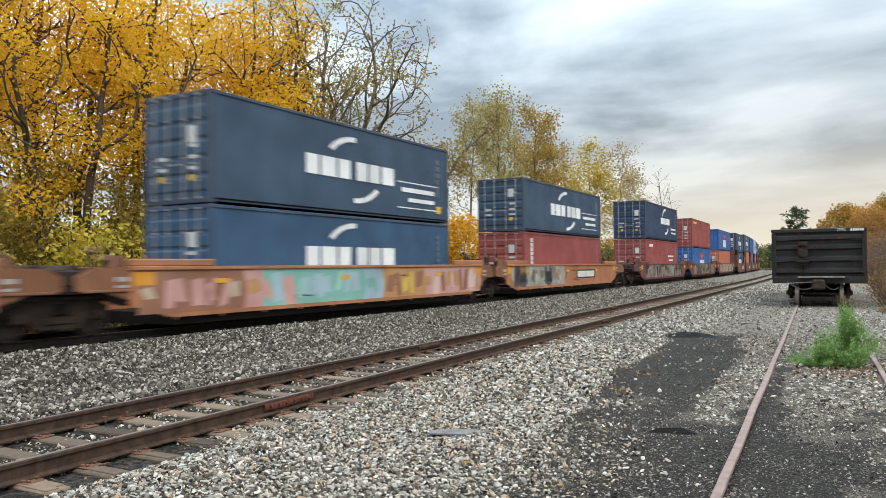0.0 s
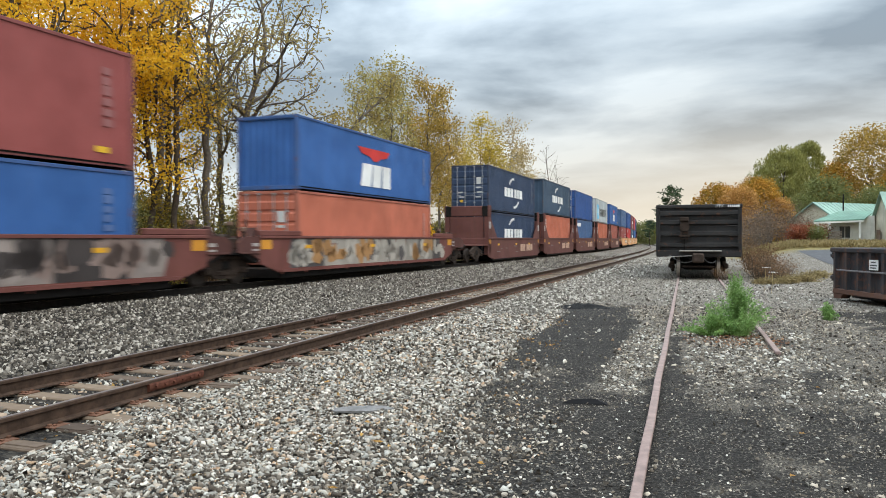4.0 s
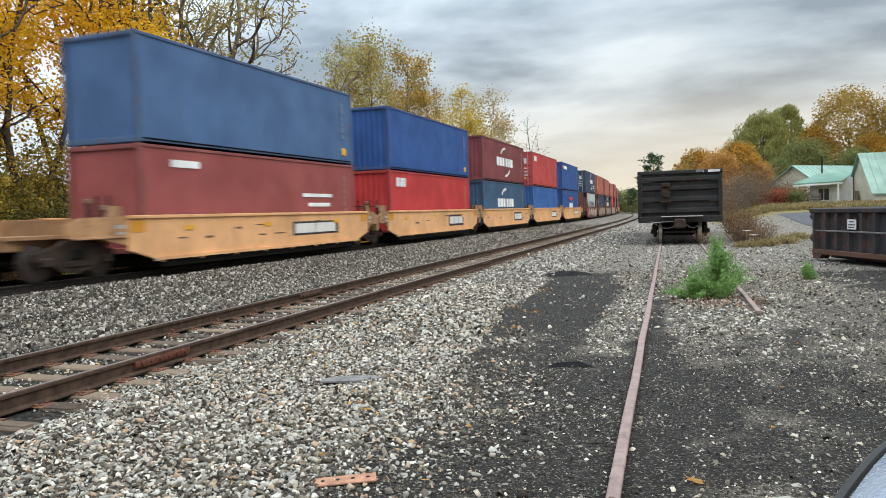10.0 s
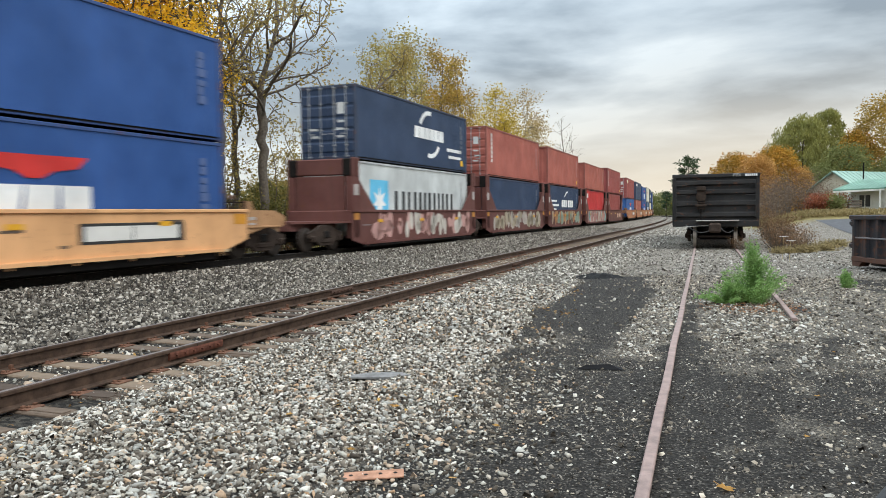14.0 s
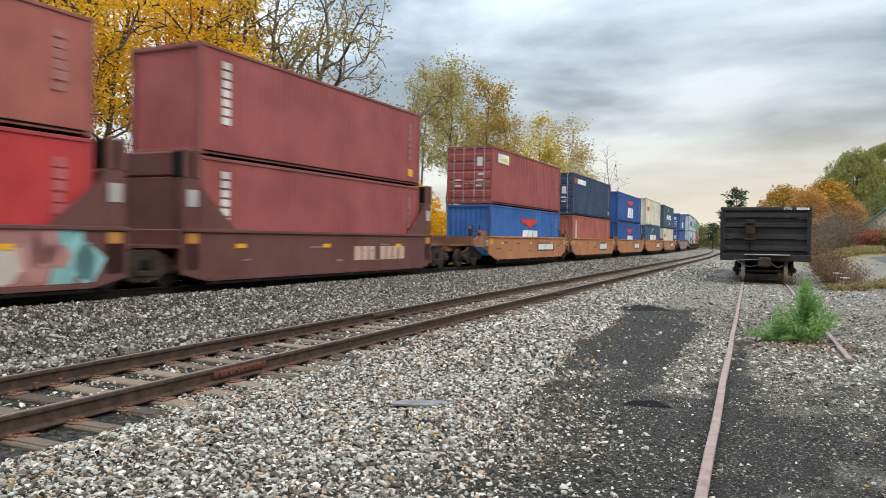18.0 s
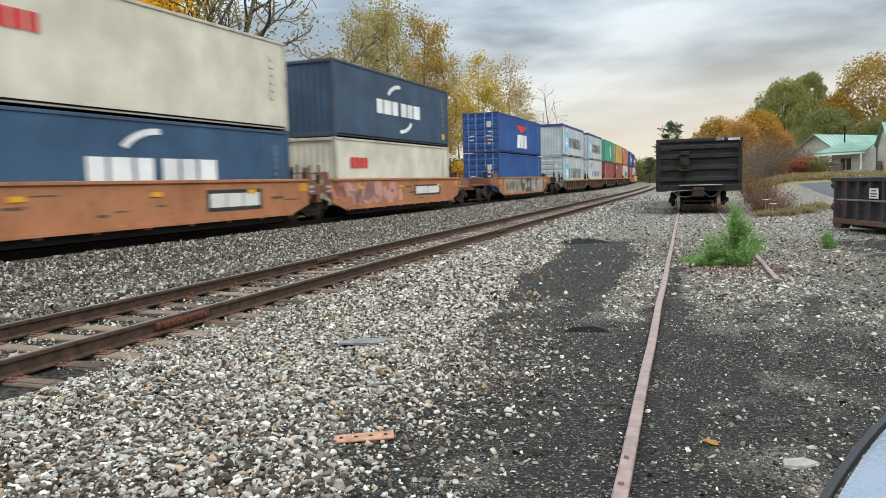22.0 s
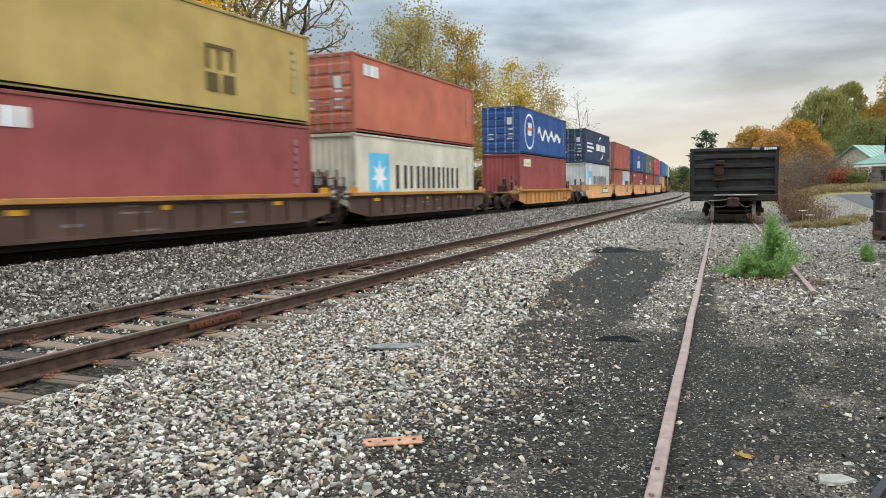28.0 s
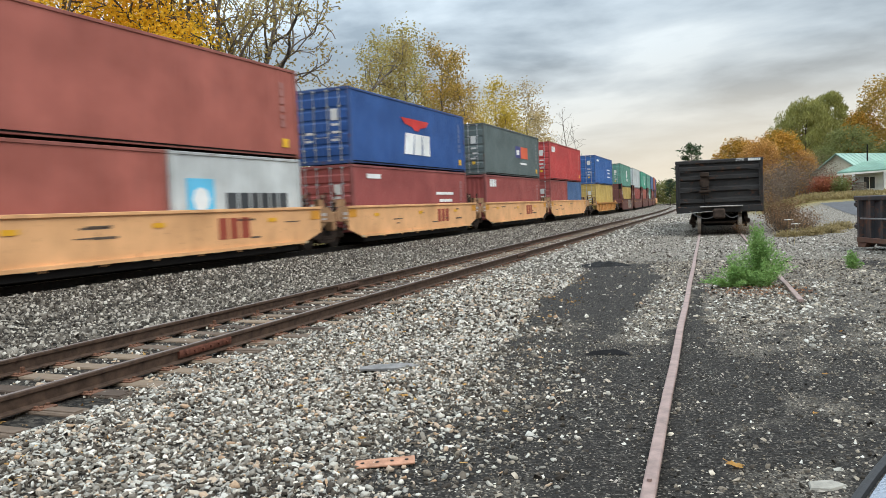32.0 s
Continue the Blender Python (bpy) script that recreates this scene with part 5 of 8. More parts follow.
GREEN = leaf_mat("dull_green_leaves", [(0.0, (0.11, 0.125, 0.042)), (1.0, (0.29, 0.29, 0.11)), (0.5, (0.19, 0.205, 0.072))])
THICKET = leaf_mat("thicket_leaves", [(0.0, (0.06, 0.065, 0.02)), (1.0, (0.34, 0.25, 0.065)), (0.5, (0.15, 0.135, 0.037))])
MOSS = leaf_mat("olive_green_leaves", [(0.0, (0.24, 0.21, 0.07)), (1.0, (0.54, 0.45, 0.17)), (0.5, (0.38, 0.32, 0.11))])
WILLOW = leaf_mat("willow_leaves", [(0.0, (0.13, 0.135, 0.04)), (1.0, (0.38, 0.35, 0.11)), (0.5, (0.25, 0.245, 0.07))], 0.32)
AMBER = leaf_mat("amber_leaves", [(0.0, (0.10, 0.105, 0.025)), (1.0, (0.62, 0.33, 0.045)), (0.28, (0.30, 0.19, 0.03)), (0.65, (0.50, 0.25, 0.035))], 0.32, 0.30)
RUSSET = leaf_mat("russet_tan_leaves", [(0.0, (0.34, 0.18, 0.06)), (1.0, (0.62, 0.36, 0.11)), (0.5, (0.50, 0.27, 0.08))], 0.35)
TAN = leaf_mat("tan_leaves", [(0.0, (0.22, 0.17, 0.045)), (1.0, (0.60, 0.38, 0.09)), (0.5, (0.40, 0.27, 0.065))])
NEEDLE = leaf_mat("pine_needles", [(0.0, (0.025, 0.05, 0.025)), (1.0, (0.09, 0.13, 0.06))])
WEED = leaf_mat("weed_green", [(0.0, (0.10, 0.20, 0.05)), (1.0, (0.38, 0.54, 0.20)), (0.5, (0.22, 0.37, 0.11))], 0.45, 3.0)
BROWN_LEAF = leaf_mat("dry_brown_leaves", [(0.0, (0.06, 0.035, 0.02)), (1.0, (0.28, 0.16, 0.075)), (0.5, (0.14, 0.085, 0.045))])
RUSTY_LEAF = leaf_mat("rusty_dry_leaves", [(0.0, (0.085, 0.045, 0.026)), (1.0, (0.34, 0.205, 0.10)), (0.5, (0.19, 0.108, 0.055))])
GREY_TWIG = leaf_mat("grey_brown_twigs", [(0.0, (0.090, 0.065, 0.048)), (1.0, (0.30, 0.215, 0.15)), (0.5, (0.18, 0.128, 0.09))])
RED_LEAF = leaf_mat("red_autumn_leaves", [(0.0, (0.13, 0.04, 0.025)), (1.0, (0.40, 0.15, 0.06)), (0.5, (0.26, 0.075, 0.04))])
DULL_STRAW = leaf_mat("dull_straw", [(0.0, (0.17, 0.13, 0.055)), (1.0, (0.40, 0.31, 0.15))])
STRAW = leaf_mat("straw", [(0.0, (0.28, 0.20, 0.08)), (1.0, (0.62, 0.48, 0.24))])


def leaf_mesh(name, pts, size, mat, rnd, droop=0.0, long=1.35):
    """Many small folded leaves at the given points, as one mesh."""
    n = len(pts)
    P = np.array(pts, dtype=np.float64).reshape(n, 3)
    g = np.random.default_rng(rnd.randrange(10**6))
    a = g.normal(size=(n, 3))
    a[:, 2] = a[:, 2] * 0.6 - droop
    a /= np.linalg.norm(a, axis=1, keepdims=True)
    b = np.cross(a, g.normal(size=(n, 3)))
    b /= np.linalg.norm(b, axis=1, keepdims=True) + 1e-9
    c = np.cross(a, b)
    s = (size * g.uniform(0.6, 1.35, n))[:, None]
    V = np.stack([P, P + a * s * long * 0.5 + b * s * 0.42 + c * s * 0.12, P + a * s * long, P + a * s * long * 0.5 - b * s * 0.42 + c * s * 0.12], 1).reshape(-1, 3)
    me = bpy.data.meshes.new(name)
    i = np.arange(n) * 4
    F = np.concatenate([np.stack([i, i + 1, i + 2], 1), np.stack([i, i + 2, i + 3], 1)])
    me.vertices.add(len(V))
    me.vertices.foreach_set("co", V.ravel())
    me.loops.add(F.size)
    me.loops.foreach_set("vertex_index", F.ravel().astype(np.int32))
    me.polygons.add(len(F))
    me.polygons.foreach_set("loop_start", np.arange(len(F), dtype=np.int32) * 3)
    me.update(calc_edges=True)
    me.materials.append(mat)
    return me


def colonise(rng, lumps, fork, count, stp, lean=(0.0, 0.0), stems=1, up=0.12):
    """A branching skeleton that grows from the trunk into a crown of lumps (x, y, z, rx, ry, rz). Returns points, parents, radii and the count of trunk points."""
    wts = np.array([l[3] * l[4] * l[5] for l in lumps])
    pick = rng.choice(len(lumps), count, p=wts / wts.sum())
    v = rng.normal(size=(count, 3))
    v *= (rng.random(count) ** 0.42 / np.linalg.norm(v, axis=1))[:, None]
    A = np.array([l[:3] for l in lumps])[pick] + v * np.array([l[3:] for l in lumps])[pick]
    P, par = [], []
    for k in range(stems):
        a = 2 * math.pi * (k + rng.random() * 0.6) / stems
        off = 0.22 * (stems > 1)
        x, y = off * math.cos(a), off * math.sin(a)
        dx, dy = lean[0] + (0.10 * math.cos(a) if stems > 1 else 0), lean[1] + (0.10 * math.sin(a) if stems > 1 else 0)
        h = fork * (1 if k == 0 else rng.uniform(0.6, 1.0))
        n = max(3, int(h / stp))
        for i in range(n + 1):
            z = -0.3 + (h + 0.3) * i / n
            P.append((x + dx * z + 0.05 * rng.normal(), y + dy * z + 0.05 * rng.normal(), z))
            par.append(len(P) - 2 if i else -1)
    trunk = len(P)
    Q = np.zeros((2600, 3))
    Q[:trunk] = P
    n = trunk
    ok = A[:, 2] > fork * 0.35
    A = A[ok]
    d = np.linalg.norm(A[:, None] - Q[None, :n], axis=2)
    d[:, Q[:n, 2] < fork * 0.45] += 50
    near, dist = d.argmin(1), d.min(1)
    kids = {}
    for _ in range(90):
        if not len(A) or n > 2400:
            break
        fresh = []
        for j in np.unique(near):
            w = A[near == j] - Q[j]
            g = (w / (np.linalg.norm(w, axis=1, keepdims=True) + 1e-6)).sum(0)
            g = g / (np.linalg.norm(g) + 1e-6) + np.array((0, 0, up)) + 0.13 * rng.normal(size=3)
            if par[j] >= 0:
                u = Q[j] - Q[par[j]]
                g = g + 0.55 * u / (np.linalg.norm(u) + 1e-6)
            if kids.get(j, 0) >= 3:
                continue
            kids[j] = kids.get(j, 0) + 1
            fresh.append((j, Q[j] + g / np.linalg.norm(g) * stp * rng.uniform(0.8, 1.15)))
        if not fresh:
            break
        for j, q in fresh:
            if n >= 2599:
                break
            Q[n] = q
            par.append(int(j))
            dn = np.linalg.norm(A - q, axis=1)
            up_ = dn < dist
            near[up_], dist[up_] = n, dn[up_]
            n += 1
        live = dist > stp * 1.25
        A, near, dist = A[live], near[live], dist[live]
    load = np.zeros(n)
    for j in range(n - 1, -1, -1):
        if load[j] == 0:
            load[j] = 1
        if par[j] >= 0:
            load[par[j]] += load[j]
    return Q[:n], par, load, trunk


def stems_of(Q, par, R, stout, k=7):
    """The stout wood as smooth tapering stems, each one swept along its thickest way up."""
    s, kids, done = Shape(), {}, set()
    for j, p in enumerate(par):
        if p >= 0 and stout[j]:
            kids.setdefault(p, []).append(j)
    for j in range(len(Q)):
        if not stout[j] or j in done:
            continue
        chain = [par[j]] if par[j] >= 0 else []
        while j is not None:
            chain.append(j)
            done.add(j)
            nxt = [c for c in kids.get(j, []) if c not in done]
            j = max(nxt, key=lambda c: R[c]) if nxt else None
        if len(chain) < 2:
            continue
        base, u = len(s.v), Vector((1, 0, 0))
        for i, c in enumerate(chain):
            d = (Vector(Q[chain[min(i + 1, len(chain) - 1)]]) - Vector(Q[chain[max(i - 1, 0)]])).normalized()
            u = (u - d * u.dot(d)).normalized()
            w, r = d.cross(u), min(R[c], R[chain[min(1, len(chain) - 1)]] * 1.15)
            s.v += [tuple(Vector(Q[c]) + r * (math.cos(2 * math.pi * a / k) * u + math.sin(2 * math.pi * a / k) * w)) for a in range(k)]
        s.f += [(base + i * k + a, base + i * k + (a + 1) % k, base + (i + 1) * k + (a + 1) % k, base + (i + 1) * k + a) for i in range(len(chain) - 1) for a in range(k)]
    return s


def tree(kind, seed, lumps, fork, leaves, size, mat, bark, label, count=420, stp=0.55, twig=0.011, clump=0.30, flat_=0.6, share=0.8, lean=(0.0, 0.0), stems=1, droop=0.25, up=0.12):
    """A tree whose limbs fill the lumps of its crown, with leaves in loose sprays at the twigs."""
    rng, rnd = np.random.default_rng(seed), random.Random(seed)
    Q, par, load, nt_ = colonise(rng, lumps, fork, count, stp, lean, stems, up)
    limbs = Shape()
    R = [float(v) for v in twig * load ** 0.44]
    stout = [j < nt_ or R[j] > 0.4 * R[1] for j in range(len(Q))]
    for j in range(len(Q)):
        if par[j] >= 0 and not stout[j]:
            r0, r1 = (R[par[j]] if R[par[j]] < 2.2 * R[j] else R[j] * 1.25), R[j]
            limbs.tube(Q[par[j]], Q[j], r0, r1, 5 if r1 > 0.045 else 3, caps=False)
    wood = stems_of(Q, par, R, stout)
    t = thing(kind, label, "tree", "trees")
    part("trunk", wood, bark, t, smooth=True)
    part("limbwork", limbs, bark, t, smooth=True)["kind"] = "stuff"
    if leaves:
        tips = [Q[j] for j in range(len(Q)) if load[j] <= 4 and j >= nt_]
        tips = [p for p in tips if noise.noise((p[0] * 0.42 + seed, p[1] * 0.42, p[2] * 0.42)) * 0.5 + 0.5 < share + 0.12 * rnd.random()] or tips
        g = []
        while len(g) < leaves:
            p = tips[rnd.randrange(len(tips))]
            c = (p[0] + rnd.gauss(0, clump * 0.5), p[1] + rnd.gauss(0, clump * 0.5), p[2] + rnd.gauss(0, clump * 0.3))
            for _ in range(rnd.randint(4, 11)):
                g.append((c[0] + rnd.gauss(0, clump), c[1] + rnd.gauss(0, clump), c[2] + rnd.gauss(0, clump * flat_)))
        part("crown", leaf_mesh("crown", g, size, mat, rnd, droop), None, t)["kind"] = "stuff"
    return t


def vase(seed, height, width, low, n=9, top=0.8):
    """Lumps of an uneven crown: wide above the middle, ragged at the edge."""
    r = random.Random(seed)
    out = []
    for k in range(n):
        f = (k + 0.5) / n
        z = low + (height - low) * (0.10 + 0.80 * f)
        w = width * 0.5 * (0.45 + 0.55 * math.sin(math.pi * min(1.0, 0.15 + top * f)))
        a, o = k * 2.4 + r.uniform(-0.4, 0.4), w * r.uniform(0.35, 0.75)
        s = w * r.uniform(0.38, 0.62)
        out.append((o * math.cos(a), o * math.sin(a), z, s, s, (height - low) * r.uniform(0.10, 0.17)))
    out.append((r.uniform(-0.3, 0.3), r.uniform(-0.3, 0.3), height - (height - low) * 0.13, width * 0.18, width * 0.18, (height - low) * 0.13))
    return out


def plant(proto, spots, rnd):
    """Copies of a tree at spots (x, y, scale); the first spot takes the tree itself."""
    for k, (x, y, s) in enumerate(spots):
        m = pose(x, y, ground_z(x, y) - 0.05, 0, 0, rnd.uniform(0, 360))
        if k == 0:
            proto.scale = (s, s, s)
            proto.location, proto.rotation_euler = m.translation, m.to_euler()
        else:
            keep = proto.scale.copy()
            proto.scale = (s, s, s * rnd.uniform(0.95, 1.06))
            copy_thing(proto, m)
            proto.scale = keep


def dense_tree(kind, seed, height, width, leaves, size, mat, label, bark=None, droop=0.2, long=1.35, low=0.10, knobs=60, knob=0.15):
    """A full-crowned tree: limbs inside, leaves on many knobs of an uneven dome."""
    rnd, rng = random.Random(seed), np.random.default_rng(seed)
    lumps = [(0, 0, height * (0.55 + 0.15 * k), width * 0.36, width * 0.36, height * 0.2) for k in range(2)]
    Q, par, load, nt_ = colonise(rng, lumps, height * 0.28, 90, height * 0.07)
    limbs = Shape()
    R = [float(v) for v in height * 0.0022 * load ** 0.5]
    for j in range(nt_, len(Q)):
        limbs.tube(Q[par[j]], Q[j], R[j] * 1.1, R[j], 3, caps=False)
    wood = stems_of(Q, par, R, [j < nt_ for j in range(len(Q))], 5)
    t = thing(kind, label, "tree", "trees")
    part("trunk", wood, bark or BARK_DARK, t, smooth=True)
    part("limbwork", limbs, bark or BARK_DARK, t, smooth=True)["kind"] = "stuff"
    clumps = []
    for k in range(knobs):
        h = (k + rnd.random()) / knobs
        a = k * 2.39996 + rnd.uniform(-0.3, 0.3)
        prof = min(1.0, 0.62 + 1.6 * h) * math.sqrt(max(0.03, 1 - h ** 2.3))
        r = width * 0.5 * prof * rnd.uniform(0.66, 0.98)
        clumps.append((r * math.cos(a), r * math.sin(a), height * (low + (0.96 - low) * h), rnd.uniform(0.7, 1.25) * knob * width * 0.9))
    g = []
    while len(g) < leaves:
        x, y, z, r = clumps[rnd.randrange(knobs)]
        v = Vector((rnd.gauss(0, 1), rnd.gauss(0, 1), rnd.gauss(0, 0.8))).normalized() * r * rnd.random() ** 0.30
        g.append((x + v.x, y + v.y, max(0.2, z + v.z)))
    part("crown", leaf_mesh("crown", g, size, mat, rnd, droop, long), None, t)["kind"] = "stuff"
    return t


def shrub(kind, seed, height, width, leaves, size, mat, label, stem_mat):
    rnd = random.Random(seed)
    t = thing(kind, label, "shrub", "shrubs")
    st, pts = Shape(), []
    for _ in range(24):
        a = rnd.uniform(0, 6.28)
        top = Vector((math.cos(a) * width * 0.5 * rnd.random(), math.sin(a) * width * 0.5 * rnd.random(), height * rnd.uniform(0.6, 1.0)))
        p = Vector((top.x * 0.25, top.y * 0.25, -0.1))
        for k in range(4):
            q = p + (top - p) / (4 - k) + Vector((rnd.gauss(0, 0.05), rnd.gauss(0, 0.05), 0))
            st.tube(p, q, 0.022 * (1 - k * 0.2), 0.022 * (0.8 - k * 0.2), 4, caps=False)
            if k:
                pts += [q] * (k + 1)
            p = q
    part("stemwork", st, stem_mat, t)["kind"] = "stuff"
    g = []
    for _ in range(leaves):
        p = pts[rnd.randrange(len(pts))]
        g.append((p.x + rnd.gauss(0, width * 0.14), p.y + rnd.gauss(0, width * 0.14), max(0.02, p.z + rnd.gauss(0, height * 0.14))))
    cr = part("leaves", leaf_mesh("leaves", g, size, mat, rnd, 0.2, 1.35 if size > 0.06 else 2.4), None, t)
    cr["kind"] = "stuff"
    return t


def make_left_woods():
    rnd = random.Random(5)
    gold_a = tree("maple_tree", 11, vase(11, 14.5, 7.6, 4.6, 10), 4.2, 8500, 0.125, GOLD, BARK_DARK, "golden-yellow autumn maple beside the railway", 480, 0.5, 0.024, 0.46, 0.40, 0.58, (0.03, 0.05), 2)
    plant(gold_a, [(-24.4, 22.6, 1.0), (-24.8, 14.6, 0.95), (-27.5, 27.0, 1.05), (-30.0, 19.0, 0.9)], rnd)
    gold_b = tree("maple_tree", 23, vase(23, 14.0, 5.6, 4.0, 9), 4.6, 4200, 0.12, GOLD, BARK_DARK, "thin dark-stemmed maple with golden leaves", 360, 0.5, 0.026, 0.44, 0.40, 0.52, (-0.04, 0.08), 2)
    plant(gold_b, [(-23.2, 17.5, 1.0), (-23.6, 26.1, 0.95), (-22.8, 13.6, 0.9), (-26.5, 19.6, 1.1), (-26.8, 32.0, 0.95)], rnd)
    gold_c = tree("maple_tree", 31, vase(31, 15.5, 5.0, 6.5, 8), 6.8, 3000, 0.12, GOLD, BARK_DARK, "tall straight maple losing its golden leaves", 320, 0.55, 0.030, 0.42, 0.45, 0.52, (0.02, -0.02), 1)
    plant(gold_c, [(-23.4, 19.4, 1.0), (-23.2, 24.9, 1.0), (-25.6, 16.4, 1.0), (-22.6, 27.2, 1.0), (-25.2, 29.8, 1.05), (-28.5, 23.0, 1.1), (-24.0, 11.6, 1.0), (-32.0, 25.0, 1.0), (-26.0, 21.2, 0.9), (-27.6, 15.4, 1.0)], rnd)
    young = tree("maple_sapling", 29, vase(29, 6.2, 3.4, 1.2, 7), 1.6, 2000, 0.11, OCHRE, BARK_DARK, "young yellow-leaved tree under the tall ones", 160, 0.35, 0.009, 0.26, 0.45, 0.6, (0.05, 0.0), 3)
    plant(young, [(-22.3, 17.4, 0.95), (-23.2, 21.4, 0.9), (-22.6, 13.0, 1.0), (-23.8, 27.6, 0.85), (-27.0, 18.0, 1.2), (-25.4, 24.4, 1.1), (-24.6, 15.6, 1.15), (-26.0, 21.0, 1.25), (-24.2, 19.4, 1.0), (-22.0, 10.8, 1.1)], rnd)
    half = tree("cottonwood_tree", 37, vase(37, 17.5, 11.5, 6.5, 12), 9.4, 4200, 0.125, OLIVE, BARK_GREY, "half-bare grey-barked cottonwood with small olive leaves", 620, 0.5, 0.026, 0.30, 0.7, 0.55, (0.02, 0.0), 1, 0.25, 0.25)
    plant(half, [(-22.6, 33.0, 1.0)], rnd)
    slim = tree("cottonwood_tree", 39, vase(39, 16.5, 6.0, 7.0, 9), 8.0, 2000, 0.12, OLIVE, BARK_GREY, "slim grey-barked tree, nearly bare", 420, 0.5, 0.028, 0.28, 0.7, 0.5, (-0.02, 0.03), 1, 0.25, 0.3)
    plant(slim, [(-23.2, 30.4, 1.0), (-24.4, 28.2, 1.05), (-25.5, 34.6, 0.95)], rnd)
    twiggy = tree("cottonwood_sapling", 45, vase(45, 8.0, 3.6, 1.8, 8), 1.8, 900, 0.11, OLIVE, BARK_GREY, "thin twiggy sapling with few olive leaves", 260, 0.36, 0.010, 0.24, 0.6, 0.6, (0.03, 0.02), 3)
    plant(twiggy, [(-23.4, 35.6, 1.0), (-24.4, 38.4, 1.1), (-22.9, 40.6, 0.85), (-25.2, 42.6, 1.1), (-23.4, 45.2, 0.9), (-25.6, 33.4, 1.15), (-24.0, 30.9, 0.9), (-26.0, 47.5, 1.1)], rnd)
    lean = tree("cottonwood_tree", 43, [(1.5, 3.0, 7.0, 1.6, 1.8, 1.4), (2.2, 5.0, 9.0, 1.6, 1.8, 1.5), (2.8, 7.0, 10.5, 1.5, 1.8, 1.4), (3.2, 8.6, 12.2, 1.2, 1.4, 1.1), (0.6, 2.0, 5.2, 1.2, 1.3, 1.0)], 3.0, 3200, 0.13, OLIVE, BARK_GREY,
                "leaning cottonwood with drooping olive foliage", 330, 0.5, 0.025, 0.30, 0.7, 0.62, (0.10, 0.35), 1, 0.5, 0.0)
    lean.location, lean.rotation_euler = (-22.6, 35.4, ground_z(-22.6, 35.4)), (0, 0, 0)
    thin = tree("poplar_tree", 41, vase(41, 15.6, 4.2, 6.0, 9), 5.5, 3400, 0.135, MOSS, BARK_GREY, "slender poplar with thin olive-yellow foliage", 330, 0.5, 0.016, 0.30, 0.8, 0.62, (0.0, 0.02), 1, 0.3, 0.3)
    plant(thin, [(-22.2, 51.0, 1.06), (-22.6, 47.0, 0.92), (-23.4, 54.5, 1.0)], rnd)
    fullp = tree("poplar_tree", 53, vase(53, 15.6, 5.6, 4.5, 11), 4.5, 8000, 0.145, TAN, BARK_GREY, "full tan-olive autumn poplar by the tracks", 480, 0.5, 0.016, 0.36, 0.8, 0.84, (0.0, 0.0), 1, 0.3, 0.3)
    plant(fullp, [(-22.3, 59.5, 1.08), (-23.4, 65.5, 1.0)], rnd)
    gild = tree("poplar_tree", 57, vase(57, 14.6, 4.8, 4.0, 10), 4.2, 6800, 0.155, LIME, BARK_GREY, "yellow-green autumn poplar by the tracks", 420, 0.5, 0.016, 0.38, 0.8, 0.84, (0.0, 0.0), 1, 0.3, 0.3)
    plant(gild, [(-22.2, 76.0, 1.1), (-23.2, 71.5, 0.9)], rnd)
    palep = tree("poplar_tree", 59, vase(59, 15.4, 5.0, 4.6, 10), 4.5, 4200, 0.155, STRAW, BARK_GREY, "thinning pale straw-leaved poplar by the tracks", 420, 0.5, 0.016, 0.38, 0.8, 0.66, (0.0, 0.0), 1, 0.3, 0.3)
    plant(palep, [(-22.0, 87.0, 1.12), (-22.2, 95.5, 0.95)], rnd)
    bare = tree("bare_tree", 61, vase(61, 14.6, 6.4, 6.5, 10), 6.0, 0, 0.1, OLIVE, BARK_GREY, "small leafless grey tree", 460, 0.5, 0.013, 0.3, 0.6, 0.8, (0.0, 0.0), 1, 0.3, 0.3)
    plant(bare, [(-22.0, 111.0, 1.16)], rnd)
    glow = dense_tree("maple_tree", 67, 5.6, 4.2, 5200, 0.16, GOLD, "low orange-gold maple behind the train")
    plant(glow, [(-21.0, 42.7, 1.0), (-21.6, 47.5, 0.75), (-22.0, 57.0, 0.7), (-22.4, 69.0, 0.7)], rnd)
    u = shrub("roadside_shrub", 71, 3.4, 3.0, 3000, 0.13, YELLOW, "bright yellow-green shrub at the edge of the woods", BARK_DARK)
    plant(u, [(-21.0, 15.1, 1.05), (-21.3, 12.0, 0.8), (-22.2, 21.0, 0.55), (-21.6, 26.5, 0.5), (-21.0, 36.5, 0.8), (-22.2, 52.0, 0.9), (-22.0, 72.0, 1.0), (-21.2, 90.0, 1.1)], rnd)
    d = shrub("woodland_shrub", 73, 3.6, 4.6, 3400, 0.145, THICKET, "dull green woodland undergrowth under the trees", BARK_DARK)
    plant(d, [(-23.5, 13.0, 0.9), (-24.0, 17.0, 0.95), (-24.6, 21.5, 0.9), (-23.4, 25.0, 0.8), (-24.0, 29.5, 0.9), (-23.0, 33.0, 0.85), (-25.0, 37.0, 1.0), (-24.0, 43.0, 0.9), (-25.0, 9.0, 1.0), (-26.0, 48.0, 1.0), (-24.0, 60.0, 1.0), (-24.0, 68.0, 1.1),
              (-24.0, 78.0, 1.2), (-24.0, 97.0, 1.2), (-23.0, 110.0, 1.2), (-26.0, 5.0, 1.0), (-28.0, 17.5, 1.0), (-29.0, 26.5, 1.0), (-28.5, 33.0, 1.0), (-22.2, 19.2, 0.8), (-22.0, 23.2, 0.75)], rnd)
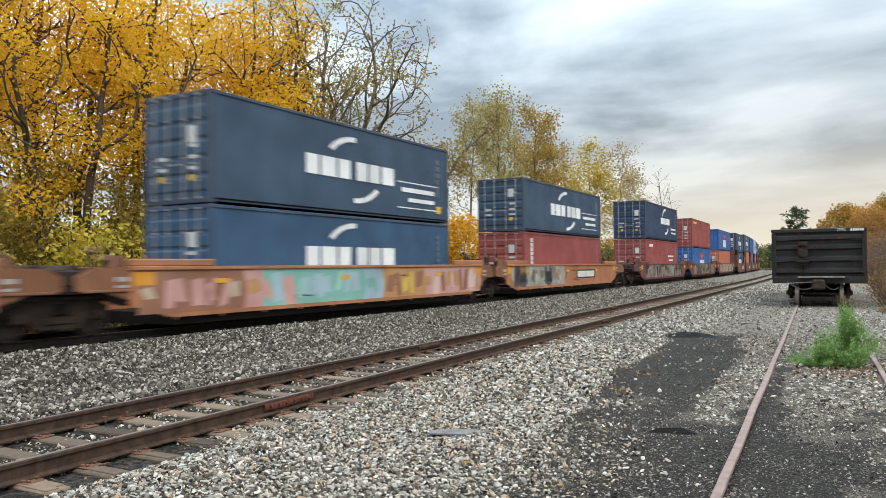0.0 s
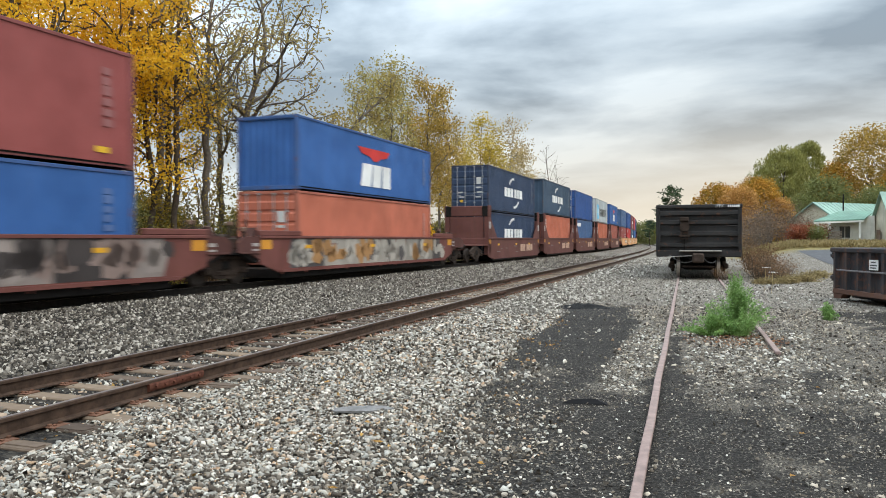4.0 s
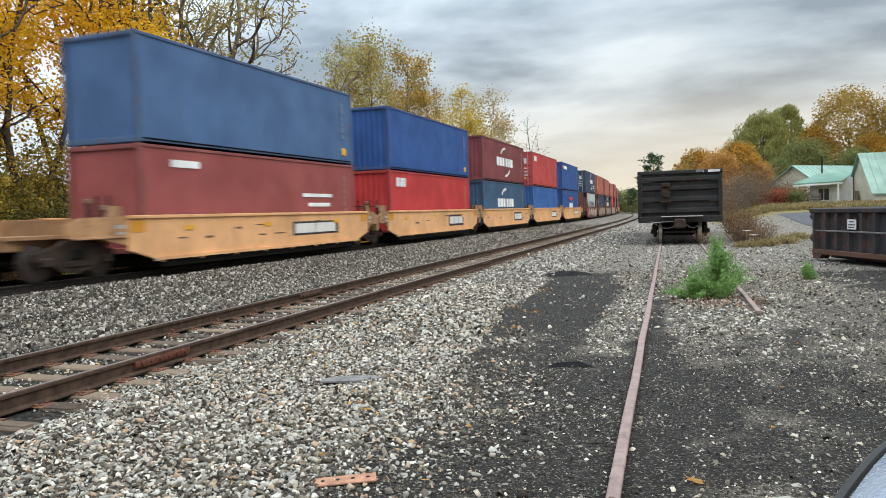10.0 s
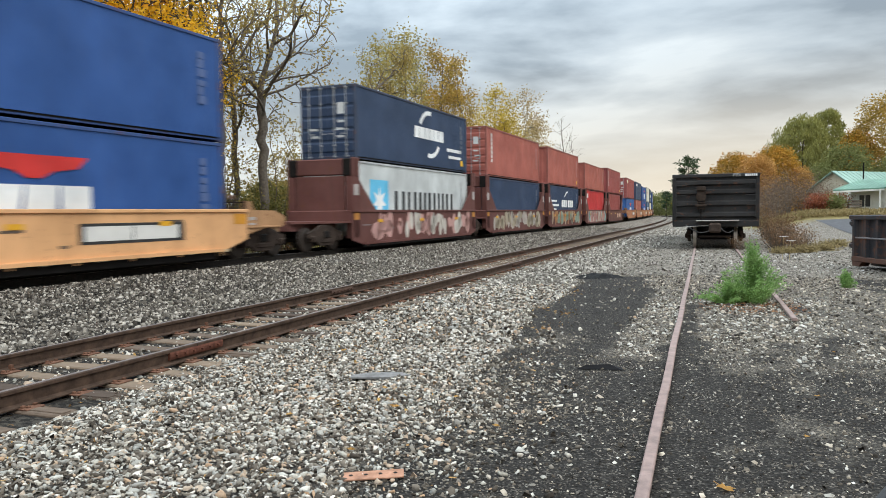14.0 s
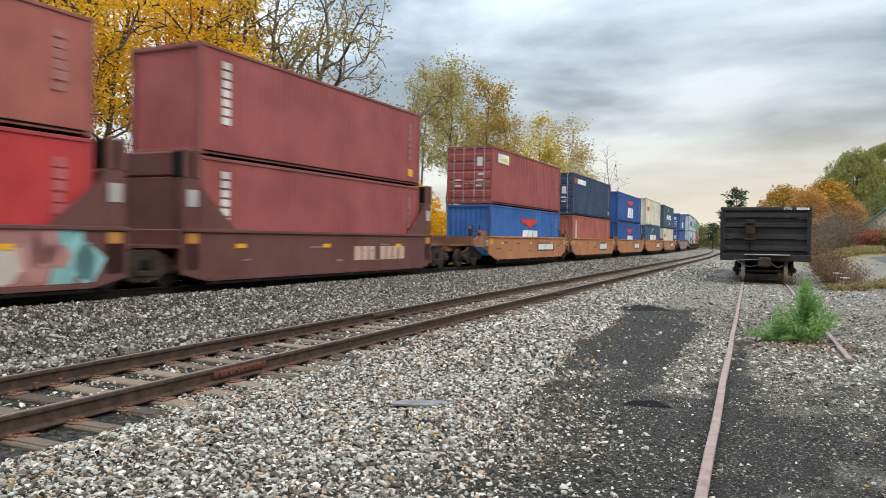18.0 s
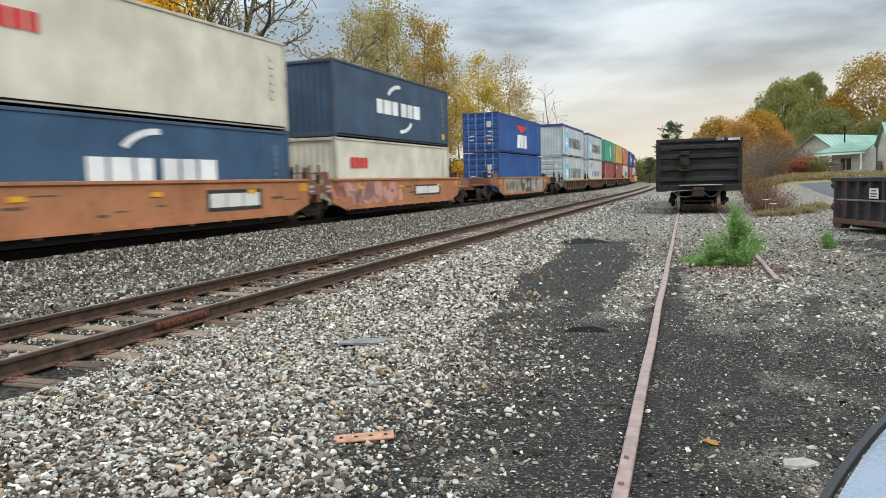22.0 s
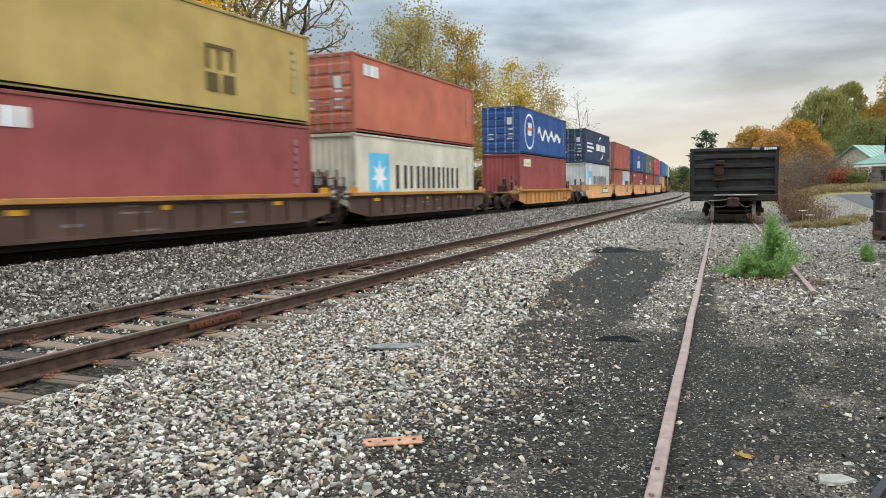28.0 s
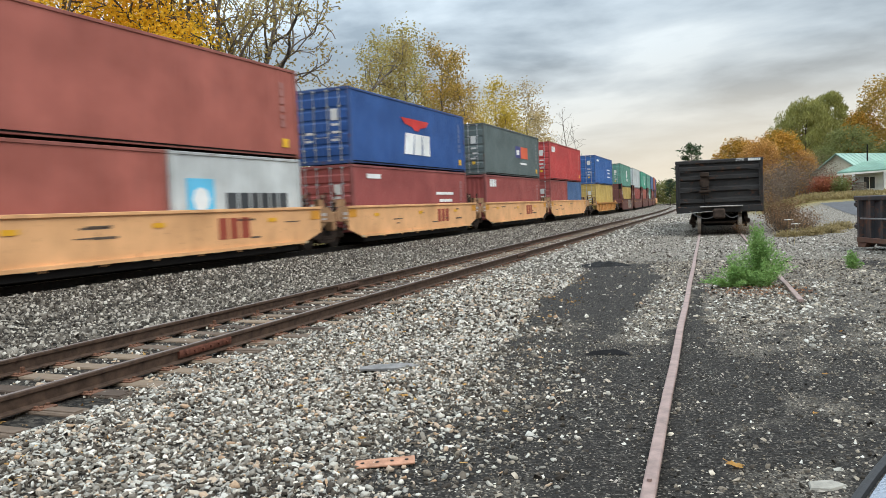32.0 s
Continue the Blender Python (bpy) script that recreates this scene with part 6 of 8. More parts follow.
    b = shrub("dry_brush", 79, 2.3, 3.2, 2600, 0.10, BROWN_LEAF, "dry brown brush under the trees", BARK_DARK)
    plant(b, [(-19.9, 12.8, 0.8), (-19.8, 17.5, 0.8), (-20.2, 21.5, 0.9), (-20.0, 26.0, 0.9), (-20.0, 31.0, 0.9), (-20.0, 38.0, 0.9), (-20.2, 64.0, 1.0), (-20.0, 52.0, 1.0), (-19.8, 9.8, 0.8)], rnd)
    wood = dense_tree("woodland_tree", 83, 4.8, 8.0, 2600, 0.28, THICKET, "low dull-leaved tree deep in the woods")
    plant(wood, [(-44, 14, 1.0), (-46, 26, 1.1), (-42, 36, 0.9), (-44, 48, 1.0), (-40, 60, 0.9), (-40, 74, 0.9), (-38, 90, 0.9), (-36, 106, 0.9), (-50, 4, 1.2), (-34, 122, 0.9), (-36, 140, 0.9), (-38, 20, 0.8), (-37, 31, 0.8), (-36, 42, 0.8)], rnd)


def make_far_trees():
    rnd = random.Random(9)
    am = dense_tree("maple_tree", 101, 8.0, 6.6, 15000, 0.17, AMBER, "round amber-orange autumn maple", knobs=70)
    plant(am, [(1.6, 92.5, 1.0), (5.9, 92.0, 1.02), (-0.3, 98.0, 0.7)], rnd)
    am2 = dense_tree("maple_tree", 102, 7.4, 5.2, 11000, 0.15, RUSSET, "small russet-tan maple in front of the others", knobs=60)
    plant(am2, [(3.8, 87.5, 1.0), (8.3, 90.0, 0.72)], rnd)
    wi = dense_tree("willow_tree", 105, 12.0, 9.4, 26000, 0.11, WILLOW, "drooping pale green willow behind the houses", None, 2.2, 3.6, 0.08, 80, 0.13)
    plant(wi, [(9.6, 102.0, 1.0)], rnd)
    wb = dense_tree("willow_tree", 106, 13.4, 7.0, 15000, 0.13, WILLOW, "tall upright green tree behind the willow", None, -1.4, 3.0, 0.2, 60, 0.12)
    plant(wb, [(13.4, 111.0, 1.03)], rnd)
    gr = dense_tree("broadleaf_tree", 103, 8.0, 7.4, 9000, 0.19, GREEN, "low dull-green broadleaf tree behind the shed")
    plant(gr, [(13.6, 96.0, 0.98), (10.6, 94.0, 0.68), (18.6, 95.0, 0.8), (24.0, 96.0, 0.9)], rnd)
    ta = dense_tree("broadleaf_tree", 107, 14.2, 11.0, 20000, 0.19, TAN, "tall tan-orange autumn tree", knobs=95, knob=0.14)
    plant(ta, [(19.6, 104.0, 1.02), (26.5, 103.0, 1.0), (34.0, 100.0, 1.0), (42.0, 96.0, 1.0)], rnd)
    am3 = dense_tree("maple_tree", 108, 9.6, 6.4, 9000, 0.19, AMBER, "amber tree between the willow and the tall trees")
    plant(am3, [(15.6, 103.0, 1.05), (21.0, 99.0, 0.85)], rnd)
    lg = dense_tree("broadleaf_tree", 109, 5.0, 6.0, 5000, 0.2, GOLD, "low yellow-leaved tree in the distance")
    plant(lg, [(-3.0, 112.0, 1.05), (-0.9, 110.0, 0.95)], rnd)
    # conifer
    t = thing("pine_tree", "dark ragged white pine in the distance", "tree", "trees")
    trunk, limbs, g = Shape(), Shape(), []
    trunk.tube((0, 0, -0.3), (0, 0, 15.0), 0.3, 0.05, 8)
    r2 = random.Random(3)
    for k in range(40):
        z = 4.0 + 10.8 * k / 39
        a = r2.uniform(0, 6.28)
        ln = (1 - (z - 4) / 13.5) * 5.2 * r2.uniform(0.35, 1.15) + 0.9
        e = Vector((math.cos(a) * ln, math.sin(a) * ln, z + 0.35 * ln))
        limbs.tube((0, 0, z), e, 0.07, 0.02, 4, caps=False)
        for _ in range(44):
            f = r2.uniform(0.45, 1.05)
            g.append((e.x * f + r2.gauss(0, 0.28), e.y * f + r2.gauss(0, 0.28), z + (e.z - z) * f + r2.gauss(0, 0.16)))
    part("trunk", trunk, BARK_DARK, t)
    part("limbwork", limbs, BARK_DARK, t)["kind"] = "stuff"
    part("needles", leaf_mesh("needles", g, 0.34, NEEDLE, r2, 0.0, 2.6), None, t)["kind"] = "stuff"
    plant(t, [(-7.6, 200.0, 0.98), (-10.8, 214.0, 0.72), (-13.5, 206.0, 0.45)], rnd)
    far = dense_tree("woodland_tree", 113, 7.0, 7.0, 2200, 0.32, GREEN, "low green tree at the far bend of the railway")
    plant(far, [(-13.8, 212.0, 0.95), (-16.5, 224.0, 1.0), (-11.0, 205.0, 0.7), (-20.5, 240.0, 1.0), (-6.0, 205.0, 0.6), (-25.0, 250.0, 1.0), (-2.0, 190.0, 0.6), (3.0, 170.0, 0.7), (-32.0, 262.0, 1.0), (-40.0, 262.0, 1.0)], rnd)
    strip = dense_tree("woodland_tree", 127, 9.0, 16.0, 2000, 0.62, TAN, "distant tan autumn woodland tree")
    plant(strip, [(48, 92, 1), (60, 86, 1), (72, 76, 1), (-70, 30, 0.7), (-66, 60, 0.7), (-60, 92, 0.7), (-52, 130, 0.7), (-50, 170, 0.8), (-56, 210, 0.9), (12, 130, 1), (28, 126, 1.1), (46, 116, 1.1), (-46, 250, 1.0), (-10, 280, 0.8), (10, 260, 0.7),
                  (70, 40, 1), (76, 10, 1), (70, -30, 1), (40, -60, 1), (0, -70, 1), (-40, -60, 1), (-62, -30, 1), (-64, 0, 1)], rnd)


make_left_woods()
make_far_trees()


# ---------------------------------------------------------------- parked gondola
def text_mesh(body, size, mat):
    cu = bpy.data.curves.new("lettering", "FONT")
    cu.body, cu.size, cu.extrude, cu.align_x = body, size, 0.002, "CENTER"
    ob = bpy.data.objects.new("lettering", cu)
    scene.collection.objects.link(ob)
    dg = bpy.context.evaluated_depsgraph_get()
    me = bpy.data.meshes.new_from_object(ob.evaluated_get(dg))
    bpy.data.objects.remove(ob)
    bpy.data.curves.remove(cu)
    me.materials.clear()
    me.materials.append(mat)
    return me


def make_gondola():
    body = paint("gondola_black", (0.020, 0.0188, 0.0185), 0.6, 0.4, (0.06, 0.05, 0.042), 0.3)
    car = thing("gondola_car", "black rusty high-sided gondola parked on the stub track", "freight car", "", "", pose(-0.06, 30.4, 0.03, 0, 0, 1.2))
    L, W, z0, z1 = 15.8, 1.60, 0.98, 2.88
    for sx in (-1, 1):
        s = Shape().box(sx * (W - 0.10), sx * (W - 0.04), 0.05, L, z0 - 0.12, z1 - 0.02, 0.01)
        part("side_wall", s, body, car)
        ch = Shape().box(sx * (W - 0.14), sx * W, 0.02, L, z1 - 0.12, z1, 0.015)
        part("top_chord", ch, body, car)
        for k in range(14):
            y = 0.5 + k * (L - 1.0) / 13
            part("side_post", Shape().box(sx * (W - 0.04), sx * (W + 0.03), y - 0.07, y + 0.07, z0 - 0.1, z1 - 0.13, 0.015), body, car)
    part("floor", Shape().box(-W + 0.1, W - 0.1, 0.1, L - 0.1, z0, z0 + 0.08), DARK, car)
    part("end_wall", Shape().box(-W + 0.05, W - 0.05, 0.06, 0.11, z0, z1 - 0.05, 0.01), body, car)
    part("end_wall", Shape().box(-W + 0.05, W - 0.05, L - 0.1, L - 0.05, z0, z1 - 0.05, 0.01), body, car)
    part("end_chord", Shape().box(-W - 0.02, W + 0.02, -0.03, 0.12, z1 - 0.13, z1 + 0.015, 0.025), body, car)
    part("end_chord", Shape().box(-W, W, L - 0.12, L, z1 - 0.13, z1, 0.02), body, car)
    for sx in (-1, 1):
        part("corner_post", Shape().box(sx * (W - 0.13), sx * W, -0.02, 0.14, z0 - 0.16, z1 - 0.13, 0.02), body, car)
    for k, z in enumerate((1.30, 1.75, 2.20, 2.56)):   # pressed horizontal ribs
        s = Shape().prism([(0.06, z - 0.13), (-0.05, z - 0.07), (-0.05, z + 0.05), (0.06, z + 0.11)], "x", -W + 0.13, W - 0.13)
        part("end_rib", s, body, car, "dusty pressed end rib")
    part("end_sill", Shape().box(-W + 0.02, W - 0.02, -0.04, 0.14, z0 - 0.16, z0 + 0.10, 0.03), body, car)
    part("crossover_step", Shape().box(-0.72, 0.86, -0.32, -0.06, z0 + 0.06, z0 + 0.10, 0.01), plain("bare_steel_step", (0.36, 0.33, 0.30), 0.6, 0.3), car, "pale worn steel end step")
    w = Shape()
    w.box(-0.68, -0.63, -0.13, -0.05, 1.50, 2.34, 0.01).box(-0.43, -0.38, -0.13, -0.05, 1.50, 2.34, 0.01)
    for z in (1.52, 1.74, 1.96, 2.18, 2.30):
        w.box(-0.68, -0.38, -0.14, -0.07, z, z + 0.05, 0.008)
    part("brake_wheel", Shape().tube((-0.53, -0.10, 2.02), (-0.53, -0.17, 2.02), 0.19, n=14), BROWN_DIRT, car, "rusty brake wheel")
    w.box(-0.75, -0.31, -0.20, -0.06, 1.62, 1.70, 0.01).box(-0.70, -0.36, -0.24, -0.08, 2.24, 2.40, 0.02)
    part("hand_brake", w, BROWN_DIRT, car, "rusty hand brake bracket and wheel")
    part("brake_chain", Shape().box(-0.56, -0.51, -0.10, -0.06, 1.0, 1.56), DARK, car)
    for sx in (-1, 1):
        lad = Shape()
        for k in range(4):
            lad.tube((sx * (W - 0.52), -0.10, 1.25 + 0.4 * k), (sx * (W - 0.10), -0.10, 1.25 + 0.4 * k), 0.013, n=6)
        lad.box(sx * (W - 0.15), sx * (W - 0.11), -0.11, -0.06, 1.2, 2.5)
        part("end_ladder", lad, body, car)
        st = Shape().box(sx * (W - 0.30), sx * (W - 0.27), -0.02, 0.02, 0.45, z0 - 0.1).box(sx * (W - 0.30), sx * (W - 0.02), -0.02, 0.03, 0.45, 0.48)
        part("stirrup_step", st, plain("pale_step", (0.40, 0.38, 0.35), 0.7), car, "pale bent stirrup step")
    cp = Shape().box(-0.16, 0.16, -0.62, 0.3, 0.66, 0.94, 0.05).box(-0.24, 0.20, -0.80, -0.50, 0.60, 0.98, 0.06)
    part("coupler", cp, BROWN_DIRT, car, "rusty knuckle coupler")
    for x0, x1 in ((-1.1, -0.2), (0.1, 0.65)):
        h = Shape()
        p = Vector((x0, -0.15, z0 - 0.08))
        for k in range(8):
            f = (k + 1) / 8
            q = Vector((x0 + (x1 - x0) * f, -0.15 - 0.15 * f, z0 - 0.08 - 0.55 * math.sin(math.pi * f * 0.75) * 0.55))
            h.tube(p, q, 0.018, n=6)
            p = q
        part("air_hose", h, plain("grey_hose", (0.10, 0.10, 0.10), 0.8), car, "hanging grey air hose")
    part("centre_sill", Shape().box(-0.3, 0.3, 0.2, L - 0.2, 0.62, z0), DARK, car)
    add_truck(car, 1.75)
    add_truck(car, L - 1.75)
    for sx in (-1, 1):
        part("wheel_tread", Shape().tube((sx * 0.68, 0.86, 0.43), (sx * 0.83, 0.86, 0.43), 0.445, n=28), plain("worn_wheel_tread", (0.46, 0.40, 0.34), 0.45, 0.3, 0.3, 7.0), car, "pale worn wheel tread")
    part("brake_beam", Shape().prism([(-0.60, 0.24), (0.60, 0.24), (0.60, 0.32), (0.0, 0.50), (-0.60, 0.32)], "z", 0.40, 0.46), BROWN_DIRT, car, "rusty brake beam")
    part("draft_sill", Shape().prism([(-1.50, 0.98), (1.50, 0.98), (1.42, 0.86), (0.40, 0.80), (0.30, 0.66), (-0.30, 0.66), (-0.40, 0.80), (-1.42, 0.86)], "y", 0.10, 0.22), DARK, car, "dark stub of the end frame")
    part("truck_bolster", Shape().box(-0.58, 0.58, 1.0, 2.5, 0.28, 0.72, 0.04), DARK, car, "greasy black truck bolster")
    part("uncoupling_lever", Shape().tube((-1.45, -0.16, 0.80), (-0.2, -0.20, 0.88), 0.014, n=6).tube((-1.45, -0.16, 0.80), (-1.47, -0.18, 0.55), 0.014, n=6), plain("pale_step", (0.40, 0.38, 0.35), 0.7), car, "pale bent uncoupling lever")
    lab = paint("lettering_white", (0.75, 0.75, 0.72), 0.6, 0.25)
    part("reporting_mark", text_mesh("ITFX", 0.15, lab), None, car, "white stencilled reporting mark", at=pose(0.78, -0.033, z1 - 0.105, 90, 0, 0))
    nb = Shape()
    for k in range(6):
        nb.box(1.08 + 0.075 * k, 1.135 + 0.075 * k, -0.036, -0.030, z1 - 0.105, z1 - 0.015)
    part("number_bars", nb, lab, car, "white bars of a car number")


make_gondola()


# ---------------------------------------------------------------- roll-off dumpster
def make_dumpster():
    c = paint("dumpster_black", (0.026, 0.026, 0.030), 0.5, 0.75, (0.15, 0.070, 0.038), 0.75)
    ux, uy = 0.33, -0.944
    yaw = math.degrees(math.atan2(uy, ux))
    d = thing("dumpster", "black rusty steel roll-off dumpster on the gravel", "dumpster", "", "", pose(3.38, 21.2, ground_z(3.4, 21), 0, 0, yaw))
    L, W, z0, z1 = 5.6, 2.3, 0.28, 1.36      # local x along the long side, local -y towards the tracks
    s = Shape().prism([(0.0, z0), (L, z0), (L, z1), (-0.05, z1)], "y", 0.05, 0.10)
    part("side_wall", s, c, d)
    part("side_wall", Shape().box(0, L, W - 0.1, W - 0.05, z0, z1, 0.01), c, d)
    part("end_wall", Shape().box(0.0, 0.06, 0.10, W - 0.1, z0, z1, 0.01), c, d)
    part("end_wall", Shape().box(L - 0.06, L, 0.10, W - 0.1, z0, z1, 0.01), c, d)
    part("floor", Shape().box(0, L, 0.05, W - 0.05, z0 - 0.06, z0 + 0.02, 0.01), c, d)
    for k in range(11):
        x = 0.10 + k * (L - 0.25) / 10
        r = Shape().prism([(x - 0.09, 0.05), (x - 0.05, -0.045), (x + 0.05, -0.045), (x + 0.09, 0.05)], "z", z0 + 0.03, z1 - 0.10)
        part("side_rib", r, c, d)
    part("top_rim", Shape().box(-0.10, L + 0.05, -0.06, 0.13, z1 - 0.10, z1 + 0.02, 0.02), c, d, "bent top rim")
    part("top_rim", Shape().box(-0.10, L + 0.05, W - 0.14, W, z1 - 0.10, z1 + 0.02, 0.02), c, d)
    part("top_rim", Shape().box(-0.10, 0.10, 0.13, W - 0.14, z1 - 0.10, z1 + 0.02, 0.02), c, d)
    part("side_rail", Shape().box(0.25, L, -0.075, -0.045, 0.78, 0.82, 0.008), plain("scuffed_rail", (0.17, 0.16, 0.16), 0.55, 0.3), d, "scuffed horizontal rail")
    part("bottom_rail", Shape().box(0.0, L, -0.04, 0.08, z0 - 0.10, z0 + 0.03, 0.015), paint("dumpster_rust", (0.10, 0.05, 0.035), 0.8, 0.4, rust=0.8), d, "rust-eaten bottom rail")
    for y in (0.45, W - 0.55):
        part("skid", Shape().box(0.05, L, y, y + 0.10, 0.06, z0 - 0.06, 0.01), c, d)
    part("corner_foot", Shape().prism([(0.02, 0.06), (0.34, 0.06), (0.50, z0 - 0.08), (0.02, z0 - 0.08)], "y", -0.02, 0.22), paint("dumpster_rust", (0.10, 0.05, 0.035), 0.8, 0.4, rust=0.8), d, "rusty corner foot")
    for z in (0.55, 1.12):
        h = Shape().box(-0.16, 0.02, -0.02, 0.10, z, z + 0.09, 0.015).tube((-0.13, 0.04, z - 0.04), (-0.13, 0.04, z + 0.13), 0.03, n=8)
        part("hinge", h, c, d, "heavy gate hinge")
    part("sticker", Shape().box(1.72, 2.08, -0.062, -0.046, 0.86, 1.10), plain("sticker_white", (0.70, 0.70, 0.68), 0.5, 0, 0.06), d, "white printed sticker")
    st = Shape()
    for z, a, b in ((0.895, 1.76, 2.02), (0.955, 1.76, 2.04), (1.03, 1.80, 2.0)):
        st.box(a, b, -0.066, -0.0615, z, z + 0.030)
    part("sticker_lines", st, plain("sticker_ink", (0.05, 0.05, 0.05), 0.6), d, "dark printed lines")


make_dumpster()


# ---------------------------------------------------------------- buildings beyond the yard
def roof_slab(a, b, c_, e, t=0.12):
    """A sloping slab over four corners, t thick, lying above them."""
    s = Shape()
    V = [Vector(p) for p in (a, b, c_, e)]
    s.add(V + [p + Vector((0, 0, t)) for p in V], [(3, 2, 1, 0), (4, 5, 6, 7), (0, 1, 5, 4), (1, 2, 6, 5), (2, 3, 7, 6), (3, 0, 4, 7)])
    return s


def make_buildings():
    rng = random.Random(2)
    green = paint("green_metal_roof", (0.22, 0.34, 0.28), 0.45, 0.25, (0.10, 0.12, 0.10))
    deep = paint("deep_green_metal_roof", (0.14, 0.27, 0.205), 0.5, 0.25, (0.08, 0.10, 0.08))
    white = paint("white_siding", (0.66, 0.65, 0.60), 0.6, 0.35, (0.20, 0.18, 0.14))
    beige = paint("beige_siding", (0.50, 0.46, 0.36), 0.6, 0.3, (0.2, 0.17, 0.12))
    gz = ground_z(12, 80)

    def seams(roof, a, b, c_, e, n):
        a, b, c_, e = map(Vector, (a, b, c_, e))
        for k in range(n + 1):
            f = k / n
            p, q = a.lerp(b, f), e.lerp(c_, f)
            part("roof_seam", Shape().tube(p + Vector((0, 0, 0.135)), q + Vector((0, 0, 0.135)), 0.03, n=4), green, roof)

    # low white shed, turned to the yard: gable end, long pale roof, porch with a darker roof
    h = thing("shed", "low white shed with green metal roofs and a porch", "house", "houses", "", pose(0, 0, gz))
    A, C, P = Vector((9.1, 88.0, 2.45)), Vector((13.1, 84.2, 2.45)), Vector((11.1, 86.1, 4.3))
    run = Vector((0.69, 0.724, 0)) * 11.0

    def quad_wall(p, q, z0=-0.6):
        t = Vector((-(q - p).y, (q - p).x, 0)).normalized() * 0.12
        lo0, lo1 = Vector((p.x, p.y, z0)), Vector((q.x, q.y, z0))
        V = [lo0, lo1, q, p]
        return Shape().add(V + [v + t for v in V], [(0, 1, 2, 3), (7, 6, 5, 4), (0, 4, 5, 1), (1, 5, 6, 2), (2, 6, 7, 3), (3, 7, 4, 0)])

    part("wall", quad_wall(A, C), beige, h, "grey-beige gable wall")
    part("wall", quad_wall(C, C + run), white, h)
    part("wall", quad_wall(A + run, A), beige, h)
    t = Vector((0.69, 0.724, 0)) * 0.1
    part("gable", Shape().add([A, C, P, A + t, C + t, P + t], [(0, 1, 2), (5, 4, 3), (0, 3, 4, 1), (1, 4, 5, 2), (2, 5, 3, 0)]), beige, h, "grey-beige gable")
    o, dn = run.normalized() * 0.35, (C - P).normalized() * 0.3
    q = (C + dn - o, C + dn + run, P + run, P - o)
    r = part("roof", roof_slab(*q), green, h, "pale green metal roof")
    seams(r, *q, 16)
    dn = (A - P).normalized() * 0.3
    part("roof", roof_slab(P - o, P + run, A + dn + run, A + dn - o), green, h)
    q = (Vector((10.05, 78.0, 2.15)), Vector((14.4, 78.6, 2.30)), Vector((15.75, 81.2, 3.15)), Vector((12.8, 81.2, 3.15)))
    r = part("porch_roof", roof_slab(*q), deep, h, "darker green metal porch roof")
    seams(r, *q, 10)
    part("porch_fascia", Shape().add([q[0], q[1], q[1] - Vector((0, 0, 0.16)), q[0] - Vector((0, 0, 0.16)), q[0] + Vector((0, 0.06, 0)), q[1] + Vector((0, 0.06, 0)), q[1] + Vector((0, 0.06, -0.16)), q[0] + Vector((0, 0.06, -0.16))],
         [(3, 2, 1, 0), (4, 5, 6, 7), (0, 1, 5, 4), (2, 3, 7, 6)]), white, h)
    part("wall", Shape().box(11.75, 15.5, 79.7, 81.6, -0.6, 2.75), white, h, "white painted porch wall")
    for x in (10.5, 14.0):
        part("porch_post", Shape().box(x - 0.07, x + 0.07, 78.35, 78.5, -0.6, 2.25, 0.01), white, h)
    w = part("window", Shape().box(12.5, 13.4, 79.63, 79.69, 0.65, 1.75), plain("dark_glass", (0.03, 0.035, 0.04), 0.08, 0, 0.1, 3, 0), h, "dark window")
    part("window_frame", Shape().box(12.43, 13.47, 79.58, 79.65, 1.75, 1.83).box(12.43, 13.47, 79.58, 79.65, 0.57, 0.65).box(12.92, 12.98, 79.58, 79.65, 0.65, 1.75), white, w)
    part("vent_pipe", Shape().tube((13.9, 86.6, 2.8), (13.9, 86.6, 5.2), 0.07, n=8), DARK, h, "thin dark vent pipe")
    st = thing("pallet_stack", "stack of grey weathered pallets under the porch", "pallets", "", "", pose(12.0, 79.1, gz - 0.02))
    for k in range(9):
        part("pallet", Shape().box(-0.55, 0.55, -0.45, 0.45, 0.15 * k, 0.15 * k + 0.11, 0.01), plain("weathered_pallet", (0.20, 0.17, 0.14), 0.95, 0, 0.3, 4.0), st)
    # steep-roofed building beside it
    b = thing("gabled_building", "beige building with a steep green metal roof", "house", "houses", "", pose(0, 0, gz))
    P, F, B = Vector((15.85, 78.0, 4.8)), Vector((16.3, 74.8, 1.15)), Vector((15.4, 81.2, 1.15))
    run = Vector((0.99, 0.14, 0)) * 12.0
    t = Vector((0.1, 0.014, 0))
    lo = Vector((0, 0, -1.75))
    V = [F + lo, F, P, B, B + lo]
    part("wall", Shape().add(V + [v + t for v in V], [(0, 1, 2, 3, 4), (9, 8, 7, 6, 5)] + [(i, 5 + i, 5 + (i + 1) % 5, (i + 1) % 5) for i in range(5)]), beige, b, "beige gable wall")
    part("wall", quad_wall(F + t, F + run), beige, b)
    part("wall", quad_wall(B + run, B + t), beige, b)
    V = [v + run for v in V]
    part("wall", Shape().add(V + [v + t for v in V], [(0, 1, 2, 3, 4), (9, 8, 7, 6, 5)] + [(i, 5 + i, 5 + (i + 1) % 5, (i + 1) % 5) for i in range(5)]), beige, b)
    o = t * 3
    for e in (F, B):
        dn = (e - P).normalized() * 0.25
        q = (e + dn - o, e + dn + run + o, P + run + o, P - o)
        r = part("roof", roof_slab(*(q if e is F else q[::-1])), green, b, "green metal roof")
        if e is F:
            seams(r, *q, 18)
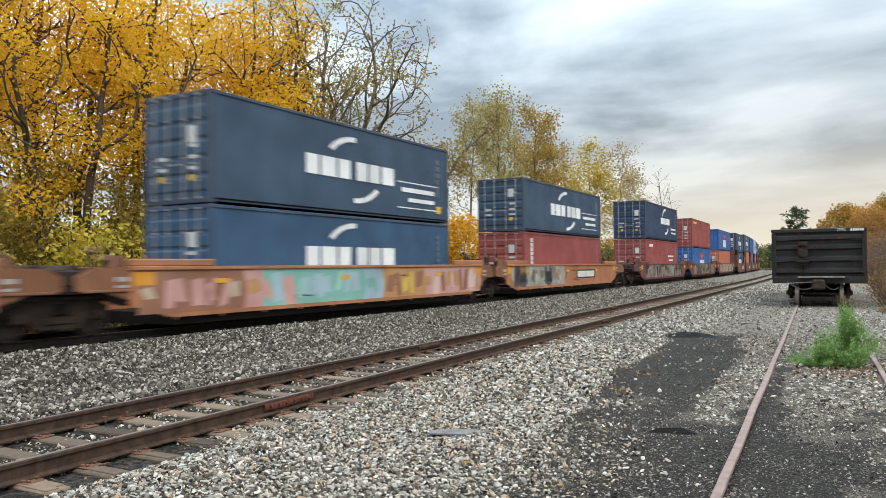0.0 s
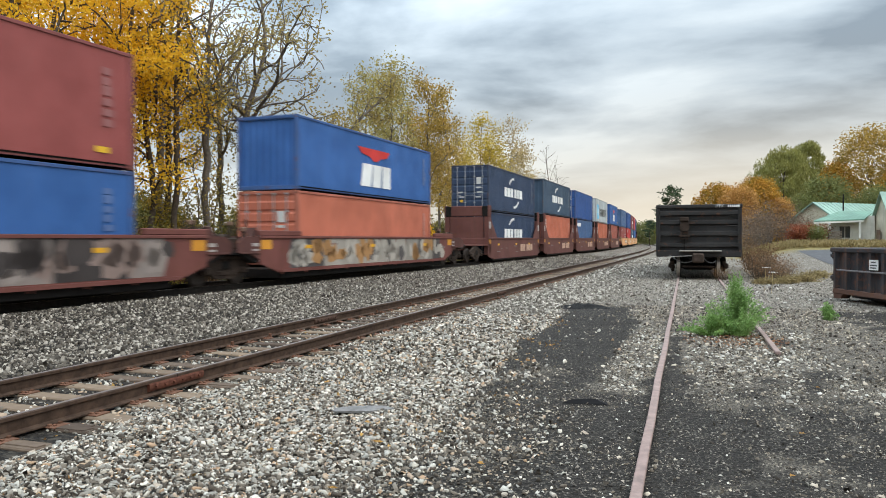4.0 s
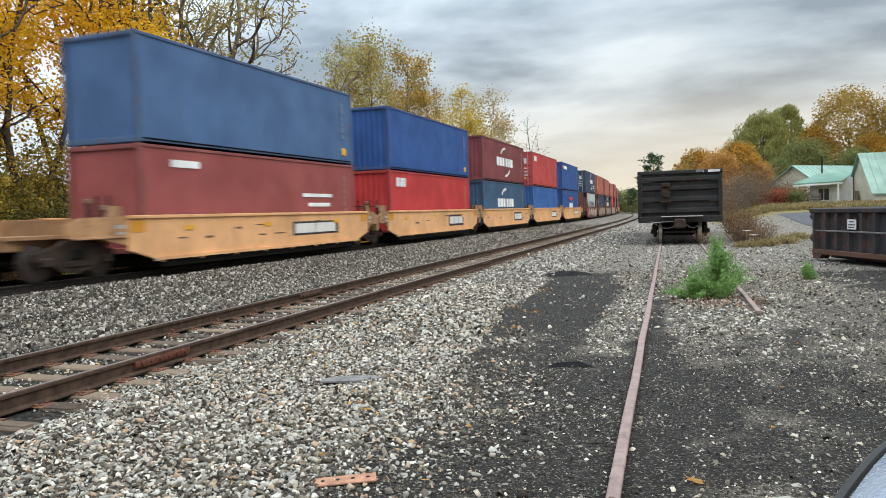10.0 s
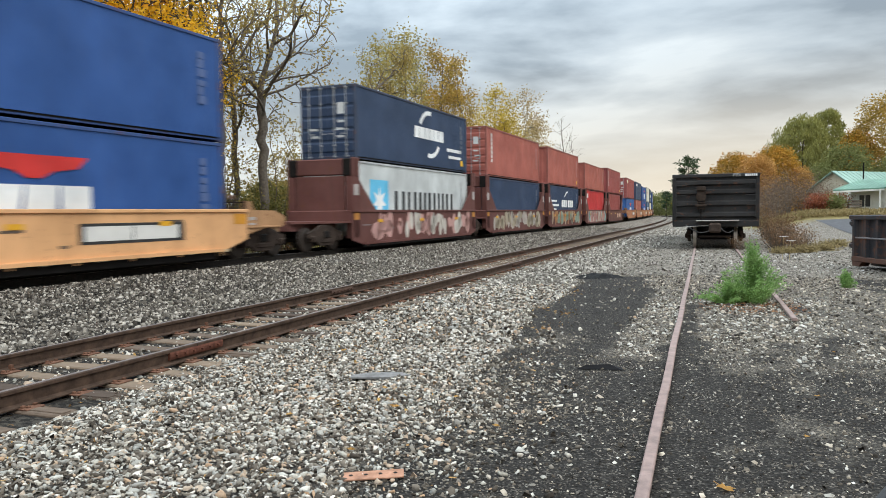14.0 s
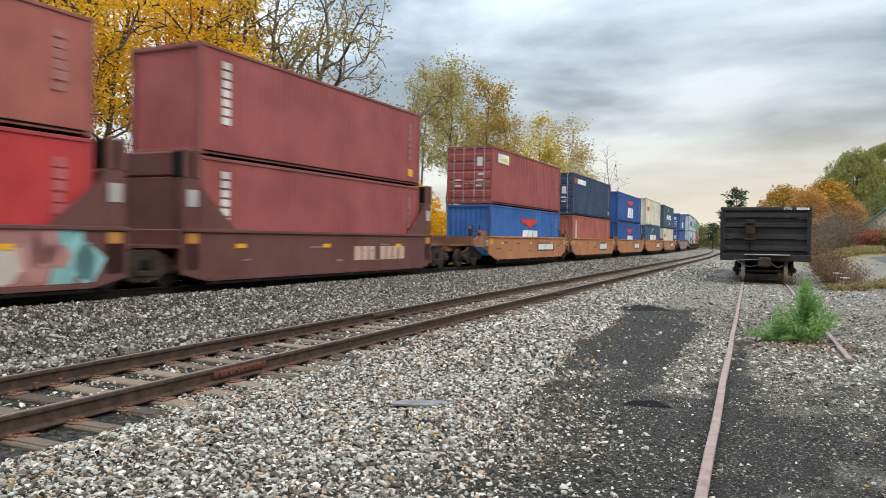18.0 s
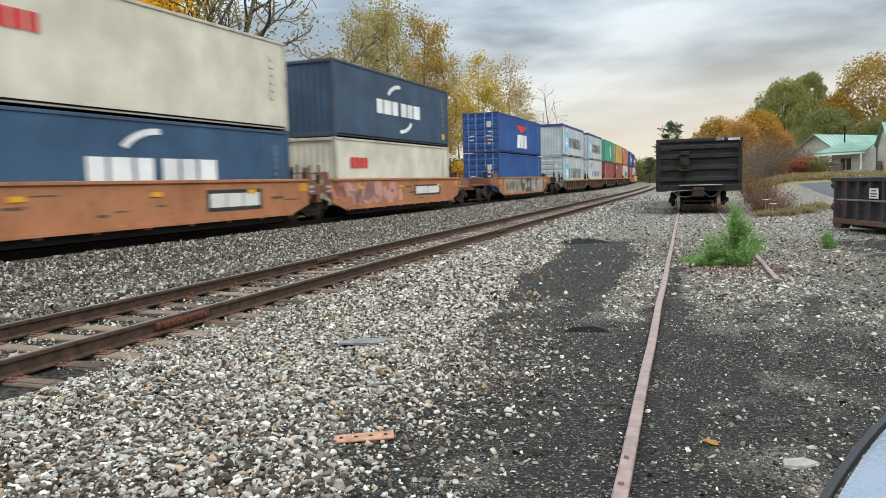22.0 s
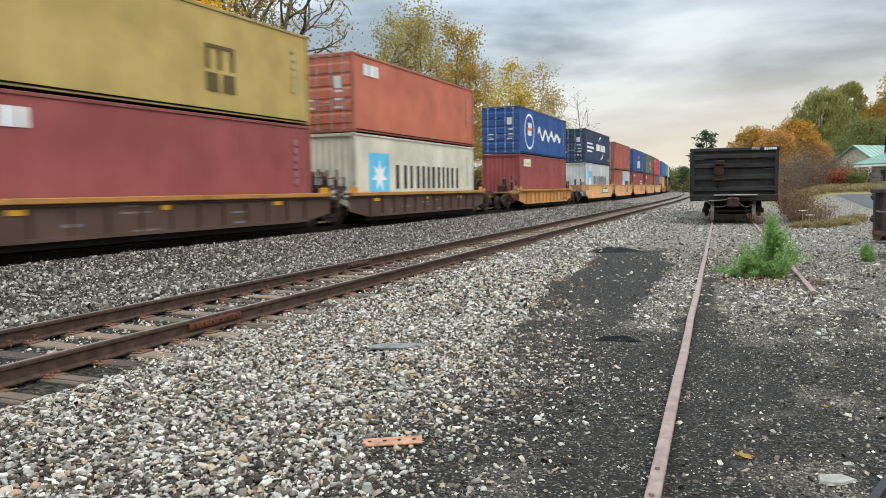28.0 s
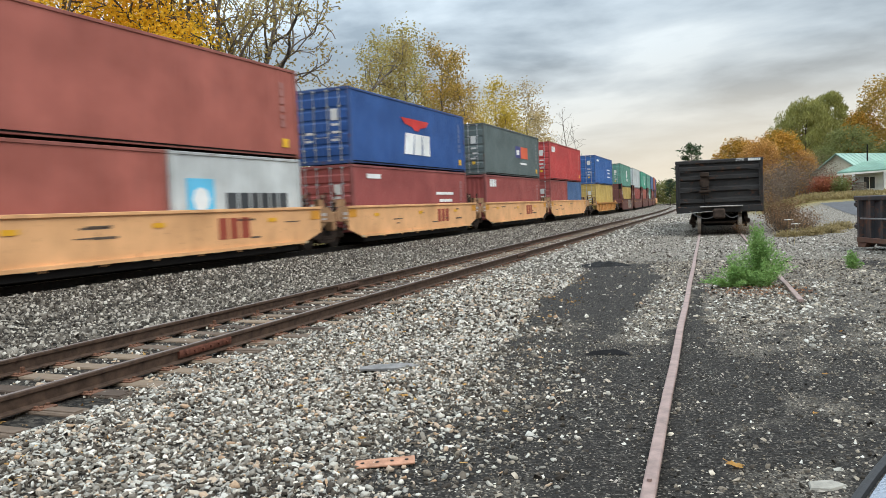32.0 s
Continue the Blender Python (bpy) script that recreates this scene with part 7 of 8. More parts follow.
    part("door", Shape().box(-0.45, 0.45, -0.04, 0.0, 0, 1.9, 0.01), plain("brown_door", (0.16, 0.10, 0.07), 0.6), b, "brown door", at=pose(15.6, 78.6, -0.5, 0, 0, -82))


make_buildings()


# ---------------------------------------------------------------- weeds and brush in the yard
def make_weed(name, x, y, height, width, stems, seed, label, skirt=0.3):
    """A feathery weed: upright plumes in the middle, arching low ones round the foot."""
    rnd = random.Random(seed)
    t = thing(name, label, "weed", "weeds", "", pose(x, y, ground_z(x, y)))
    st, g = Shape(), []
    for i in range(stems):
        a = rnd.uniform(0, 6.28)
        out = abs(rnd.gauss(0, 0.36)) if i > skirt * stems else rnd.uniform(0.5, 1.0)
        hh = height * (1 - 0.72 * min(1, out)) * rnd.uniform(0.62, 1.0)
        bx, by = math.cos(a) * width * 0.13 * out + rnd.gauss(0, 0.03), math.sin(a) * width * 0.13 * out + rnd.gauss(0, 0.03)
        top = Vector((bx + math.cos(a) * width * 0.42 * out, by + math.sin(a) * width * 0.42 * out, hh))
        p, n = Vector((bx, by, -0.03)), 6
        for k in range(n):
            q = p + (top - p) / (n - k) + Vector((rnd.gauss(0, 0.012), rnd.gauss(0, 0.012), 0.02 * (1 - k / n)))
            st.tube(p, q, 0.005 * (1 - 0.12 * k), 0.0045 * (1 - 0.13 * k), 3, caps=False)
            w = 0.075 * (1 - 0.75 * k / n) * (0.5 + 0.6 * height)
            for _ in range(3 + 2 * (k > 0)):      # fine side sprigs
                f, b2 = rnd.random(), rnd.uniform(0, 6.28)
                c = p.lerp(q, f)
                e = c + Vector((math.cos(b2) * w, math.sin(b2) * w, 0.55 * w))
                for m in range(3):
                    u = c.lerp(e, (m + 0.6) / 3)
                    g.append((u.x + rnd.gauss(0, 0.008), u.y + rnd.gauss(0, 0.008), u.z + rnd.gauss(0, 0.008)))
            p = q
    part("stemwork", st, WEED, t)["kind"] = "stuff"
    part("leaves", leaf_mesh("leaves", g, 0.014, WEED, rnd, -0.5, 3.6), None, t)["kind"] = "stuff"
    return t


def make_yard_plants():
    rnd = random.Random(31)
    make_weed("green_weed", 0.66, 12.6, 1.10, 1.30, 120, 5, "tall feathery bright green weed between the old rails")
    make_weed("green_weed", 0.28, 12.5, 0.40, 1.1, 55, 6, "low spreading green weed at the foot of the tall one")
    make_weed("green_weed", 2.47, 15.8, 0.36, 0.34, 26, 7, "small green weed in the gravel")
    b = shrub("dry_brush", 201, 1.45, 2.1, 950, 0.042, RUSTY_LEAF, "dry brown brush beside the parked gondola", BARK_DARK)
    plant(b, [(2.3, 31.5, 0.85), (2.5, 33.6, 0.85), (2.1, 29.6, 0.62), (2.9, 35.2, 0.7), (2.5, 37.8, 0.9), (2.4, 41.0, 0.95), (2.9, 30.5, 0.5), (0.75, 29.9, 0.36), (3.3, 32.2, 0.6), (2.7, 28.9, 0.4)], rnd)
    s = shrub("dry_grass_clump", 203, 0.36, 1.3, 1300, 0.05, DULL_STRAW, "straw-coloured dry grass clump", BARK_DARK)
    plant(s, [(2.9, 28.6, 0.75), (3.7, 30.2, 0.8), (2.2, 28.0, 0.6), (4.6, 33.8, 0.8)], rnd)
    far = shrub("bare_thicket", 207, 3.7, 4.6, 1500, 0.10, GREY_TWIG, "grey-brown thicket in front of the far trees", BARK_GREY)
    plant(far, [(5.2, 78.0, 1.0), (7.8, 80.0, 0.9), (3.4, 76.0, 1.0), (9.0, 84.0, 0.95), (2.2, 72.0, 0.9), (6.6, 84.0, 1.15), (4.4, 74.0, 0.95), (6.2, 79.0, 1.0)], rnd)
    red = shrub("red_shrub", 211, 2.1, 2.6, 1700, 0.13, RED_LEAF, "rust-red autumn shrub by the shed", BARK_DARK)
    plant(red, [(9.4, 79.0, 0.9), (8.4, 77.0, 0.85), (10.8, 79.6, 0.9), (18.0, 72.0, 0.7), (20.0, 71.0, 0.75), (22.0, 70.0, 0.8)], rnd)
    u = shrub("green_shrub", 213, 1.9, 2.2, 1500, 0.13, GREEN, "dark green shrub by the shed", BARK_DARK)
    plant(u, [(10.1, 77.6, 0.9)], rnd)
    # tall dry grass on the far verge: past counting
    g = []
    r2 = random.Random(17)
    for _ in range(14000):
        x, y = r2.uniform(3.0, 26.0), r2.uniform(66.5, 76.0)
        g.append((x, y, ground_z(x, y) + r2.uniform(0, 0.25)))
    me = leaf_mesh("dry_grass", g, 0.15, DULL_STRAW, r2, -1.6, 2.2)
    tagged(new("dry_grass", me), "pale dry grass on the verge beyond the asphalt", "grass", "", "stuff")
    # white flower heads by the brush
    fl = thing("white_wildflower", "pale white flat-topped wildflower heads by the brush", "flower", "weeds", "", pose(1.9, 24.0, ground_z(1.9, 24)))
    for dx, dy, hh in ((0, 0, 0.72), (0.12, -0.9, 0.62)):
        part("stalk", Shape().tube((dx, dy, -0.03), (dx + 0.03, dy, hh), 0.006, n=4), STRAW, fl)
        hd = Shape()
        for k in range(14):
            a, r = k * 2.4, 0.012 * k ** 0.9
            hd.box(dx + 0.03 + r * math.cos(a) - 0.012, dx + 0.03 + r * math.cos(a) + 0.012, dy + r * math.sin(a) - 0.012, dy + r * math.sin(a) + 0.012, hh, hh + 0.02)
        part("flower_head", hd, plain("white_petals", (0.75, 0.74, 0.68), 0.7), fl, "white flower head")


make_yard_plants()


# ---------------------------------------------------------------- car whose nose reaches into view
def make_car():
    m, nt, b = mat_base("wet_grey_blue_paint", 0.3, 0.1, 0.4)
    n = noise_node(nt, 60.0, 3.0)
    nt.links.new(ramp_node(nt, noise_node(nt, 1.5), [(0.3, (0.21, 0.26, 0.33)), (0.7, (0.27, 0.32, 0.39))]), b.inputs["Base Color"])
    nt.links.new(ramp_node(nt, n, [(0.45, (0.16, 0.16, 0.16)), (0.6, (0.40, 0.40, 0.40))]), b.inputs["Roughness"])
    b.inputs["Coat Weight"].default_value = 0.15
    yaw = math.degrees(math.atan2(0.378, -0.926))
    car = thing("parked_car", "wet grey-blue parked car beside the camera", "car", "", "", pose(0.545, 1.38, ground_z(1, 1) + 0.03, 0, 0, yaw))
    # local x: forward (nose at 0), y: to the car's left
    trim = plain("black_rubber_trim", (0.012, 0.012, 0.013), 0.6)
    W = 0.88

    def loft(sections):
        s, n = Shape(), len(sections[0])
        for sec in sections:
            s.v += sec
        for k in range(len(sections) - 1):
            s.f += [(k * n + i, k * n + i + 1, (k + 1) * n + i + 1, (k + 1) * n + i) for i in range(n - 1)]
        return s

    hood = []
    for k in range(11):
        f = k / 10
        x = -0.02 - 1.15 * f
        w = (W - 0.04) * (0.97 + 0.03 * f)
        z = 0.80 + 0.20 * f ** 0.55
        sec = []
        for i in range(17):
            u = -1 + i / 8
            sec.append((x - 0.035 * u * u * (1 - f), u * w, z - 0.05 * abs(u) ** 3 - 0.012 * (abs(u) > 0.99)))
        hood.append(sec)
    part("hood", loft(hood), m, car, "wet grey-blue hood with water beads", smooth=True)
    body = []
    for x, w, zt, zb in ((-0.05, 0.78, 0.60, 0.30), (-0.055, 0.82, 0.70, 0.24), (-0.09, 0.84, 0.76, 0.20), (-0.5, W, 0.88, 0.19), (-1.2, W, 0.95, 0.18), (-2.6, W, 0.97, 0.18), (-3.9, W, 1.0, 0.20), (-4.4, 0.80, 0.90, 0.30)):
        body.append([(x, w * 0.93, zb), (x, w, zb + 0.15), (x, w, zt - 0.10), (x - 0.02, w * 0.95, zt - 0.035), (x - 0.03, w * 0.86, zt - 0.05), (x - 0.03, -w * 0.86, zt - 0.05), (x - 0.02, -w * 0.95, zt - 0.035), (x, -w, zt - 0.10), (x, -w, zb + 0.15), (x, -w * 0.93, zb)])
    sh = loft(body)
    sh.f.append(tuple(range(9, -1, -1)))
    part("body", sh, m, car, smooth=True)
    cab = []
    for x, w, z in ((-1.15, 0.78, 0.96), (-1.9, 0.60, 1.40), (-3.1, 0.60, 1.42), (-3.9, 0.74, 1.0)):
        cab.append([(x, w + 0.06, 0.94), (x, w, z), (x, -w, z), (x, -w - 0.06, 0.94)])
    part("cabin_glass", loft(cab), plain("dark_glass", (0.03, 0.035, 0.04), 0.08, 0, 0.1, 3, 0), car, "dark tinted glass")
    part("roof", Shape().box(-3.1, -1.9, -0.60, 0.60, 1.40, 1.45, 0.02), m, car)
    gap, w, n = Shape(), (W - 0.04) * 0.97, 8
    for k in range(21):
        u = -1 + k / 10
        cx, cz = 0.005 - 0.035 * u * u, 0.788 - 0.05 * abs(u) ** 3
        gap.v += [(cx + 0.013 * math.cos(2 * math.pi * i / n), u * w, cz + 0.013 * math.sin(2 * math.pi * i / n)) for i in range(n)]
    gap.f += [(k * n + i, (k + 1) * n + i, (k + 1) * n + (i + 1) % n, k * n + (i + 1) % n) for k in range(20) for i in range(n)]
    part("hood_seal", gap, trim, car, "black hood edge seal")
    for sy in (-1, 1):
        part("headlight", Shape().box(-0.12, -0.03, sy * 0.40, sy * 0.70, 0.52, 0.64, 0.03), plain("clear_lens", (0.70, 0.72, 0.73), 0.15, 0, 0.05, 3, 0), car, "clear headlight")
        for x in (-0.85, -3.5):
            wl = part("wheel", Shape().tube((x, sy * 0.70, 0.32), (x, sy * 0.885, 0.32), 0.32, n=28), trim, car, "black tyre")
            part("rim", Shape().tube((x, sy * 0.86, 0.32), (x, sy * 0.892, 0.32), 0.20, n=20), GREY_GALV, wl, "alloy rim")


make_car()

# ---------------------------------------------------------------- small things lying about
def make_debris():
    rust = plain("rust_plate", (0.35, 0.185, 0.12), 0.9, 0, 0.35, 18.0)
    s = Shape().box(-0.165, 0.165, -0.055, 0.055, 0, 0.016, 0.004)
    ob = lone("joint_plate", s, rust, "loose rust-orange steel plate lying on the gravel", "metal plate", at=pose(-1.78, 3.17, ground_z(-1.78, 3.17) + 0.014, 3, -2, 24) @ Matrix.Diagonal((1.1, 1.05, 0.8, 1)))
    for k in range(4):
        part("bolt_hole", Shape().tube((-0.12 + 0.08 * k, 0, 0.0155), (-0.12 + 0.08 * k, 0, 0.0185), 0.011, n=10), DARK, ob)
    grey = plain("grey_splinter", (0.165, 0.16, 0.155), 0.95, 0, 0.35, 14.0)
    s = Shape().add([(-0.26, -0.05, 0.02), (0.05, -0.085, 0.03), (0.30, -0.02, 0.025), (0.22, 0.05, 0.03), (-0.05, 0.075, 0.02), (-0.24, 0.02, 0.02),
                     (-0.26, -0.05, 0.0), (0.05, -0.085, 0.0), (0.30, -0.02, 0.0), (0.22, 0.05, 0.0), (-0.05, 0.075, 0.0), (-0.24, 0.02, 0.0)],
                    [(0, 1, 2, 3, 4, 5), (11, 10, 9, 8, 7, 6)] + [(i, 6 + i, 6 + (i + 1) % 6, (i + 1) % 6) for i in range(6)])
    lone("wood_scrap", s, grey, "split grey weathered wood scrap on the ballast", "wood scrap", at=pose(-2.93, 5.66, ground_z(-2.93, 5.66) + 0.022, 0, 2, 32) @ Matrix.Diagonal((1.05, 1.7, 0.7, 1)))
    black = plain("black_rubber", (0.012, 0.012, 0.013), 0.85)
    s = Shape().add([(-0.24, -0.04, 0.0), (0.20, -0.06, 0.0), (0.24, 0.02, 0.0), (-0.05, 0.07, 0.0), (-0.16, -0.02, 0.035), (0.08, -0.02, 0.05), (0.12, 0.01, 0.03)],
                    [(0, 1, 5, 4), (1, 2, 6, 5), (2, 3, 6), (3, 4, 5, 6), (3, 0, 4), (0, 3, 2, 1)])
    lone("rubber_scrap", s, black, "crumpled black rubber scrap on the cinders", "rubber scrap", at=pose(-0.95, 6.6, ground_z(-0.95, 6.6) + 0.006, 0, 0, 12))
    pale = plain("pale_flat_stone", (0.27, 0.255, 0.22), 0.9, 0, 0.25, 20.0)
    s = Shape().add([(-0.09, -0.03, 0.018), (0.0, -0.055, 0.022), (0.10, -0.01, 0.02), (0.05, 0.05, 0.024), (-0.06, 0.045, 0.02), (-0.095, -0.035, 0), (0.0, -0.06, 0), (0.11, -0.012, 0), (0.055, 0.055, 0), (-0.065, 0.05, 0)],
                    [(0, 1, 2, 3, 4)] + [(i, 5 + i, 5 + (i + 1) % 5, (i + 1) % 5) for i in range(5)])
    lone("flat_stone", s, pale, "flat pale flake of stone on dark cinders", "stone", at=pose(0.61, 3.40, ground_z(0.61, 3.4) + 0.002, 3, 0, 20) @ Matrix.Diagonal((1, 1, 0.55, 1)))
    lone("round_stone", Shape().tube((0, 0, -0.01), (0, 0, 0.03), 0.034, 0.020, 9), pale, "small pale round stone", "stone", at=pose(-1.60, 2.50, ground_z(-1.6, 2.5) + 0.01))
    wood = plain("dark_stick", (0.06, 0.045, 0.035), 0.95)
    for x, y, l, a in ((-1.75, 20.3, 1.1, 78), (-4.0, 23.5, 0.9, 62), (-1.2, 18.9, 0.5, 100)):
        r = random.Random(int(y * 10))
        s, p = Shape(), Vector((0, 0, 0.02))
        for k in range(5):
            q = p + Vector((l / 5, r.gauss(0, 0.03), r.gauss(0, 0.006)))
            s.tube(p, q, 0.018 - 0.002 * k, 0.016 - 0.002 * k, 5)
            p = q
        lone("stick", s, wood, "dark broken stick lying on the gravel", "stick", "sticks on the ground", at=pose(x, y, ground_z(x, y) + 0.02, 0, 0, a))
    # low dark heap of spilled asphalt
    s = Shape()
    n, m = 15, 7
    for j in range(m):
        for i in range(n):
            u, v = -1 + 2 * i / (n - 1), -1 + 2 * j / (m - 1)
            h = max(0, 1 - u * u - v * v) * 0.16 * (0.75 + 0.6 * noise.noise((u * 3, v * 3, 5)))
            s.v.append((u * 0.75, v * 0.30, h - 0.02))
    s.f += [(j * n + i, j * n + i + 1, (j + 1) * n + i + 1, (j + 1) * n + i) for j in range(m - 1) for i in range(n - 1)]
    lone("cinder_heap", s, plain("coarse_black_cinder", (0.018, 0.018, 0.018), 0.95, 0, 0.5, 22.0, 0.9), "low heap of black cinders at the edge of the gravel", "heap", at=pose(-2.55, 17.0, ground_z(-2.55, 17), 0, 0, 4))
    # fallen leaves
    leafm = leaf_mat("fallen_leaf", [(0.0, (0.36, 0.14, 0.04)), (1.0, (0.60, 0.42, 0.10)), (0.5, (0.50, 0.27, 0.08))])
    s = Shape()
    pts = []
    for k in range(11):
        a = 2 * math.pi * k / 11
        r = 0.055 if k % 2 else 0.026
        pts.append((r * math.cos(a), r * math.sin(a), 0.010 + 0.008 * (k % 3)))
    s.add([(0, 0, 0.004)] + pts, [(0, 1 + k, 1 + (k + 1) % 11) for k in range(11)])
    s.tube((0, 0, 0.006), (0.03, 0.07, 0.02), 0.002, n=4)
    proto = None
    r = random.Random(77)
    spots = [(0.18, 3.60, 1.0), (-2.27, 4.57, 0.8), (-1.35, 4.3, 0.6), (-3.0, 4.2, 0.6), (-2.1, 3.5, 0.7), (-3.9, 6.8, 0.8), (-3.6, 7.6, 0.7), (-2.6, 5.1, 0.6), (-1.9, 5.0, 0.5), (0.9, 6.0, 0.5), (1.6, 5.2, 0.45), (0.7, 4.8, 0.4), (1.3, 8.2, 0.5), (-4.4, 9.0, 0.8)]
    me = s.mesh("fallen_leaf", leafm)
    for k, (x, y, sc) in enumerate(spots):
        ob = lone("fallen_leaf", me, None, "curled orange-yellow fallen leaf on the ground", "leaf", "fallen leaves", at=pose(x, y, ground_z(x, y) + 0.03 * (x < -1.2) + 0.004, r.uniform(-12, 12), r.uniform(-12, 12), r.uniform(0, 360)) @ Matrix.Diagonal((sc, sc, sc, 1)))


make_debris()


# ---------------------------------------------------------------- crushed stone
def scatter(name, count, xr, yr, size, mat, label, seed, keep=None, sink=0.25, flat_=0.55, fine=1, tilt=0.22):
    """Loose angular stones, past counting, as one mesh: uneven flat-topped lumps, with a shoulder where they lie near."""
    rng = np.random.default_rng(seed)
    rr = random.Random(seed)
    pos = []
    while len(pos) < count:
        x, y = rr.uniform(*xr), yr[0] + (yr[1] - yr[0]) * rr.random()
        if keep and not keep(x, y, rr):
            continue
        pos.append((x, y, ground_z(x, y)))
    P = np.array(pos)
    n = len(P)
    k, rings = ((5, ((1.0, -0.5), (0.30, 0.8))), (4, ((1.05, -0.6), (0.78, 0.95))), (5, ((1.0, -0.6), (0.82, 0.95))), (6, ((0.92, -0.8), (1.05, 0.30), (0.84, 1.0))))[fine]
    ang = 2 * math.pi * np.arange(k)[None] / k + rng.uniform(-0.42, 0.42, (n, k))
    rad = rng.uniform(0.55, 1.25, (n, k))
    V = []
    for r, z in rings:
        q = rad * r * rng.uniform(0.88, 1.12, (n, k))
        V.append(np.stack([q * np.cos(ang), q * np.sin(ang), z + rng.uniform(-0.28, 0.28, (n, k)) * (z > 0)], 2))
    V = np.concatenate(V, 1)
    s = size * np.exp(np.minimum(rng.normal(0, 0.40, n), 0.75)) * 0.5
    V *= (s[:, None] * rng.uniform((0.95, 0.60, flat_ * 0.7), (1.35, 0.95, flat_ * 1.2), (n, 3)))[:, None, :]
    q = rng.normal(size=(n, 4)) * np.array([1.0, tilt, tilt, 1.0])
    q /= np.linalg.norm(q, axis=1, keepdims=True)
    w, x, y, z = q.T
    R = np.stack([1 - 2 * (y * y + z * z), 2 * (x * y - z * w), 2 * (x * z + y * w), 2 * (x * y + z * w), 1 - 2 * (x * x + z * z), 2 * (y * z - x * w),
                  2 * (x * z - y * w), 2 * (y * z + x * w), 1 - 2 * (x * x + y * y)], 1).reshape(n, 3, 3)
    V = np.einsum("nij,nkj->nki", R, V)
    P[:, 2] += s * flat_ * rng.uniform(-2 * sink, 1.2, n)
    V = (V + P[:, None]).reshape(-1, 3)
    F = [(j * k + i, j * k + (i + 1) % k, (j + 1) * k + (i + 1) % k, (j + 1) * k + i) for j in range(len(rings) - 1) for i in range(k)]
    F.append(tuple((len(rings) - 1) * k + i for i in range(k)))
    if not fine:      # chips: a low peak over five corners
        V = np.concatenate([V.reshape(n, 10, 3)[:, :5], V.reshape(n, 10, 3)[:, 5:6]], 1).reshape(-1, 3)
        F, k, rings = [(i, (i + 1) % 5, 5) for i in range(5)], 6, rings[:1]
    size_, loops = [len(f) for f in F], np.array([i for f in F for i in f])
    loops = (np.arange(n)[:, None] * (k * len(rings)) + loops[None]).ravel()
    starts = np.concatenate([[0], np.cumsum(size_ * n)[:-1]])
    me = bpy.data.meshes.new(name)
    me.vertices.add(len(V))
    me.vertices.foreach_set("co", V.ravel())
    me.loops.add(len(loops))
    me.loops.foreach_set("vertex_index", loops.astype(np.int32))
    me.polygons.add(len(starts))
    me.polygons.foreach_set("loop_start", starts.astype(np.int32))
    me.update(calc_edges=True)
    me.materials.append(mat)
    tagged(new(name, me), label, "gravel", "", "stuff")


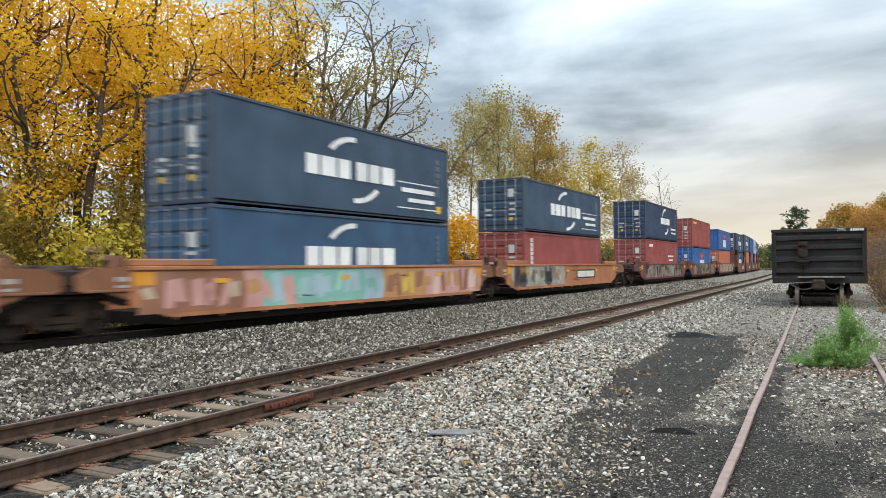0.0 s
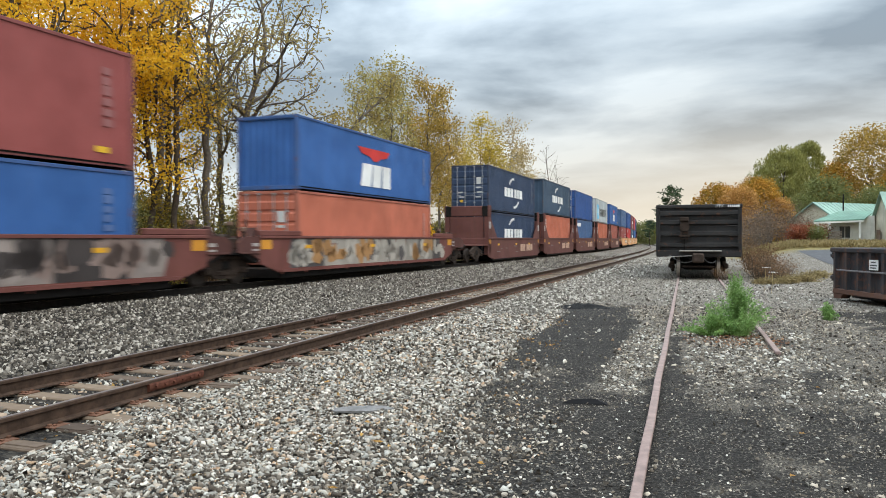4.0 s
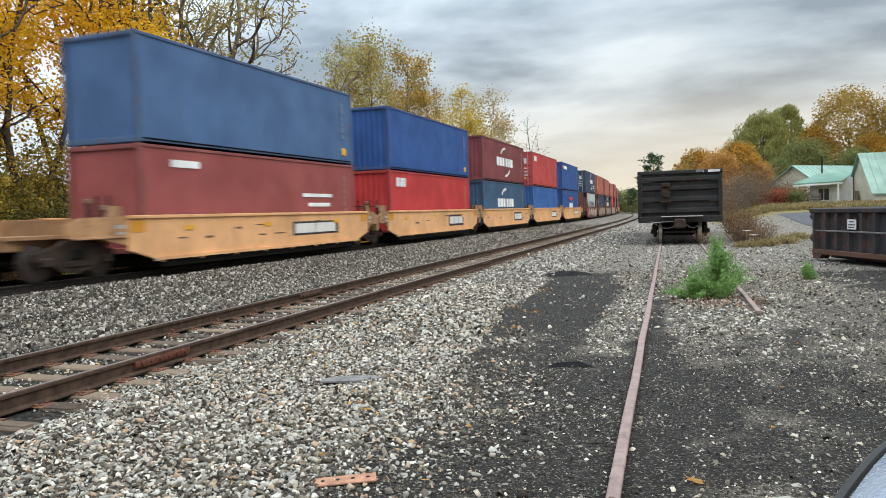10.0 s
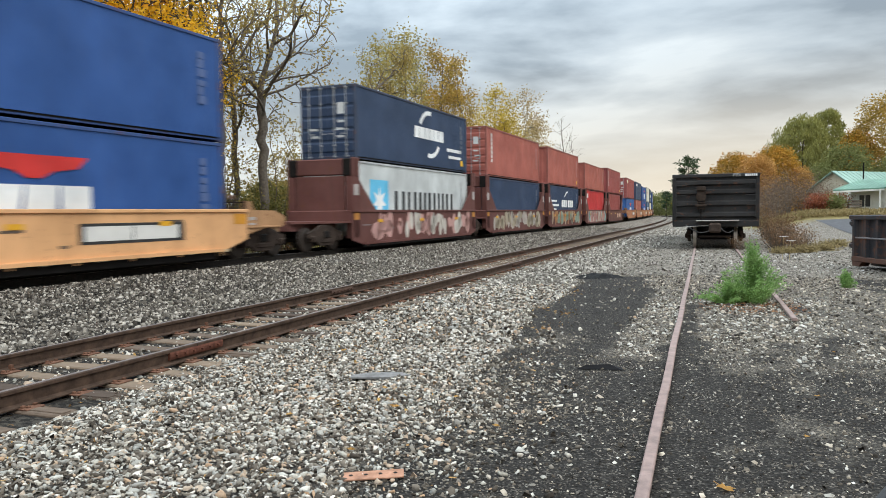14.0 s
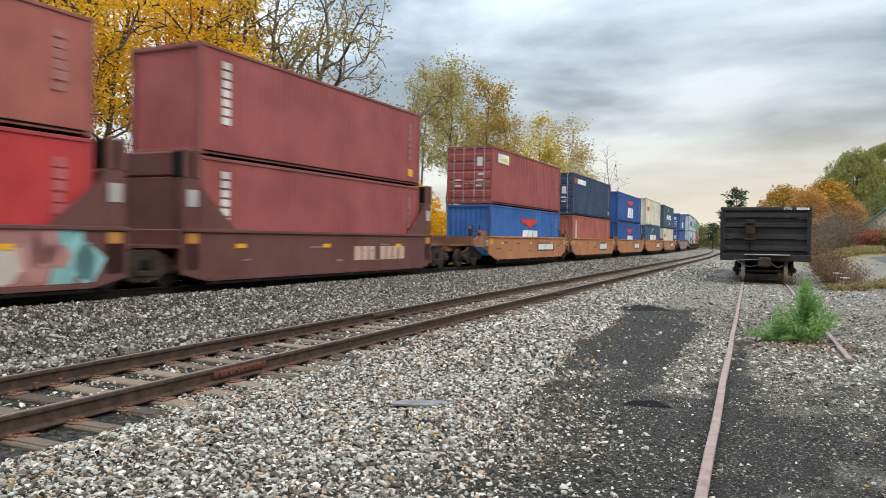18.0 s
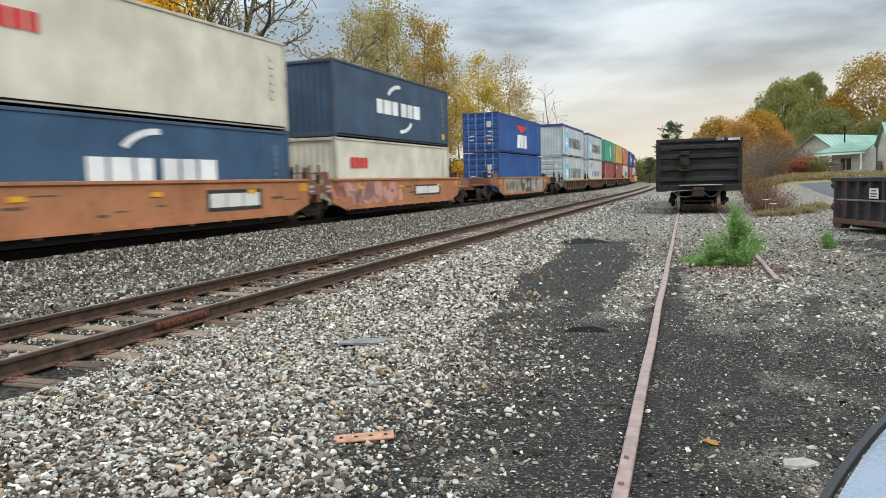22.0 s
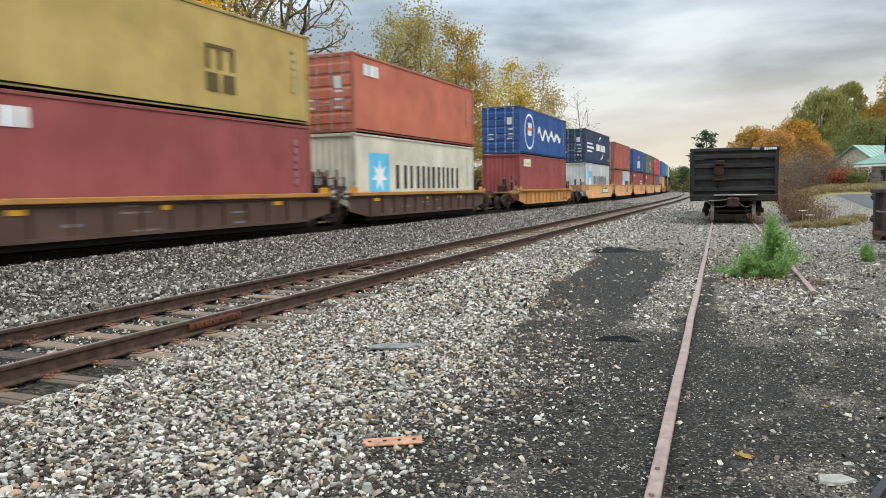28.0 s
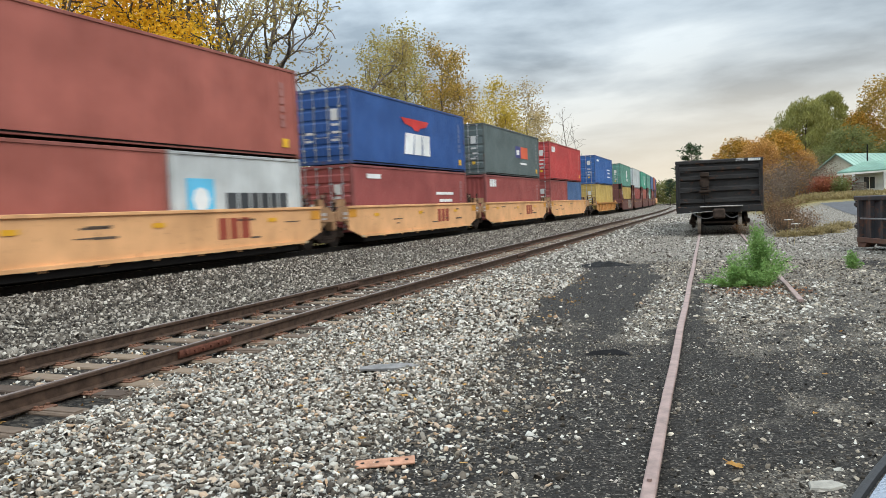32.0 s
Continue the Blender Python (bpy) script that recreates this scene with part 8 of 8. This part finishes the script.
def make_gravel():
    pale = random_mat("pale_ballast", [(0.0, (0.034, 0.027, 0.021)), (1.0, (0.78, 0.71, 0.61)), (0.25, (0.110, 0.090, 0.070)), (0.45, (0.225, 0.193, 0.155)), (0.60, (0.33, 0.322, 0.29)), (0.74, (0.48, 0.445, 0.375)), (0.82, (0.42, 0.265, 0.155)), (0.89, (0.50, 0.485, 0.435))], 0.92, True, 0.5, 55.0, 0.2)
    pale_far = random_mat("pale_ballast_far", [(0.0, (0.085, 0.073, 0.060)), (1.0, (0.62, 0.575, 0.50)), (0.4, (0.20, 0.178, 0.150)), (0.75, (0.35, 0.325, 0.28))], 0.92, True, 0.35, 30.0, 0.2)
    grey_far = random_mat("grey_ballast_far", [(0.0, (0.060, 0.050, 0.041)), (1.0, (0.46, 0.42, 0.36)), (0.42, (0.125, 0.108, 0.089)), (0.75, (0.22, 0.196, 0.163))], 0.92, True, 0.35, 30.0, 0.2)
    grey = random_mat("grey_ballast", [(0.0, (0.042, 0.035, 0.028)), (1.0, (0.56, 0.51, 0.435)), (0.42, (0.122, 0.106, 0.087)), (0.75, (0.25, 0.222, 0.184))], 0.92, True, 0.4, 40.0, 0.2)
    dusty = random_mat("dusty_grit", [(0.0, (0.032, 0.027, 0.022)), (1.0, (0.66, 0.58, 0.47)), (0.45, (0.125, 0.105, 0.083)), (0.85, (0.34, 0.29, 0.225))], 0.95, True, 0.3, 40.0, 0.2)
    chips = random_mat("pale_chip", [(0.0, (0.24, 0.225, 0.19)), (1.0, (0.70, 0.67, 0.60))], 0.95, True, 0.2, 30.0, 0.2)
    flakes = random_mat("rusty_flake", [(0.0, (0.13, 0.055, 0.03)), (1.0, (0.36, 0.18, 0.09))], 0.95, True, 0.2, 30.0, 0.2)
    litter = random_mat("leaf_litter", [(0.0, (0.16, 0.085, 0.035)), (1.0, (0.58, 0.36, 0.11)), (0.5, (0.36, 0.20, 0.08))], 0.9, True, 0.2, 30.0, 0.2)

    def by_tie(x, y, r):
        """Few stones lie on the ties and against the rails."""
        e = abs(x - side_x(y))
        if e > 1.32:
            return True
        k = (y + 3.0) / 0.535
        if abs(k - round(k)) * 0.535 < 0.14:
            return r.random() < 0.42
        if abs(e - 0.7525) < 0.17:
            return r.random() < 0.10
        return r.random() < (0.55 if e > 0.75 else 0.75)

    def near(x, y, r):
        e = x - cinder_edge(y)
        return by_tie(x, y, r) and e < 1.5 and r.random() < (1 - cinder(x, y)) ** 1.4 * step(0.75, 0.1, e) + 0.003 + 0.17 * step(7.0, 5.0, y) * math.exp(-((e - 0.3) / 0.75) ** 2)

    scatter("ballast_gravel", 21000, (-5.0, -0.7), (1.4, 4.4), 0.030, pale, "pale angular crushed-stone ballast in the open yard", 1, near, 0.25, 0.38, 3, 0.30)
    scatter("ballast_gravel", 27000, (-5.5, -0.7), (4.4, 7.6), 0.030, pale, "pale angular crushed-stone ballast beside the passing track", 21, near, 0.25, 0.42, 2, 0.32)
    scatter("ballast_gravel", 26000, (-5.5, -1.0), (7.6, 15.0), 0.038, pale, "pale angular crushed-stone ballast further along the track", 9, near, 0.25, 0.6, 1, 0.36)
    scatter("ballast_gravel", 15000, (-5.5, -1.4), (15.0, 34.0), 0.048, pale_far, "pale angular crushed-stone ballast in the distance", 2, near, 0.25, 0.7)
    scatter("ballast_gravel", 5500, (-5.3, -1.2), (34.0, 62.0), 0.075, pale_far, "pale ballast along the track far off", 22, near, 0.25, 0.7)
    scatter("ballast_gravel", 8500, (-7.05, -5.5), (2.5, 32.0), 0.034, pale, "pale stones between the rails of the passing track", 3, lambda x, y, r: by_tie(x, y, r) and noise.noise((x * 1.5, y * 1.1, 8)) + r.random() * 0.9 > 0.25)

    def far(x, y, r):
        d = x - main_x(y)
        return (d > 1.22 or (d > 0.98 and r.random() < 0.3)) and by_tie(x, y, r)

    scatter("main_ballast", 36500, (-14.2, -7.0), (3.0, 20.0), 0.042, grey, "grey crushed-stone ballast along the main line", 4, far, 0.25, 0.75)
    scatter("main_ballast", 18000, (-14.2, -7.0), (20.0, 40.0), 0.048, grey_far, "grey crushed-stone ballast along the main line further off", 5, far, 0.25, 0.8)
    scatter("main_ballast", 7000, (-14.2, -7.0), (40.0, 75.0), 0.075, grey_far, "grey crushed-stone ballast along the main line in the distance", 25, far, 0.25, 0.8)

    def yard(x, y, r):
        if x < cinder_edge(y) - 0.3:
            return False
        c = cinder(x, y)
        near_by = step(8.5, 6.5, y)
        spread_ = 0.34 * math.exp(-((x - cinder_edge(y) - 0.5) / 0.6) ** 2) + 0.22 * (noise.noise((x * 1.3, y * 1.3, 4)) + 0.4 * noise.noise((x * 4, y * 4, 4)) > 0.12)
        return r.random() < (1 - c) ** 1.3 + 0.015 + near_by * spread_

    scatter("yard_grit", 24000, (-3.0, 3.8), (1.2, 9.0), 0.014, dusty, "loose pale grit scattered over black cinders", 6, yard, 0.5, 0.5, 0)
    scatter("yard_grit", 8500, (-3.0, 3.8), (1.2, 9.0), 0.024, dusty, "larger loose stones on black cinders", 16, yard, 0.6, 0.45)
    scatter("yard_grit", 11000, (-3.2, 5.0), (8.6, 18.0), 0.034, dusty, "loose grit over the middle of the yard", 7, yard, 0.5, 0.5)
    scatter("yard_grit", 12000, (-3.0, 5.5), (17.5, 36.0), 0.045, grey_far, "grey gravel over the far part of the yard", 17, lambda x, y, r: not (abs(x - 5.2) < 1.2 and y < 22), 0.5, 0.7, 0)
    slag = random_mat("cinder_flake", [(0.0, (0.018, 0.0155, 0.013)), (1.0, (0.40, 0.355, 0.30)), (0.6, (0.075, 0.066, 0.056))], 0.95, True, 0.3, 40.0, 0.2)
    scatter("cinder_flakes", 21000, (-2.4, 3.4), (1.2, 9.0), 0.017, slag, "flat grey cinder flakes over the black cinders", 31, lambda x, y, r: r.random() < 0.15 + 0.85 * step(-0.15, 0.25, noise.noise((x * 1.5, y * 1.5, 9)) + 0.5 * noise.noise((x * 5, y * 5, 9))), 0.4, 0.6, 0)
    scatter("cinder_flakes", 1800, (-3.0, 3.6), (9.0, 18.0), 0.028, slag, "flat grey cinder flakes further off", 32, lambda x, y, r: r.random() < 0.3 + 0.7 * (noise.noise((x * 1.7, y * 1.7, 9)) > 0.1), 0.5, 0.4)
    scatter("pale_chips", 1500, (-1.1, 1.9), (7.2, 13.5), 0.034, chips, "pale stone chips among the grit beside the weed", 18, lambda x, y, r: r.random() < (1 - cinder(x, y)) ** 2 * 0.9, 0.4, 0.4)
    scatter("pale_chips", 900, (-2.0, 3.4), (1.5, 7.4), 0.022, chips, "pale stone chips scattered on the cinders", 19, None, 0.4, 0.5, 0)
    scatter("rusty_flakes", 900, (-0.2, 1.4), (11.0, 13.4), 0.030, flakes, "red-brown leaf and rust flakes under the weed", 20, lambda x, y, r: r.random() < 1.2 - math.hypot((x - 0.62) / 0.9, (y - 12.2) / 1.0), 0.2, 0.25)
    scatter("leaf_litter", 1100, (-4.6, -0.9), (2.2, 14.0), 0.032, litter, "scraps of orange-brown leaf among the stones", 33, lambda x, y, r: x < cinder_edge(y) + 0.6 and r.random() < 0.06 + step(0.12, 0.4, noise.noise((x * 0.9, y * 0.7, 21))), -0.3, 0.16, 0, 0.4)
    scatter("leaf_litter", 900, (-7.3, -5.2), (3.0, 26.0), 0.036, litter, "scraps of brown leaf along the passing track", 34, lambda x, y, r: r.random() < 0.1 + step(0.0, 0.3, noise.noise((x * 2, y * 0.7, 22))), -0.2, 0.16, 0, 0.4)
    scatter("pale_chips", 420, (-1.1, 3.4), (18.0, 29.0), 0.06, chips, "pale stone chips before the parked car", 35, None, 0.3, 0.4)


# ---------------------------------------------------------------- ties, plates, spikes, joint bars
def make_track_pieces():
    side, main, stub = TRACKS
    tie_mat = random_mat("weathered_tie", [(0.0, (0.075, 0.052, 0.038)), (1.0, (0.24, 0.175, 0.12)), (0.5, (0.14, 0.10, 0.072))], 0.95, False, 0.8, 9.0)
    plate_mat = plain("rusty_tie_plate", (0.15, 0.075, 0.048), 0.9, 0.1, 0.4, 15.0)
    ties = []
    for k in range(5):
        r = random.Random(k)
        s = Shape().box(-1.30, 1.30, -0.11, 0.11, -0.18, 0.0, 0.014)
        for j in range(3):
            x = r.choice((-1, 1)) * r.uniform(0.95, 1.1)
            s.box(x - 0.25, x + 0.22, r.uniform(-0.1, 0.0), r.uniform(0.02, 0.1), -0.02, 0.010, 0.004)
        ties.append(s.mesh("tie", tie_mat))
    pl = Shape().box(-0.17, 0.17, -0.095, 0.095, 0, 0.014, 0.004)
    for x, y in ((-0.085, -0.06), (0.085, 0.06), (-0.085, 0.06), (0.085, -0.06)):
        pl.box(x - 0.016, x + 0.016, y - 0.016, y + 0.016, 0.012, 0.034, 0.004)
    pl.box(-0.135, -0.105, 0.02, 0.05, 0.012, 0.03, 0.004).box(0.105, 0.135, -0.05, -0.02, 0.012, 0.03, 0.004)
    plate = pl.mesh("tie_plate", plate_mat)
    r = random.Random(12)
    for k in range(118):
        y = -3.0 + 0.535 * k + r.uniform(-0.04, 0.04)
        x = side_x(y)
        part("tie", ties[r.randrange(5)], None, side, at=pose(x + r.uniform(-0.05, 0.05), y, -0.139, 0, 0, r.uniform(-1.6, 1.6)))
        if y < 36:
            for off in (-0.7525, 0.7525):
                part("tie_plate", plate, None, side, at=pose(x + off, y, -0.139, 0, 0, r.uniform(-1.5, 1.5)))
    for k in range(110):
        y = 2.0 + 0.52 * k + r.uniform(-0.03, 0.03)
        part("tie", ties[r.randrange(5)], None, main, at=pose(main_x(y), y, RAIL_MAIN - 0.196, 0, 0, r.uniform(-1, 1)))
    bar = Shape()
    bar.prism([(-0.014, 0.0), (0.012, 0.012), (0.020, 0.04), (0.020, 0.075), (0.010, 0.095), (-0.014, 0.10)], "y", -0.46, 0.46)
    for j in range(6):
        bar.tube((0.018, -0.36 + 0.144 * j, 0.055), (0.045, -0.36 + 0.144 * j, 0.055), 0.019, n=6)
    fresh = plain("red_rust_bar", (0.115, 0.045, 0.030), 0.9, 0.1, 0.45, 14.0)
    bm = bar.mesh("joint_bar", fresh)
    bm2 = bar.mesh("joint_bar", plain("brown_joint_bar", (0.085, 0.05, 0.037), 0.8, 0.15, 0.4, 14.0))
    for off, y, m in ((0.7525, 6.25, bm), (0.7525, 20.7, bm2), (-0.7525, 12.6, bm2), (-0.7525, 27.2, bm2), (0.7525, 34.0, bm2)):
        part("joint_bar", m, None, side, "bolted rail joint bar", at=pose(side_x(y) + off + 0.026, y, -0.085))
        part("joint_bar", m, None, side, at=pose(side_x(y) + off - 0.026, y, -0.085) @ MIRROR)
        part("rail_gap", Shape().box(side_x(y) + off - 0.038, side_x(y) + off + 0.038, y - 0.004, y + 0.004, -0.02, 0.0435), DARK, side)
    anchor = Shape().box(-0.085, 0.085, -0.02, 0.02, 0, 0.03, 0.006).box(0.04, 0.085, -0.02, 0.02, 0.0, 0.075, 0.006)
    am = anchor.mesh("rail_anchor", plate_mat)
    for y in (4.75, 5.05, 8.3, 9.4, 10.5, 15.0, 17.1):
        part("rail_anchor", am, None, side, at=pose(side_x(y) - 0.7525, y, -0.14))
    # bolts on the sunken rail
    for y in (2.75, 3.1):
        part("rail_bolt", Shape().tube((0, 0, 0.01), (0, 0, 0.024), 0.013, n=8), PINK_RUST, stub, at=pose(stub_x(y) - 0.7525, y, 0.004))


make_gravel()
make_track_pieces()


motions()
